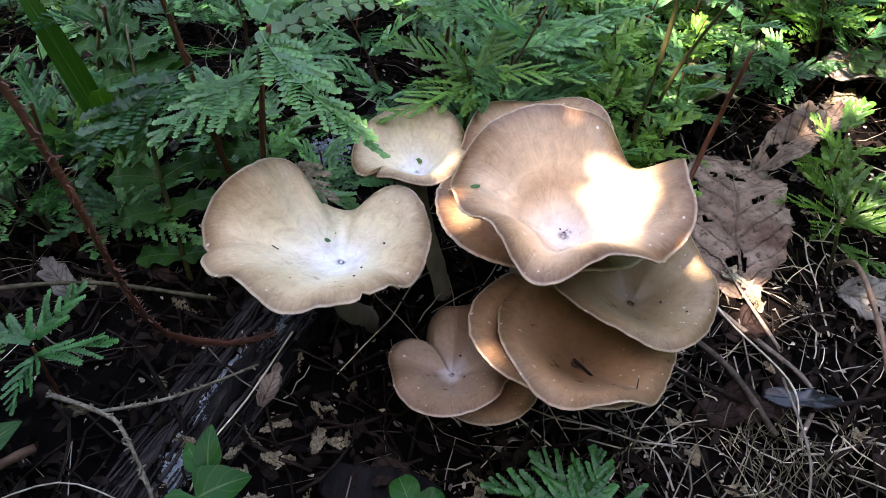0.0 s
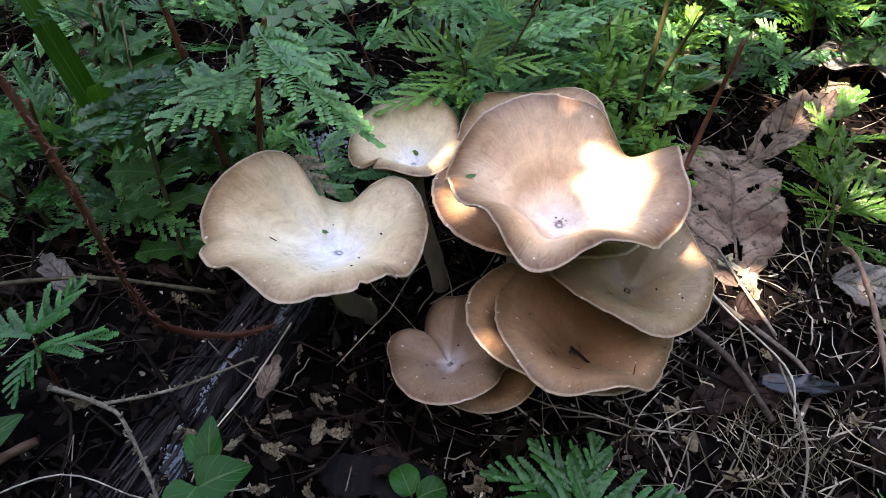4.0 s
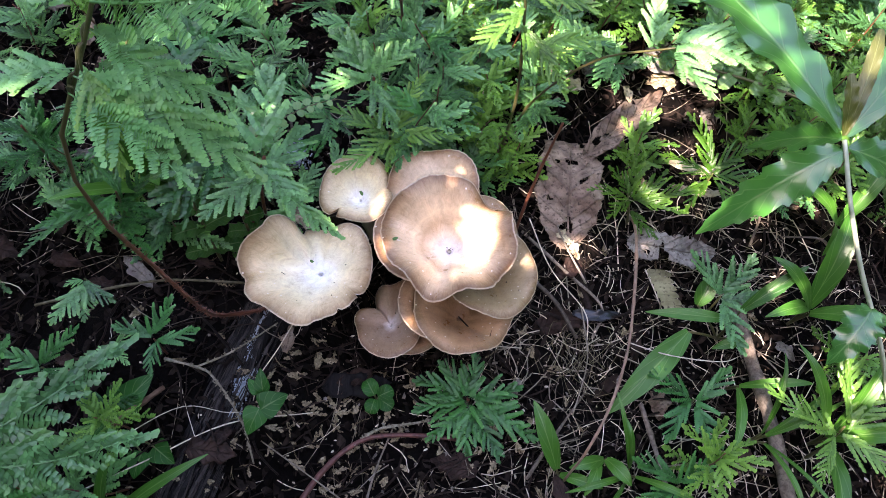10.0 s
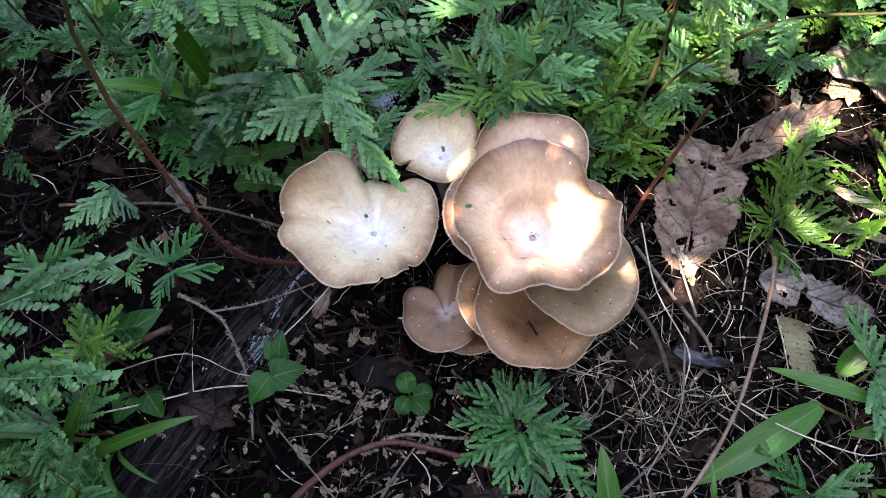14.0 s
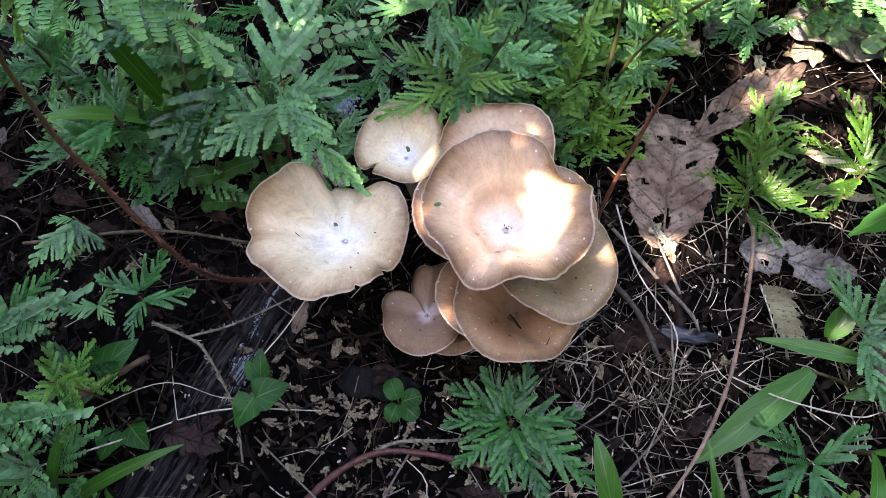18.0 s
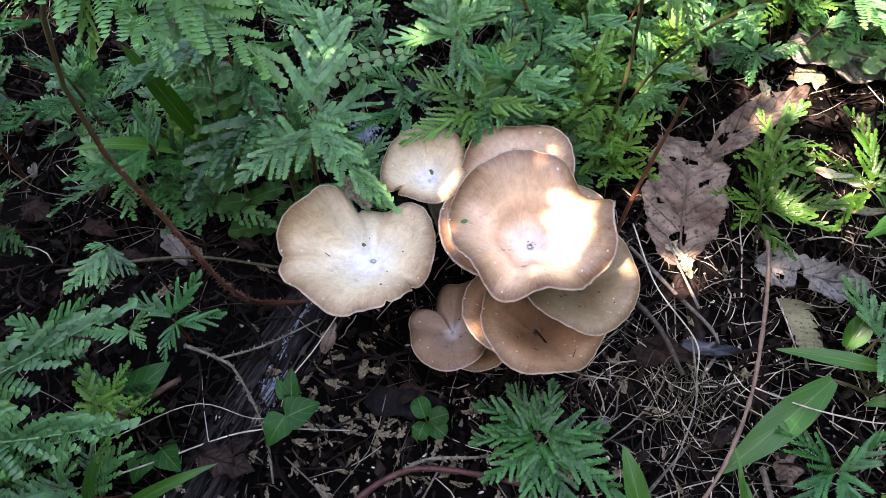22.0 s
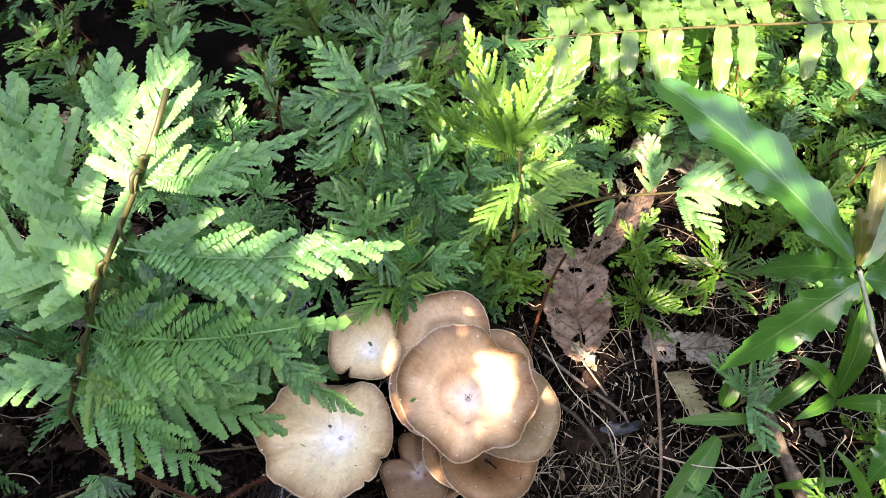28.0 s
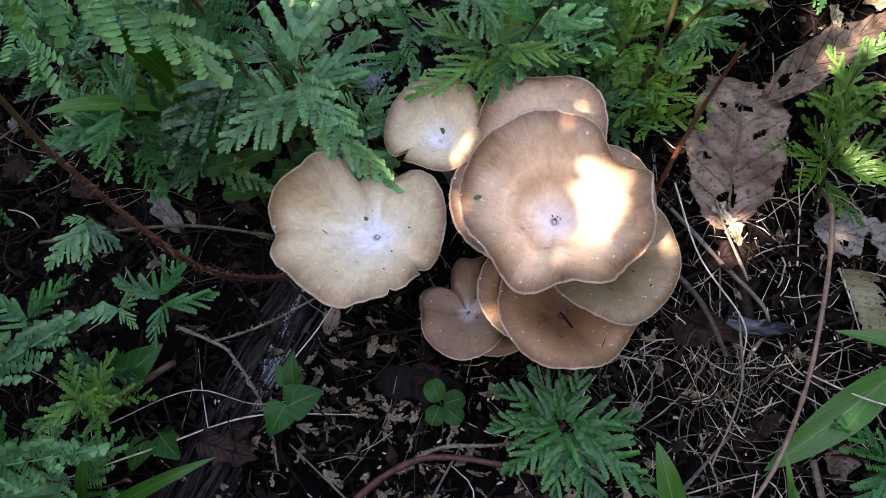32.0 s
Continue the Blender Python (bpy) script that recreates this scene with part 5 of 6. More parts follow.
holder = thing("toothed_leaf_sapling", (0.285, 0.020, 0.0), "sapling with large glossy toothed leaves on a pale stem", "sapling")
g = Geo()
g.tube(smooth_path([(0.285, 0.020, -0.004), (0.262, 0.045, 0.045), (0.238, 0.072, 0.090), (0.218, 0.098, 0.122), (0.206, 0.122, 0.146), (0.202, 0.146, 0.160)], 22), 0.0013, 0.0010, 8, 0.06, random.Random(2))
part("stem", g.mesh("stem", PALESTEM, True, (0.285, 0.020, 0)), holder, "pale green-white stem")
for root, tip, half, arch, roll, shape, mat in (((0.201, 0.142, 0.158), (0.148, 0.123, 0.119), 0.0102, 0.010, (0.1, -0.3, 1), toothed, HOLLY),
                                    ((0.201, 0.150, 0.160), (0.153, 0.255, 0.150), 0.0168, 0.012, (0.15, 0.05, 1), blunt, HOLLY),
                                    ((0.202, 0.147, 0.158), (0.180, 0.164, 0.120), 0.0085, 0.008, (0, 0, 1), toothed, HOLLY),
                                    ((0.204, 0.143, 0.158), (0.262, 0.122, 0.120), 0.0120, 0.010, (0, 0, 1), toothed, HOLLY),
                                    ((0.203, 0.148, 0.160), (0.262, 0.205, 0.160), 0.0120, 0.014, (0, 0.2, 1), blunt, HOLLY),
                                    ((0.203, 0.148, 0.160), (0.219, 0.187, 0.178), 0.0036, 0.004, (0, 0.6, 1), blunt, YOUNG),
                                    ((0.202, 0.148, 0.160), (0.202, 0.168, 0.176), 0.0036, 0.003, (0, 0.6, 1), blunt, YOUNG),
                                    ((0.228, 0.085, 0.107), (0.206, 0.062, 0.096), 0.0095, 0.008, (0, 0, 1), toothed, HOLLY)):
    root, tip = Vector(root), Vector(tip)
    g = Geo()
    g.strip(bezier(root, root.lerp(tip, 0.3) + Vector((0, 0, arch)), root.lerp(tip, 0.7) + Vector((0, 0, arch)), tip, 48), lambda s: half * shape(s), roll, cols=4, fold=0.16, wave=0.16, waves=4)
    part("leaf", g.mesh("leaf", mat, True, (0.285, 0.020, 0)), holder)


def pinnate_fern(base, tip, pairs, reach, half, mat, label, arch=0.02, group="ferns", droop=0.5, taper=0.75):
    """A fern frond with single leaflets in two rows."""
    rng = random.Random(int(1000 * abs(base[0]) + 7))
    base, tip = Vector(base), Vector(tip)
    pts = bezier(base, base.lerp(tip, 0.3) + Vector((0, 0, arch)), base.lerp(tip, 0.7) + Vector((0, 0, arch)), tip, 30)
    holder = thing("fern_frond", base, label, "fern", group)
    g = Geo()
    g.tube(pts, 0.0012, 0.0005, 6)
    part("midrib", g.mesh("midrib", GREENSTEM, True, base), holder)
    for i in range(pairs):
        s = 0.12 + 0.86 * i / pairs
        k = min(int(s * 29), 28)
        p, d = pts[k], (pts[k + 1] - pts[k]).normalized()
        side = d.cross(Vector((0, 0, 1))).normalized()
        for sg in (-1, 1):
            if rng.random() < 0.06:
                continue
            r = reach * (1 - taper * max(0, s - 0.25) ** 1.3) * rng.uniform(0.76, 1.12)
            e = p + side * sg * r + d * r * rng.uniform(-0.12, 0.42) - Vector((0, 0, r * droop * rng.uniform(0.4, 1.6)))
            g = Geo()
            g.strip(bezier(p, p.lerp(e, 0.35) + Vector((0, 0, r * 0.12)), p.lerp(e, 0.75) + Vector((0, 0, r * 0.10)), e, 14),
                    lambda q: half * (0.55 + 0.45 * math.sin(math.pi * q) ** 0.4) * (1 - q ** 12) + 0.0002, cols=2, fold=0.1, wave=0.40 * rng.uniform(0.5, 1.3), waves=2.6)
            part("leaflet", g.mesh("leaflet", mat, True, base), holder)


pinnate_fern((0.42, 0.250, 0.12), (0.095, 0.292, 0.150), 24, 0.031, 0.0043, FERN, "sunlit arching fern frond with long wavy leaflets", 0.012, taper=0.3, droop=0.35)
pinnate_fern((0.40, 0.36, 0.06), (0.14, 0.345, 0.120), 15, 0.028, 0.0048, FERN, "green fern frond behind the sunlit one", 0.03)
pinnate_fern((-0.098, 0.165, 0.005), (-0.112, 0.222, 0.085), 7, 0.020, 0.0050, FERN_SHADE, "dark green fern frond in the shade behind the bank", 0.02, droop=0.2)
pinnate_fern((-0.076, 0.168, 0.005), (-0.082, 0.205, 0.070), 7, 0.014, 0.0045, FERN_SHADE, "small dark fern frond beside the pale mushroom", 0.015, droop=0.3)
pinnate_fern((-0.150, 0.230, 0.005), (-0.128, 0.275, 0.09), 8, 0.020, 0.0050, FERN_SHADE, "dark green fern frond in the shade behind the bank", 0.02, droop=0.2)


def heart(s):
    return math.sin(math.pi * s ** 0.62) ** 0.72 * (1.1 - 0.55 * s)


def heart_leaves(base, leaves, label, mat=HEART, shape=heart, group="heart-leaved seedlings", name="heart_leaved_vine"):
    holder = thing(name, base, label, "vine", group)
    for root, tip, half in leaves:
        root, tip = Vector(root), Vector(tip)
        g = Geo()
        g.strip(bezier(root, root.lerp(tip, 0.3) + Vector((0, 0, 0.002)), root.lerp(tip, 0.7) + Vector((0, 0, 0.002)), tip, 18), lambda s: half * shape(s) + 0.0002, cols=4, fold=0.2, wave=0.08, waves=2)
        part("leaf", g.mesh("leaf", mat, True, base), holder)
        g = Geo()
        g.tube(bezier(base, Vector(base).lerp(root, 0.4) + Vector((0, 0, 0.003)), Vector(base).lerp(root, 0.8) + Vector((0, 0, 0.002)), root.lerp(tip, 0.08), 7), 0.0006, 0.0005, 5)
        part("stalk", g.mesh("stalk", GREENSTEM, True, base), holder)


def round_leaf(s):
    return math.sqrt(max(0.0, 1 - (2 * s - 1) ** 2))


vine_line = bezier((-0.062, 0.203, 0.088), (-0.048, 0.208, 0.098), (-0.032, 0.216, 0.100), (-0.016, 0.222, 0.092), 20)
creeper = thing("creeping_vine", vine_line[0], "creeping vine with a chain of small round pale green leaflets", "vine", "creepers")
g = Geo()
g.tube(vine_line + [Vector((-0.012, 0.223, 0.088))], 0.0005, 0.0003, 5)
g.tube([Vector((-0.066, 0.200, 0.0)), Vector((-0.066, 0.201, 0.05)), vine_line[0]], 0.0006, 0.0005, 5)
part("stem", g.mesh("stem", GREENSTEM, True, vine_line[0]), creeper)
for i in range(9):
    p, d = vine_line[2 * i + 1], (vine_line[2 * i + 1] - vine_line[2 * i]).normalized()
    side = d.cross(Vector((0, 0, 1))).normalized()
    for sg in (-1, 1):
        size = 0.0062 * (1 - 0.05 * i) * (0.9 if sg > 0 else 1.1)
        root = p + side * sg * 0.0004 + Vector((0, 0, 0.0006))
        tip = root + (side * sg + d * 0.35 + Vector((0, 0, -0.15))).normalized() * size
        g = Geo()
        g.strip(bezier(root, root.lerp(tip, 0.3), root.lerp(tip, 0.7) + Vector((0, 0, 0.0004)), tip, 10), lambda q: size * 0.44 * round_leaf(0.04 + 0.94 * q) + 0.0001, cols=3, fold=0.12)
        part("leaflet", g.mesh("leaflet", FERN, True, vine_line[0]), creeper)
heart_leaves((-0.066, 0.080, 0.020), [((-0.069, 0.071, 0.036), (-0.055, 0.078, 0.034), 0.0078), ((-0.070, 0.072, 0.034), (-0.077, 0.059, 0.031), 0.0072), ((-0.068, 0.080, 0.034), (-0.069, 0.093, 0.036), 0.0042),
                                      ((-0.070, 0.080, 0.034), (-0.076, 0.088, 0.034), 0.0034)], "heart-leaved seedling with an insect-bitten leaf on dark litter")
heart_leaves((-0.150, 0.070, 0.010), [((-0.145, 0.078, 0.030), (-0.127, 0.095, 0.034), 0.0090), ((-0.151, 0.078, 0.030), (-0.155, 0.058, 0.028), 0.0100), ((-0.130, 0.058, 0.020), (-0.118, 0.048, 0.022), 0.0070), ((-0.136, 0.056, 0.02), (-0.140, 0.042, 0.020), 0.0070)],
             "heart-leaved seedling in the shade of the spikemoss")
heart_leaves((-0.009, 0.075, 0.0), [((-0.010, 0.077, 0.011), (-0.014, 0.086, 0.012), 0.0046), ((-0.008, 0.076, 0.011), (0.001, 0.079, 0.012), 0.0044), ((-0.008, 0.075, 0.011), (0.000, 0.069, 0.011), 0.0044), ((-0.010, 0.075, 0.010), (-0.013, 0.067, 0.010), 0.0042)],
             "tiny round-leaved clover-like seedling in the litter", HEART, round_leaf, "round-leaved seedlings", "round_leaved_seedling")

# ---- the rotten log and sticks ----
rng = random.Random(5)
g = Geo()
line = smooth_path([(-0.150, -0.030, 0.000), (-0.115, 0.040, 0.004), (-0.085, 0.100, 0.006), (-0.060, 0.150, 0.004), (-0.048, 0.185, -0.002)], 60)
ring = []
for i, p in enumerate(line):
    d = (line[min(i + 1, 59)] - line[max(i - 1, 0)]).normalized()
    a = Vector((d.y, -d.x, 0)).normalized()
    for j in range(28):
        w = 2 * math.pi * j / 28
        q = Vector((math.cos(w) * 2.5, math.sin(w) * 2.5, i * 0.06))
        r = 0.015 * (1 + 0.30 * noise.noise(q) + 0.22 * noise.noise(Vector((math.cos(w) * 9, math.sin(w) * 9, i * 0.10))) + 0.1 * noise.noise(Vector((math.cos(w) * 20, math.sin(w) * 20, i * 0.5))))
        ring.append(p + a * math.cos(w) * r + Vector((0, 0, math.sin(w) * r * 0.8)))
g.add(ring, [(i * 28 + j, i * 28 + (j + 1) % 28, (i + 1) * 28 + (j + 1) % 28, (i + 1) * 28 + j) for i in range(59) for j in range(28)]
      + [tuple(reversed(range(28))), tuple(range(59 * 28, 60 * 28))])
log_at = (-0.085, 0.100, 0.0)
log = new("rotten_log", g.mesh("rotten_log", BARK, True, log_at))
log.location = log_at
tagged(log, "dark rotten log half sunk in the litter, with grey-blue lichen", "log")
g = Geo()
for i in range(5200):
    u = rng.uniform(23, 50)
    k = int(u)
    p = line[k].lerp(line[k + 1], u - k)
    a = 1.12 + 0.20 * math.sin(u * 0.22) + rng.gauss(0, 0.13 + 0.07 * noise.noise(Vector((u * 0.5, 7, 0))))
    if noise.noise(Vector((u * 0.35, 2, a * 2))) < -0.28:
        continue
    d = (line[k + 1] - line[k]).normalized()
    side = Vector((d.y, -d.x, 0))
    nor = (side * math.cos(a) + Vector((0, 0, math.sin(a)))).normalized()
    c = p + side * math.cos(a) * 0.0155 + Vector((0, 0, math.sin(a) * 0.0128))
    t1, m, r = d, 6, rng.uniform(0.0002, 0.0008)
    t2 = nor.cross(t1)
    rim = [c + (t1 * math.cos(6.28 * j / m) * 1.6 + t2 * math.sin(6.28 * j / m)) * r * rng.uniform(0.5, 1.2) - nor * 0.0008 for j in range(m)]
    g.add(rim + [c + nor * rng.uniform(0.0004, 0.0011)], [(j, (j + 1) % m, m) for j in range(m)])
tagged(part("lichen", g.mesh("lichen", LICHEN, True, log_at), log, "grey-blue flaking lichen crust"), kind="stuff")
g = Geo()
for i in range(330):
    k0, n0 = rng.randrange(2, 44), rng.randrange(4, 14)
    a, rr0 = rng.uniform(0.15, 2.95), rng.uniform(0.0148, 0.0178)
    pts = []
    for k in range(k0, min(k0 + n0, 58)):
        d = (line[k + 1] - line[k]).normalized()
        side = Vector((d.y, -d.x, 0))
        a += rng.uniform(-0.05, 0.05)
        pts.append(line[k] + side * math.cos(a) * rr0 + Vector((0, 0, math.sin(a) * rr0 * 0.80)))
    if len(pts) > 3:
        g.tube(pts, rng.uniform(0.0003, 0.0011), 0.0002, 4, 0.25, rng)
tagged(part("loose_bark", g.mesh("loose_bark", BARKFIBRE, False, log_at), log, "loose black fibres of rotten bark"), kind="stuff")

g = Geo()
for i in range(420):
    x, y = rng.gauss(-0.052, 0.0045), rng.gauss(0.231, 0.0045)
    c = Vector((x, y, 0.010 + rng.uniform(0, 0.004)))
    m, r = 7, rng.uniform(0.0004, 0.0011)
    g.add([c + Vector((math.cos(6.28 * j / m) * r * rng.uniform(0.5, 1.2), math.sin(6.28 * j / m) * r * rng.uniform(0.5, 1.2), rng.uniform(-0.001, 0.001))) for j in range(m)] + [c + Vector((0, 0, 0.001))], [(j, (j + 1) % m, m) for j in range(m)])
stump = Geo()
stump.tube(smooth_path([(-0.070, 0.215, -0.006), (-0.052, 0.231, 0.0), (-0.035, 0.250, 0.004), (-0.02, 0.275, 0.0)], 24), 0.010, 0.008, 18, 0.12, rng, 0.1)
chunk = new("bark_chunk", stump.mesh("bark_chunk", BARK, True, (-0.052, 0.231, 0)))
chunk.location = (-0.052, 0.231, 0)
tagged(chunk, "dark bark chunk with a grey-blue lichen patch", "bark")
tagged(part("lichen", g.mesh("lichen", LICHEN, True, (-0.052, 0.231, 0)), chunk, "grey-blue lichen patch"), kind="stuff")


def stick(path, r0, r1, label, mat=TWIG, name="twig", group="loose twigs", sides=7, knobs=0, n=18, rough=0.10):
    g = Geo()
    rr = random.Random(int(abs(path[0][0] * 9000 + path[0][1] * 700)))
    pts = smooth_path(path, n)
    g.tube(pts, r0, r1, sides, rough, rr, 0.25)
    for i in range(knobs):
        k = rr.randrange(1, n - 1)
        d = Vector((rr.uniform(-1, 1), rr.uniform(-1, 1), rr.uniform(-0.2, 0.9))).normalized()
        p = pts[k]
        e = p + d * rr.uniform(1.6, 3.6) * r0
        g.tube([p, p.lerp(e, 0.6), e], r0 * 0.55, r0 * 0.4, 5, 0.2, rr)
    return solo(name, g, mat, tuple(pts[0]), label, "twig", group)


stick([(-0.120, 0.102, 0.038), (-0.103, 0.096, 0.039), (-0.094, 0.090, 0.036), (-0.083, 0.068, 0.020), (-0.078, 0.045, 0.012)], 0.0008, 0.0005, "pale lichen-crusted dead twig across the log", MOSS, knobs=46, n=34)
stick([(-0.103, 0.096, 0.038), (-0.085, 0.105, 0.030), (-0.062, 0.121, 0.022)], 0.0006, 0.0004, "thin side shoot of the lichen-crusted twig", MOSS, knobs=34, n=26)
stick([(-0.196, 0.140, 0.030), (-0.160, 0.146, 0.030), (-0.123, 0.149, 0.030), (-0.080, 0.145, 0.026)], 0.0009, 0.0007, "olive straw-coloured stalk on the bank", DRYGRASS)
stick([(-0.150, 0.068, 0.030), (-0.138, 0.077, 0.032), (-0.122, 0.088, 0.031)], 0.0022, 0.0014, "short broken splinter of reddish rotten wood", SPLINTER, sides=7, rough=0.12, n=10)
stick([(-0.175, 0.035, 0.022), (-0.13, 0.052, 0.022), (-0.09, 0.067, 0.020), (-0.045, 0.070, 0.012)], 0.00045, 0.0003, "long bent straw-coloured rootlet on the litter", STRAW)
stick([(-0.150, 0.060, 0.03), (-0.112, 0.076, 0.034), (-0.086, 0.072, 0.024), (-0.06, 0.078, 0.016)], 0.0003, 0.0002, "thin curling pale rootlet on the litter", STRAW, name="rootlet", group="rootlets")
stick([(-0.075, -0.010, 0.010), (-0.046, 0.032, 0.011), (-0.022, 0.051, 0.012), (0.000, 0.054, 0.011), (0.030, 0.050, 0.009), (0.050, 0.046, 0.002)], 0.0017, 0.0010, "red-barked root lying across the litter", REDROOT, "root", "roots", 9, n=40)
stick([(-0.022, 0.051, 0.012), (-0.008, 0.058, 0.012), (0.015, 0.060, 0.010), (0.035, 0.064, 0.008)], 0.0009, 0.0006, "pale crusted twig along the red root", MOSS, knobs=30, n=26)
stick([(0.157, 0.176, 0.004), (0.152, 0.162, 0.024), (0.147, 0.141, 0.032), (0.139, 0.113, 0.038), (0.130, 0.085, 0.041), (0.114, 0.057, 0.052), (0.100, 0.036, 0.046), (0.090, 0.022, 0.02)], 0.0010, 0.0007, "pinkish-brown runner stem crossing the litter", RUNNER, "runner_stem", "runners", 7, n=40)
stick([(0.080, 0.165, 0.000), (0.086, 0.178, 0.030), (0.095, 0.193, 0.050), (0.099, 0.198, 0.066), (0.102, 0.200, 0.090)], 0.0011, 0.0008, "thin red stem leaning over the dead leaf", REDSTEM, "runner_stem", "runners")
stick([(0.086, 0.170, 0.010), (0.110, 0.140, 0.012), (0.128, 0.118, 0.010), (0.120, 0.100, 0.006)], 0.0010, 0.0008, "straight grey twig beside the mushrooms", TWIG)
stick([(0.075, 0.150, 0.014), (0.098, 0.125, 0.015), (0.110, 0.100, 0.012)], 0.0014, 0.0011, "straight grey twig beside the mushrooms", TWIG)
stick([(0.209, 0.116, 0.008), (0.210, 0.083, 0.011), (0.213, 0.038, 0.012), (0.215, -0.006, 0.010)], 0.0042, 0.0036, "weathered grey-brown stick among the grass", TWIG, sides=10, rough=0.16)
stick([(0.118, 0.215, 0.003), (0.118, 0.180, 0.006), (0.119, 0.140, 0.006), (0.122, 0.110, 0.004)], 0.0032, 0.0026, "dark rotten stick beside the dead leaf", DARKTWIG, sides=9, rough=0.2)
stick([(0.040, 0.240, 0.012), (0.062, 0.265, 0.02), (0.095, 0.292, 0.02)], 0.0025, 0.0020, "grey dead branch under the spikemoss", TWIG, sides=8)
stick([(-0.046, 0.118, 0.048), (-0.060, 0.103, 0.034), (-0.072, 0.090, 0.026), (-0.076, 0.078, 0.022)], 0.0003, 0.0003, "thin pale thread of rootlet hanging from the cap", STRAW, name="rootlet", group="rootlets")

stick([(0.142, 0.060, 0.008), (0.145, 0.036, 0.010), (0.149, 0.008, 0.008)], 0.0016, 0.0013, "grey stick under the grass", TWIG, sides=8)
stick([(0.137, 0.094, 0.020), (0.156, 0.083, 0.030), (0.184, 0.077, 0.030), (0.198, 0.080, 0.026)], 0.00038, 0.00025, "pale branching rootlet above the litter", STRAW, name="rootlet", group="rootlets")
stick([(0.184, 0.077, 0.030), (0.183, 0.063, 0.024), (0.180, 0.049, 0.014)], 0.00032, 0.0002, "pale branching rootlet above the litter", STRAW, name="rootlet", group="rootlets")
stick([(0.090, 0.174, 0.020), (0.098, 0.140, 0.024), (0.114, 0.113, 0.024), (0.115, 0.098, 0.016)], 0.0004, 0.0003, "pale branching rootlet above the litter", STRAW, name="rootlet", group="rootlets")
stick([(0.113, 0.116, 0.022), (0.111, 0.085, 0.026), (0.099, 0.055, 0.022)], 0.00045, 0.0003, "pale stalk leaning over the litter", STRAW, name="rootlet", group="rootlets")

# ---- dead leaves ----
def dead_leaf(path, half, mat, label, fold=0.15, wave=0.25, rag=0.12, cols=5, n=30, seed=1, shape=None, up=(0, 0, 1), holes=0.0, rib=True):
    """A fallen leaf: a curled blade with a torn outline, holes where it has rotted through, and a midrib."""
    g = Geo()
    rr = random.Random(seed)
    pts = smooth_path(path, n)
    tear = [rr.uniform(0, 20) for k in range(2)]
    g.strip(pts, lambda s: half * (shape or lance)(s) * (1 + 2.4 * rag * noise.noise(Vector((s * 6, tear[0], 0))) + 1.3 * rag * noise.noise(Vector((s * 17, tear[0], 5)))) + 0.0002, up, cols, fold, wave, 2.5, rag * 0.35, rr)
    for k, p in enumerate(g.v):
        q = Vector(p)
        g.v[k] = (p[0], p[1], p[2] + half * (0.22 * noise.noise(q / half * 1.6 + Vector((tear[1], 0, 0))) + 0.07 * noise.noise(q / half * 5 + Vector((0, tear[1], 0)))))
    if holes:
        keep = []
        for f in g.f:
            c = sum((Vector(g.v[a]) for a in f), Vector()) / len(f)
            if noise.noise(c * 150 + Vector((tear[1], 3, 0))) < 0.66 - holes:
                keep.append(f)
        g.f = keep
    at = pts[0]
    ob = solo("dead_leaf", g, mat, tuple(at), label, "leaf", "fallen leaves")
    sol = ob.modifiers.new("thickness", "SOLIDIFY")
    sol.thickness = 0.0004
    if rib:
        g = Geo()
        m = 2 * cols + 1
        mid = [Vector(g2) + Vector((0, 0, 0.0001)) for g2 in ob_mid(ob, cols, m, n)]
        g.tube([q + at for q in mid], half * 0.035 + 0.00015, 0.00012, 5)
        part("midrib", g.mesh("midrib", mat, True, at), ob)
    return ob


def ob_mid(ob, cols, m, n):
    return [tuple(ob.data.vertices[i * m + cols].co) for i in range(0, n, 2)]


def broad(s):
    return 0.16 + 0.84 * math.sin(math.pi * min(0.5, s * 0.85)) ** 0.9 if s < 0.6 else 1.0 - 0.25 * (s - 0.6)


dead_leaf([(0.113, 0.156, 0.010), (0.114, 0.172, 0.016), (0.118, 0.198, 0.019), (0.124, 0.226, 0.014)], 0.0195, DEAD_TAN, "large torn tan dead leaf lying on the litter", 0.1, 0.12, 0.10, 12, 80, 1, broad, holes=0.20)
dead_leaf([(0.130, 0.212, 0.020), (0.150, 0.227, 0.026), (0.168, 0.239, 0.025), (0.189, 0.258, 0.016)], 0.0105, DEAD_TAN, "curled tan dead leaf with a torn edge", 0.55, 0.15, 0.12, 8, 60, 2, holes=0.12)
dead_leaf([(0.150, 0.158, 0.010), (0.178, 0.149, 0.014), (0.205, 0.145, 0.010)], 0.013, DEAD_GREY, "weathered grey leaf skeleton among the grass", 0.2, 0.3, 0.2, 12, 60, 3, holes=0.35)
dead_leaf([(0.180, 0.285, 0.020), (0.205, 0.268, 0.026), (0.232, 0.262, 0.020)], 0.016, DEAD_GREY, "pale grey dead leaf beside the dark hollow", 0.2, 0.2, 0.1, 5, 30, 4)
dead_leaf([(0.108, 0.166, 0.014), (0.114, 0.157, 0.016), (0.118, 0.148, 0.012)], 0.0045, DEAD_PALE, "bleached lacy scrap at the dead leaf's tip", 0.3, 0.4, 0.4, 6, 40, 5, holes=0.4)
dead_leaf([(0.182, 0.205, 0.02), (0.198, 0.196, 0.024), (0.212, 0.196, 0.02)], 0.0035, DEAD_PALE, "bleached curled leaf lit by the sun", 0.4, 0.3, 0.1, 4, 20, 6)
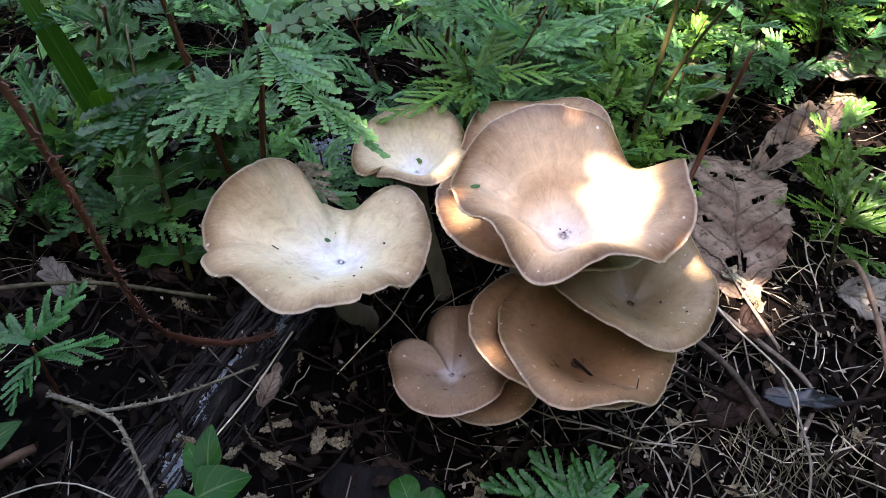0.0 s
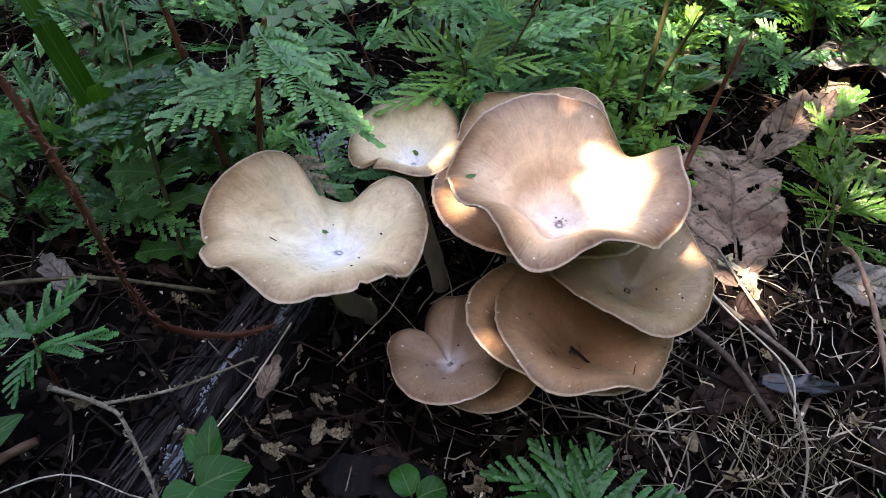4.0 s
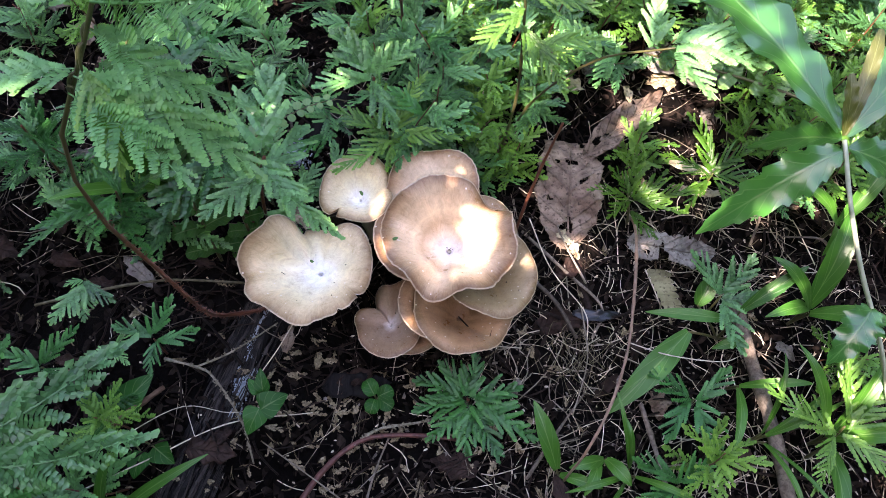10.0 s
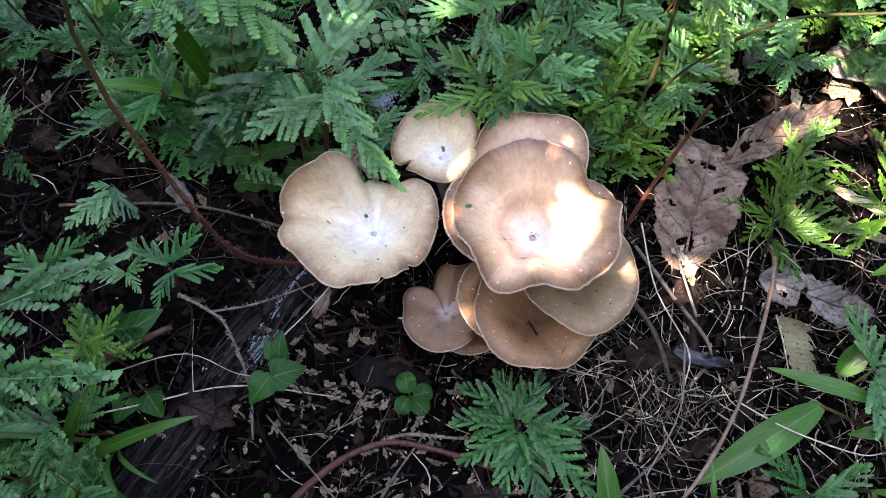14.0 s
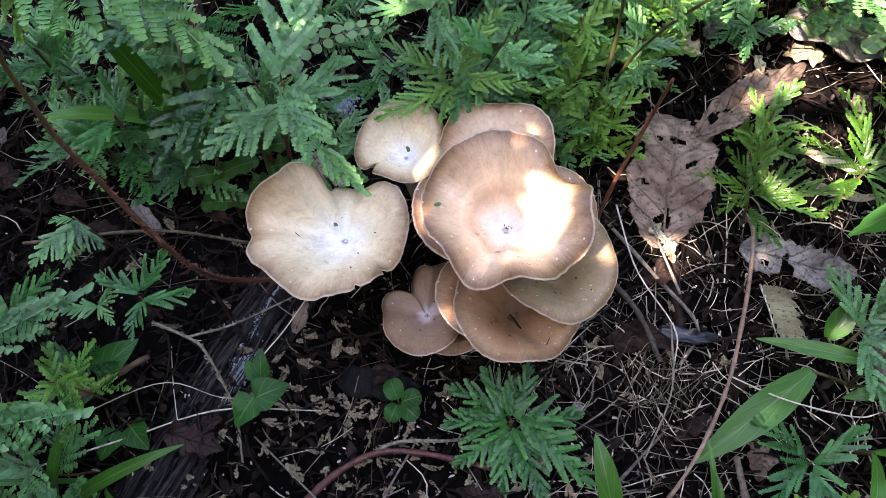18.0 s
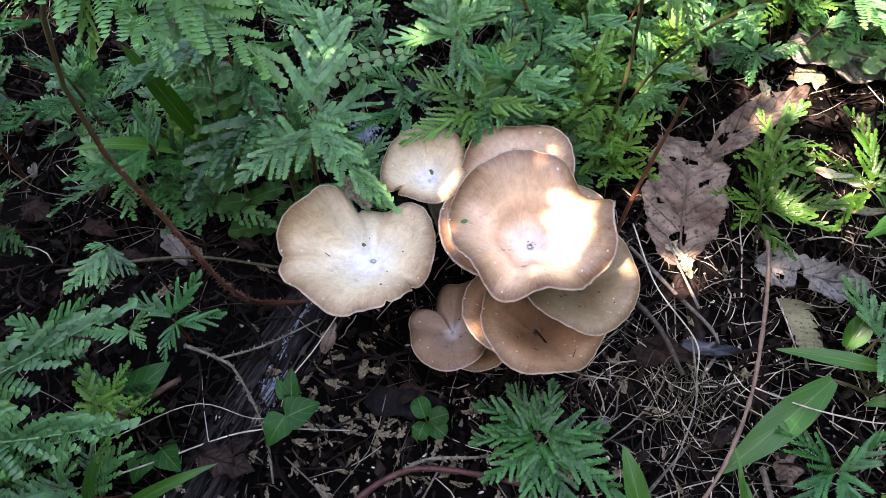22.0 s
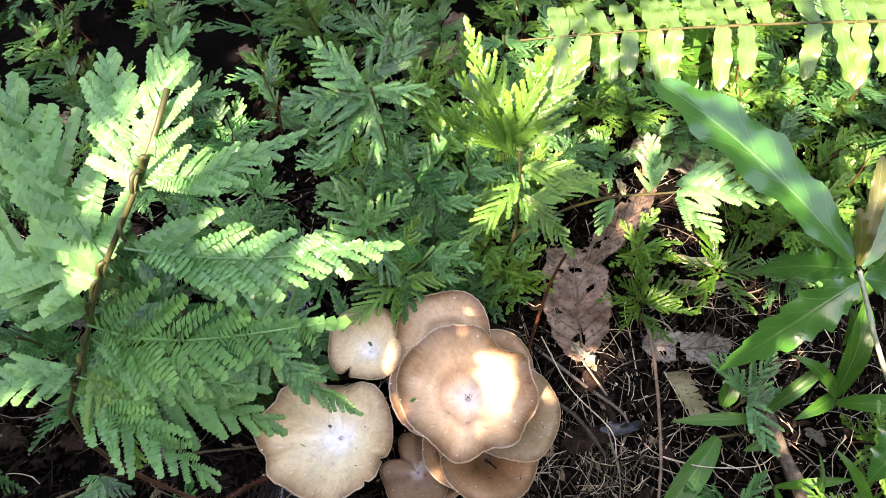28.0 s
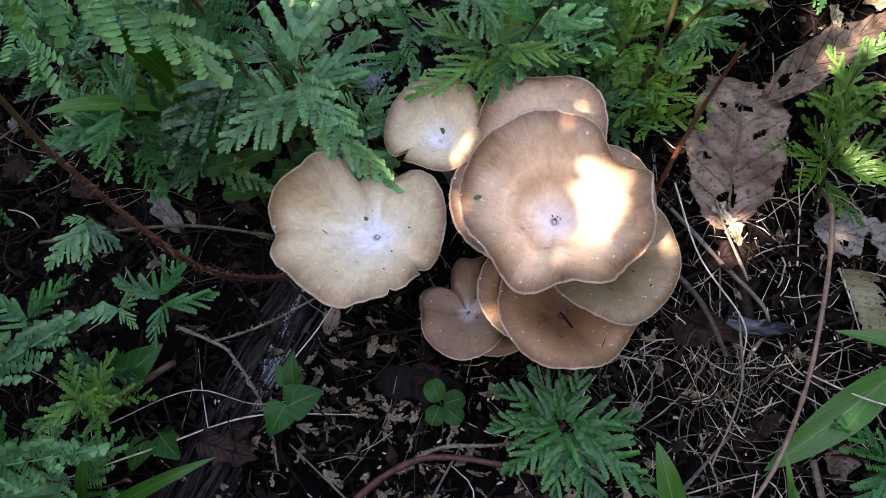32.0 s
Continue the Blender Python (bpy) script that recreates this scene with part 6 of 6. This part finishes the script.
dead_leaf([(0.180, 0.190, 0.018), (0.200, 0.182, 0.02), (0.216, 0.184, 0.016)], 0.0030, DEAD_PALE, "bleached curled leaf lit by the sun", 0.4, 0.3, 0.1, 4, 20, 7)
dead_leaf([(-0.040, 0.086, 0.006), (-0.022, 0.084, 0.009), (0.000, 0.084, 0.006)], 0.010, BARK, "flat dark slab of bark in the litter", 0.05, 0.1, 0.15, 4, 20, 8, rib=False)
dead_leaf([(-0.057, 0.102, 0.030), (-0.054, 0.110, 0.032), (-0.053, 0.117, 0.030)], 0.0038, DEAD_TAN, "small ragged brown leaf caught on the twig", 0.2, 0.3, 0.3, 3, 16, 9)
dead_leaf([(0.225, 0.245, -0.004), (0.245, 0.225, 0.0), (0.262, 0.222, -0.004)], 0.014, DEAD_DARK, "dark reddish dead leaf in the shadow", 0.3, 0.3, 0.15, 5, 26, 10)
dead_leaf([(0.086, 0.108, 0.006), (0.103, 0.112, 0.010), (0.118, 0.108, 0.006)], 0.008, DEAD_DARK, "wet dark reddish dead leaf under the twigs", 0.3, 0.4, 0.2, 5, 26, 11)
holder = thing("fern_piece", (0.166, 0.118, 0.010), "bleached fallen fern piece with parallel leaflets", "fern", "fallen leaves")
for i in range(6):
    g = Geo()
    x, y = 0.158 + 0.0012 * i, 0.136 - 0.0046 * i
    g.strip(bezier((x, y, 0.013), (x + 0.006, y - 0.0004, 0.015), (x + 0.011, y - 0.001, 0.014), (x + 0.0155 - 0.0006 * i, y - 0.002, 0.011), 8), lambda s: 0.0021 * (1 - s ** 4) + 0.0002, cols=2, fold=0.1, wave=0.06, waves=2)
    part("leaflet", g.mesh("leaflet", DEAD_FERN, True, (0.166, 0.118, 0.010)), holder)
g = Geo()
g.tube([(0.1572, 0.139, 0.0125), (0.160, 0.127, 0.013), (0.164, 0.110, 0.011)], 0.0005, 0.0003, 5)
part("midrib", g.mesh("midrib", STRAW, True, (0.166, 0.118, 0.010)), holder)
dead_leaf([(0.110, 0.116, 0.010), (0.125, 0.112, 0.013), (0.138, 0.114, 0.009)], 0.0040, WETLEAF, "bluish-black wet rotting leaf in the litter", 0.3, 0.4, 0.2, 4, 18, 14)
rng = random.Random(9)
for i in range(115):
    x, y = rng.uniform(-0.30, 0.34), rng.uniform(-0.06, 0.42)
    if (x - 0.02) ** 2 + (y - 0.14) ** 2 < 0.0028 or (0.09 < x < 0.155 and 0.15 < y < 0.24):
        continue
    a, ln = rng.uniform(0, 6.28), rng.uniform(0.010, 0.028)
    dx, dy = math.cos(a) * ln / 2, math.sin(a) * ln / 2
    z = ground_z(x, y) + rng.uniform(0.004, 0.010)
    mat = rng.choice((DEAD_DARK, DEAD_DARK, DEAD_DARK, DEAD_TAN, DEAD_GREY) if x > 0.0 else (DEAD_DARK,) * 7 + (DEAD_GREY,)) if y < 0.22 else rng.choice((DEAD_TAN, DEAD_GREY, DEAD_DARK))
    dead_leaf([(x - dx, y - dy, z), (x, y, z + rng.uniform(0, 0.004)), (x + dx, y + dy, z - 0.001)], ln * rng.uniform(0.18, 0.36), mat,
              {"wet_dark_brown_leaf": "small wet dark brown leaf in the litter", "dry_tan_leaf": "small dry tan leaf in the litter", "weathered_grey_leaf": "small weathered grey leaf in the litter"}[mat.name],
              0.25, 0.4, 0.22, 4, 16, 100 + i)

rng = random.Random(19)
for i in range(60):
    x, y = rng.uniform(0.05, 0.32), rng.uniform(0.19, 0.42)
    if (x > 0.16 and y < 0.26) or (0.08 < x < 0.17 and y < 0.245):
        continue
    a, ln = rng.uniform(0, 6.28), rng.uniform(0.012, 0.034)
    dx, dy = math.cos(a) * ln / 2, math.sin(a) * ln / 2
    z = ground_z(x, y) + rng.uniform(0.006, 0.016)
    mat = rng.choice((DEAD_TAN, DEAD_GREY, DEAD_TAN, DEAD_PALE))
    dead_leaf([(x - dx, y - dy, z), (x, y, z + rng.uniform(0, 0.005)), (x + dx, y + dy, z - 0.001)], ln * rng.uniform(0.2, 0.42), mat,
              {"bleached_leaf": "bleached scrap of leaf under the spikemoss", "dry_tan_leaf": "dry tan leaf under the spikemoss", "weathered_grey_leaf": "weathered grey leaf under the spikemoss"}[mat.name],
              0.25, 0.35, 0.2, 4, 16, 300 + i)
pinnate_fern((0.262, 0.215, 0.060), (0.180, 0.283, 0.022), 7, 0.011, 0.0042, FERN, "vine with a pale green stem and paired round leaves", 0.006, "creepers", 0.15, 0.2)

# ---- loose twigs and litter ----
rng = random.Random(21)
for i in range(70):
    x, y = rng.uniform(-0.26, 0.30), rng.uniform(-0.06, 0.33)
    if (x - 0.03) ** 2 + (y - 0.14) ** 2 < 0.0025:
        continue
    a, ln = rng.uniform(0, 3.14), rng.uniform(0.02, 0.07)
    dx, dy = math.cos(a) * ln / 2, math.sin(a) * ln / 2
    kx, ky = rng.uniform(-0.006, 0.006), rng.uniform(-0.006, 0.006)
    dark = rng.random() < 0.5
    z = 0.006 + rng.uniform(0, 0.006)
    stick([gz(x - dx, y - dy, z), gz(x + kx, y + ky, z + 0.003), gz(x + dx, y + dy, z)], rng.uniform(0.0004, 0.0012), rng.uniform(0.0003, 0.0006),
          "dark wet twig in the litter" if dark else "thin grey-brown twig in the litter", DARKTWIG if dark else TWIG, sides=6, n=10)


def litter_strands(count, seed, mat, box, size, thin, label, name, centre=None):
    """Countless fine rootlets and needles strewn over the soil."""
    rr = random.Random(seed)
    g = Geo()
    for i in range(count):
        if centre and i % 24 == 0:
            x, y = rr.gauss(centre[0], centre[2]), rr.gauss(centre[1], centre[2])
        else:
            x, y = rr.uniform(box[0], box[1]), rr.uniform(box[2], box[3])
        a, ln = rr.uniform(0, 6.28), rr.uniform(*size)
        if centre and x < -0.03 and y < 0.17 and i % 3:
            continue
        bend = rr.uniform(-1.2, 1.2)
        z = ground_z(x, y) + rr.uniform(0.001, 0.009)
        pts, px, py = [], x, y
        for k in range(5):
            pts.append((px, py, max(z + rr.uniform(-0.002, 0.002), ground_z(px, py) + 0.0006)))
            px += math.cos(a) * ln / 4
            py += math.sin(a) * ln / 4
            a += bend / 4 + rr.uniform(-0.25, 0.25)
        t = rr.uniform(*thin)
        g.tube(pts, t, t * 0.7, 3)
    solo(name, g, mat, (0, 0.1, 0), label, "litter", kind="stuff")


litter_strands(1250, 1, STRAW, (-0.30, 0.32, -0.06, 0.36), (0.010, 0.060), (0.00012, 0.00044), "pale dry rootlets and stalks strewn over the soil", "rootlet_litter", (0.100, 0.085, 0.028))
g = Geo()
rr = random.Random(88)
for i in range(34):
    x, y = rr.gauss(0.108, 0.009), rr.gauss(0.086, 0.012)
    a, ln, z = rr.gauss(1.2, 0.7), rr.uniform(0.012, 0.034), rr.uniform(0.004, 0.020)
    dx, dy, rise = math.cos(a) * ln / 2, math.sin(a) * ln / 2, rr.uniform(-0.006, 0.008)
    q = [Vector((x - dx, y - dy, max(z - rise, 0.004))), Vector((x + rr.uniform(-0.009, 0.009), y + rr.uniform(-0.009, 0.009), z + 0.005)), Vector((x + dx, y + dy, max(z + rise, 0.004)))]
    g.tube(smooth_path(q, 7), rr.uniform(0.00010, 0.00028), 0.00008, 3)
solo("dry_grass_tangle", g, DRYGRASS, (0.106, 0.088, 0.0), "tangle of fine pale dry grass on the litter", "grass", kind="stuff")
litter_strands(2600, 3, DARKTWIG, (-0.30, 0.32, -0.06, 0.36), (0.010, 0.04), (0.0003, 0.0009), "dark needles and broken stalks strewn over the soil", "stalk_litter")


def litter_flakes(count, seed, mat, box, size, label, name):
    rr = random.Random(seed)
    g = Geo()
    for i in range(count):
        x, y = rr.uniform(box[0], box[1]), rr.uniform(box[2], box[3])
        c = Vector(gz(x, y, rr.uniform(0.001, 0.007)))
        nor = Vector((rr.gauss(0, 0.5), rr.gauss(0, 0.5), 1)).normalized()
        t1 = nor.orthogonal().normalized()
        t1 = (t1 * math.cos(i) + nor.cross(t1) * math.sin(i)).normalized()
        t2 = nor.cross(t1)
        r = rr.uniform(*size)
        m = rr.randrange(6, 9)
        rim = []
        for j in range(m):
            w = 6.283 * j / m
            q = r * rr.uniform(0.55, 1.15)
            rim.append(c + t1 * math.cos(w) * q * 1.5 + t2 * math.sin(w) * q * 0.7 + nor * r * 0.35 * math.cos(2 * w + i))
        g.add(rim + [c], [(j, (j + 1) % m, m) for j in range(m)])
    solo(name, g, mat, (0, 0.1, 0), label, "litter", kind="stuff")


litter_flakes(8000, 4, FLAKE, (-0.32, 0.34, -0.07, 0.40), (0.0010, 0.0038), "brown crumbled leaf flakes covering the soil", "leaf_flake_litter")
litter_flakes(900, 5, DEAD_GREY, (-0.04, 0.34, -0.07, 0.40), (0.0005, 0.0017), "pale grey leaf crumbs in the litter", "pale_crumb_litter")
litter_strands(620, 8, STRAW, (0.06, 0.30, -0.05, 0.20), (0.008, 0.040), (0.00014, 0.00050), "pale broken stalks scattered beside the mushrooms", "stalk_crumbs")
litter_flakes(2200, 6, STRAW, (-0.05, 0.32, -0.06, 0.38), (0.0003, 0.0012), "tiny pale crumbs of leaf in the litter", "crumb_litter")
litter_flakes(800, 7, STRAW, (-0.30, -0.05, -0.06, 0.24), (0.0003, 0.0011), "tiny pale crumbs of leaf in the shaded litter", "crumb_litter")
rng = random.Random(41)
g = Geo()
for i in range(330):
    x, y = (rng.uniform(-0.22, 0.22), rng.uniform(-0.05, 0.24)) if i % 3 == 0 else (rng.gauss(-0.005, 0.05), rng.gauss(0.070, 0.035))
    if (x - 0.03) ** 2 + (y - 0.14) ** 2 < 0.0025:
        continue
    a = rng.uniform(0, 6.28)
    m = aim(gz(x, y, 0.007), (math.cos(a), math.sin(a), rng.uniform(-0.1, 0.2)), size=rng.uniform(0.30, 0.75), roll=rng.uniform(-1.6, 1.6))
    me = rng.choice(DRIED)
    g.add([m @ p.co for p in me.vertices], [tuple(f.vertices) for f in me.polygons])
solo("dry_frond_litter", g, DRY, (0, 0.1, 0), "curled dry brown spikemoss fronds in the litter", "litter", kind="stuff", smooth=False)

# undergrowth further out, past the ground that is looked at closely
rng = random.Random(55)
g = Geo()
for i in range(1500):
    w, r = rng.uniform(0, 6.283), 0.50 + 3.2 * rng.random() ** 1.6
    cx, cy = 0.03 + r * math.cos(w), 0.20 + r * math.sin(w)
    h = rng.uniform(0.02, 0.10)
    for k in range(9):
        a = rng.uniform(0, 6.283)
        d = Vector((math.cos(a), math.sin(a), rng.uniform(-0.2, 0.5))).normalized()
        c = Vector((cx, cy, ground_z(cx, cy) + h * rng.uniform(0.3, 1)))
        s = d.cross(Vector((0, 0, 1))).normalized()
        ln = rng.uniform(0.03, 0.07)
        g.add([c, c + d * ln * 0.5 + s * ln * 0.2, c + d * ln - Vector((0, 0, ln * 0.2)), c + d * ln * 0.5 - s * ln * 0.2], [(0, 1, 2, 3)])
solo("undergrowth", g, FROND, (0, 0.2, 0), "low green undergrowth spreading over the forest floor", "undergrowth", kind="stuff")


# ---- scraps lying on the caps ----
def scrap(key, x, y, size, mat, label, name="leaf_scrap", turn=0.0, long=1.6):
    p, n = on_cap(key, x, y), SURFACE[key][1]
    t1 = Vector((math.cos(turn), math.sin(turn), 0))
    t1 = (t1 - n * t1.dot(n)).normalized()
    t2 = n.cross(t1)
    rr = random.Random(int(x * 1e5))
    g = Geo()
    rim = [p + n * 0.0006 + t1 * math.cos(6.283 * j / 8) * size * long * rr.uniform(0.6, 1.1) + t2 * math.sin(6.283 * j / 8) * size * rr.uniform(0.5, 1.1) + n * rr.uniform(0, 0.0005) for j in range(8)]
    g.add(rim + [p + n * 0.0010], [(j, (j + 1) % 8, 8) for j in range(8)])
    solo(name, g, mat, tuple(p), label, "debris", "debris on the caps")


def cap_twig(key, x, y, ln, r, turn, label, mat=DARKTWIG):
    p, n = on_cap(key, x, y), SURFACE[key][1]
    d = Vector((math.cos(turn), math.sin(turn), 0))
    d = (d - n * d.dot(n)).normalized()
    g = Geo()
    g.tube([p + n * (r + 0.0006) + d * ln * s for s in (-0.5, -0.2, 0.15, 0.5)], r, r * 0.8, 6, 0.2, random.Random(1))
    solo("twig_bit", g, mat, tuple(p), label, "twig", "debris on the caps")


scrap("B", 0.009, 0.144, 0.0012, HEART, "bitten green leaf scrap on the tan cap", turn=0.4)
scrap("C", -0.0085, 0.182, 0.0011, HEART, "green leaf scrap in the small cream cap", turn=2.0, long=2.2)
scrap("A", -0.036, 0.144, 0.0010, HEART, "small green leaf scrap on the pale cap", turn=2.2)
for dx, dy, size in ((0, 0, 0.0004), (0.0012, 0.0006, 0.0003), (-0.0010, 0.0008, 0.00035), (0.0004, -0.0011, 0.0003), (0.0018, -0.0006, 0.00025)):
    scrap("B", 0.037 + dx, 0.1425 + dy, size, DARKTWIG, "dark crumb in the middle of the tan cap", "crumb", turn=900 * dx, long=1.5)
cap_twig("A", -0.0505, 0.1355, 0.0028, 0.00022, 2.5, "tiny dark fleck on the pale cap")
cap_twig("E", 0.0425, 0.1075, 0.0085, 0.0006, 2.2, "short dark twig lying in the brown cap")
cap_twig("E", 0.056, 0.098, 0.004, 0.0002, 1.2, "thin dark splinter on the brown cap")
rng = random.Random(3)
for key, x, y in (("A", -0.024, 0.1290), ("F", 0.006, 0.118), ("A", -0.042, 0.118), ("A", -0.016, 0.138), ("A", -0.034, 0.147), ("D", 0.072, 0.120), ("D", 0.066, 0.126), ("D", 0.060, 0.118), ("A", -0.025, 0.120), ("F", 0.006, 0.110)):
    scrap(key, x + rng.uniform(-0.001, 0.001), y, rng.uniform(0.0003, 0.0005), DARKTWIG, "dark crumb on the cap", "crumb", long=1.1)

# ---- an unseen shrub, added so that its leaves shade the place ----
# Holes kept in its leaves, aimed to let sun onto chosen places.
GAPS = [((0.0530, 0.1560, 0.075), 0.0045), ((0.0610, 0.1555, 0.08), 0.0045), ((0.0530, 0.1470, 0.07), 0.006), ((0.0600, 0.1460, 0.075), 0.0045), ((0.0540, 0.1395, 0.073), 0.004), ((0.079, 0.133, 0.06), 0.003), ((-0.031, 0.149, 0.063), -0.0004), ((-0.030, 0.141, 0.063), -0.0010), ((-0.029, 0.133, 0.063), -0.0010), ((0.043, 0.131, 0.072), 0.0004), ((0.033, 0.129, 0.072), -0.0008), ((-0.015, 0.235, 0.09), 0.002), ((0.012, 0.273, 0.134), 0.0015), ((0.003, 0.172, 0.06), 0.0018),
        ((0.050, 0.186, 0.065), 0.002), ((0.117, 0.152, 0.012), 0.008), ((0.200, 0.190, 0.02), 0.003), ((0.015, 0.262, 0.12), 0.002), ((0.06, 0.29, 0.08), 0.011), ((0.13, 0.31, 0.10), 0.030), ((0.20, 0.29, 0.13), 0.035),
        ((0.29, 0.27, 0.12), 0.035), ((0.165, 0.185, 0.155), 0.005), ((0.19, 0.25, 0.02), 0.014), ((0.019, 0.114, 0.04), 0.002), ((0.011, 0.150, 0.06), 0.002), ((0.18, 0.135, 0.12), 0.002), ((0.10, 0.26, 0.08), 0.018), ((0.24, 0.34, 0.06), 0.03), ((-0.09, 0.33, 0.08), 0.012),
        ((0.15, 0.075, 0.03), 0.0005), ((0.25, 0.05, 0.06), 0.004)]
rng = random.Random(64)
GAPS += [((rng.uniform(-0.09, 0.02), rng.uniform(0.155, 0.22), 0.285), rng.uniform(-0.0028, -0.0012)) for i in range(26)]


def open_sky(c):
    """Whether the leaves stand apart where the sun's way to the ground passes c."""
    q = c - SUN * ((c.z - 0.05) / SUN.z)
    if q.y < 0.228 and not (q.x > 0.14 and q.y > 0.10 or q.x > 0.165 and q.y > 0.02):
        return False
    limit = 0.27 - 0.22 * min(1.0, max(0.0, (q.x + 0.06) / 0.22))
    if -0.03 < q.x < 0.14 and 0.25 < q.y < 0.41:
        limit += 0.20
    return noise.noise(Vector((q.x * 48, q.y * 48, 3))) > limit


shrub_base = (-1.0, -0.85, 0.0)
shrub = thing("overhanging_shrub", shrub_base, "unseen leafy green shrub added to shade and dapple the clearing", "shrub")
heart_of = Vector((0.03, 0.17, 0.05)) + SUN * 1.15
e1 = SUN.orthogonal().normalized()
e2 = SUN.cross(e1)
gap_uv = [((Vector(p) - heart_of).dot(e1), (Vector(p) - heart_of).dot(e2), r) for p, r in GAPS]
rng = random.Random(31)
g = Geo()
for i in range(8000):
    a, b = rng.uniform(-0.46, 0.46), rng.uniform(-0.46, 0.46)
    if a * a + b * b > 0.20 * (0.8 + 0.4 * noise.noise(Vector((a * 6, b * 6, 1)))):
        continue
    if any((a - x) ** 2 + (b - y) ** 2 < (r + 0.008) ** 2 for x, y, r in gap_uv):
        continue
    c = heart_of + e1 * a + e2 * b + SUN * rng.uniform(-0.07, 0.16)
    if open_sky(c):
        continue
    d = (e1 * rng.uniform(-1, 1) + e2 * rng.uniform(-1, 1) + SUN * rng.uniform(-0.3, 0.3)).normalized()
    ln = rng.choice((0.016, 0.020, 0.040)) if all((a - x) ** 2 + (b - y) ** 2 > (r + 0.022) ** 2 for x, y, r in gap_uv) else 0.013
    sd = (SUN + e1 * rng.uniform(-0.4, 0.4) + e2 * rng.uniform(-0.4, 0.4)).cross(d).normalized()
    nr = d.cross(sd)
    w = ln * 0.42
    g.add([c - d * ln / 2, c - d * ln * 0.1 + sd * w - nr * w * 0.3, c + d * ln / 2, c - d * ln * 0.1 - sd * w - nr * w * 0.3], [(0, 1, 2), (0, 2, 3)])
for layer in range(2):
    for ia in range(-46, 47):
        for ib in range(-46, 47):
            a, b = 0.0062 * (ia + 0.5 * layer) + rng.uniform(-0.0015, 0.0015), 0.0062 * (ib + 0.5 * layer) + rng.uniform(-0.0015, 0.0015)
            if any((a - x) ** 2 + (b - y) ** 2 < (r + 0.0035) ** 2 for x, y, r in gap_uv) or (a > 0.1 and rng.random() < 0.08):
                continue
            c = heart_of + e1 * a + e2 * b + SUN * (rng.uniform(-0.03, 0.03))
            if open_sky(c):
                continue
            w = rng.uniform(0, 6.28)
            d = e1 * math.cos(w) + e2 * math.sin(w) + SUN * rng.uniform(-0.2, 0.2)
            sd = SUN.cross(d).normalized()
            g.add([c - d * 0.0065, c - d * 0.001 + sd * 0.0042, c + d * 0.0065, c - d * 0.001 - sd * 0.0042], [(0, 1, 2), (0, 2, 3)])
part("foliage", g.mesh("foliage", CANOPY, False, shrub_base), shrub)
for i in range(9):
    a, b = 0.32 * math.cos(i * 0.72), 0.32 * math.sin(i * 0.72)
    end = heart_of + e1 * a + e2 * b + SUN * 0.17
    g = Geo()
    g.tube(bezier(shrub_base, Vector(shrub_base) + Vector((0, 0, 0.5)), end + Vector((-0.25, -0.2, 0.2)), end, 16), 0.010, 0.002, 7, 0.08, rng)
    part("branch", g.mesh("branch", TWIG, True, shrub_base), shrub)
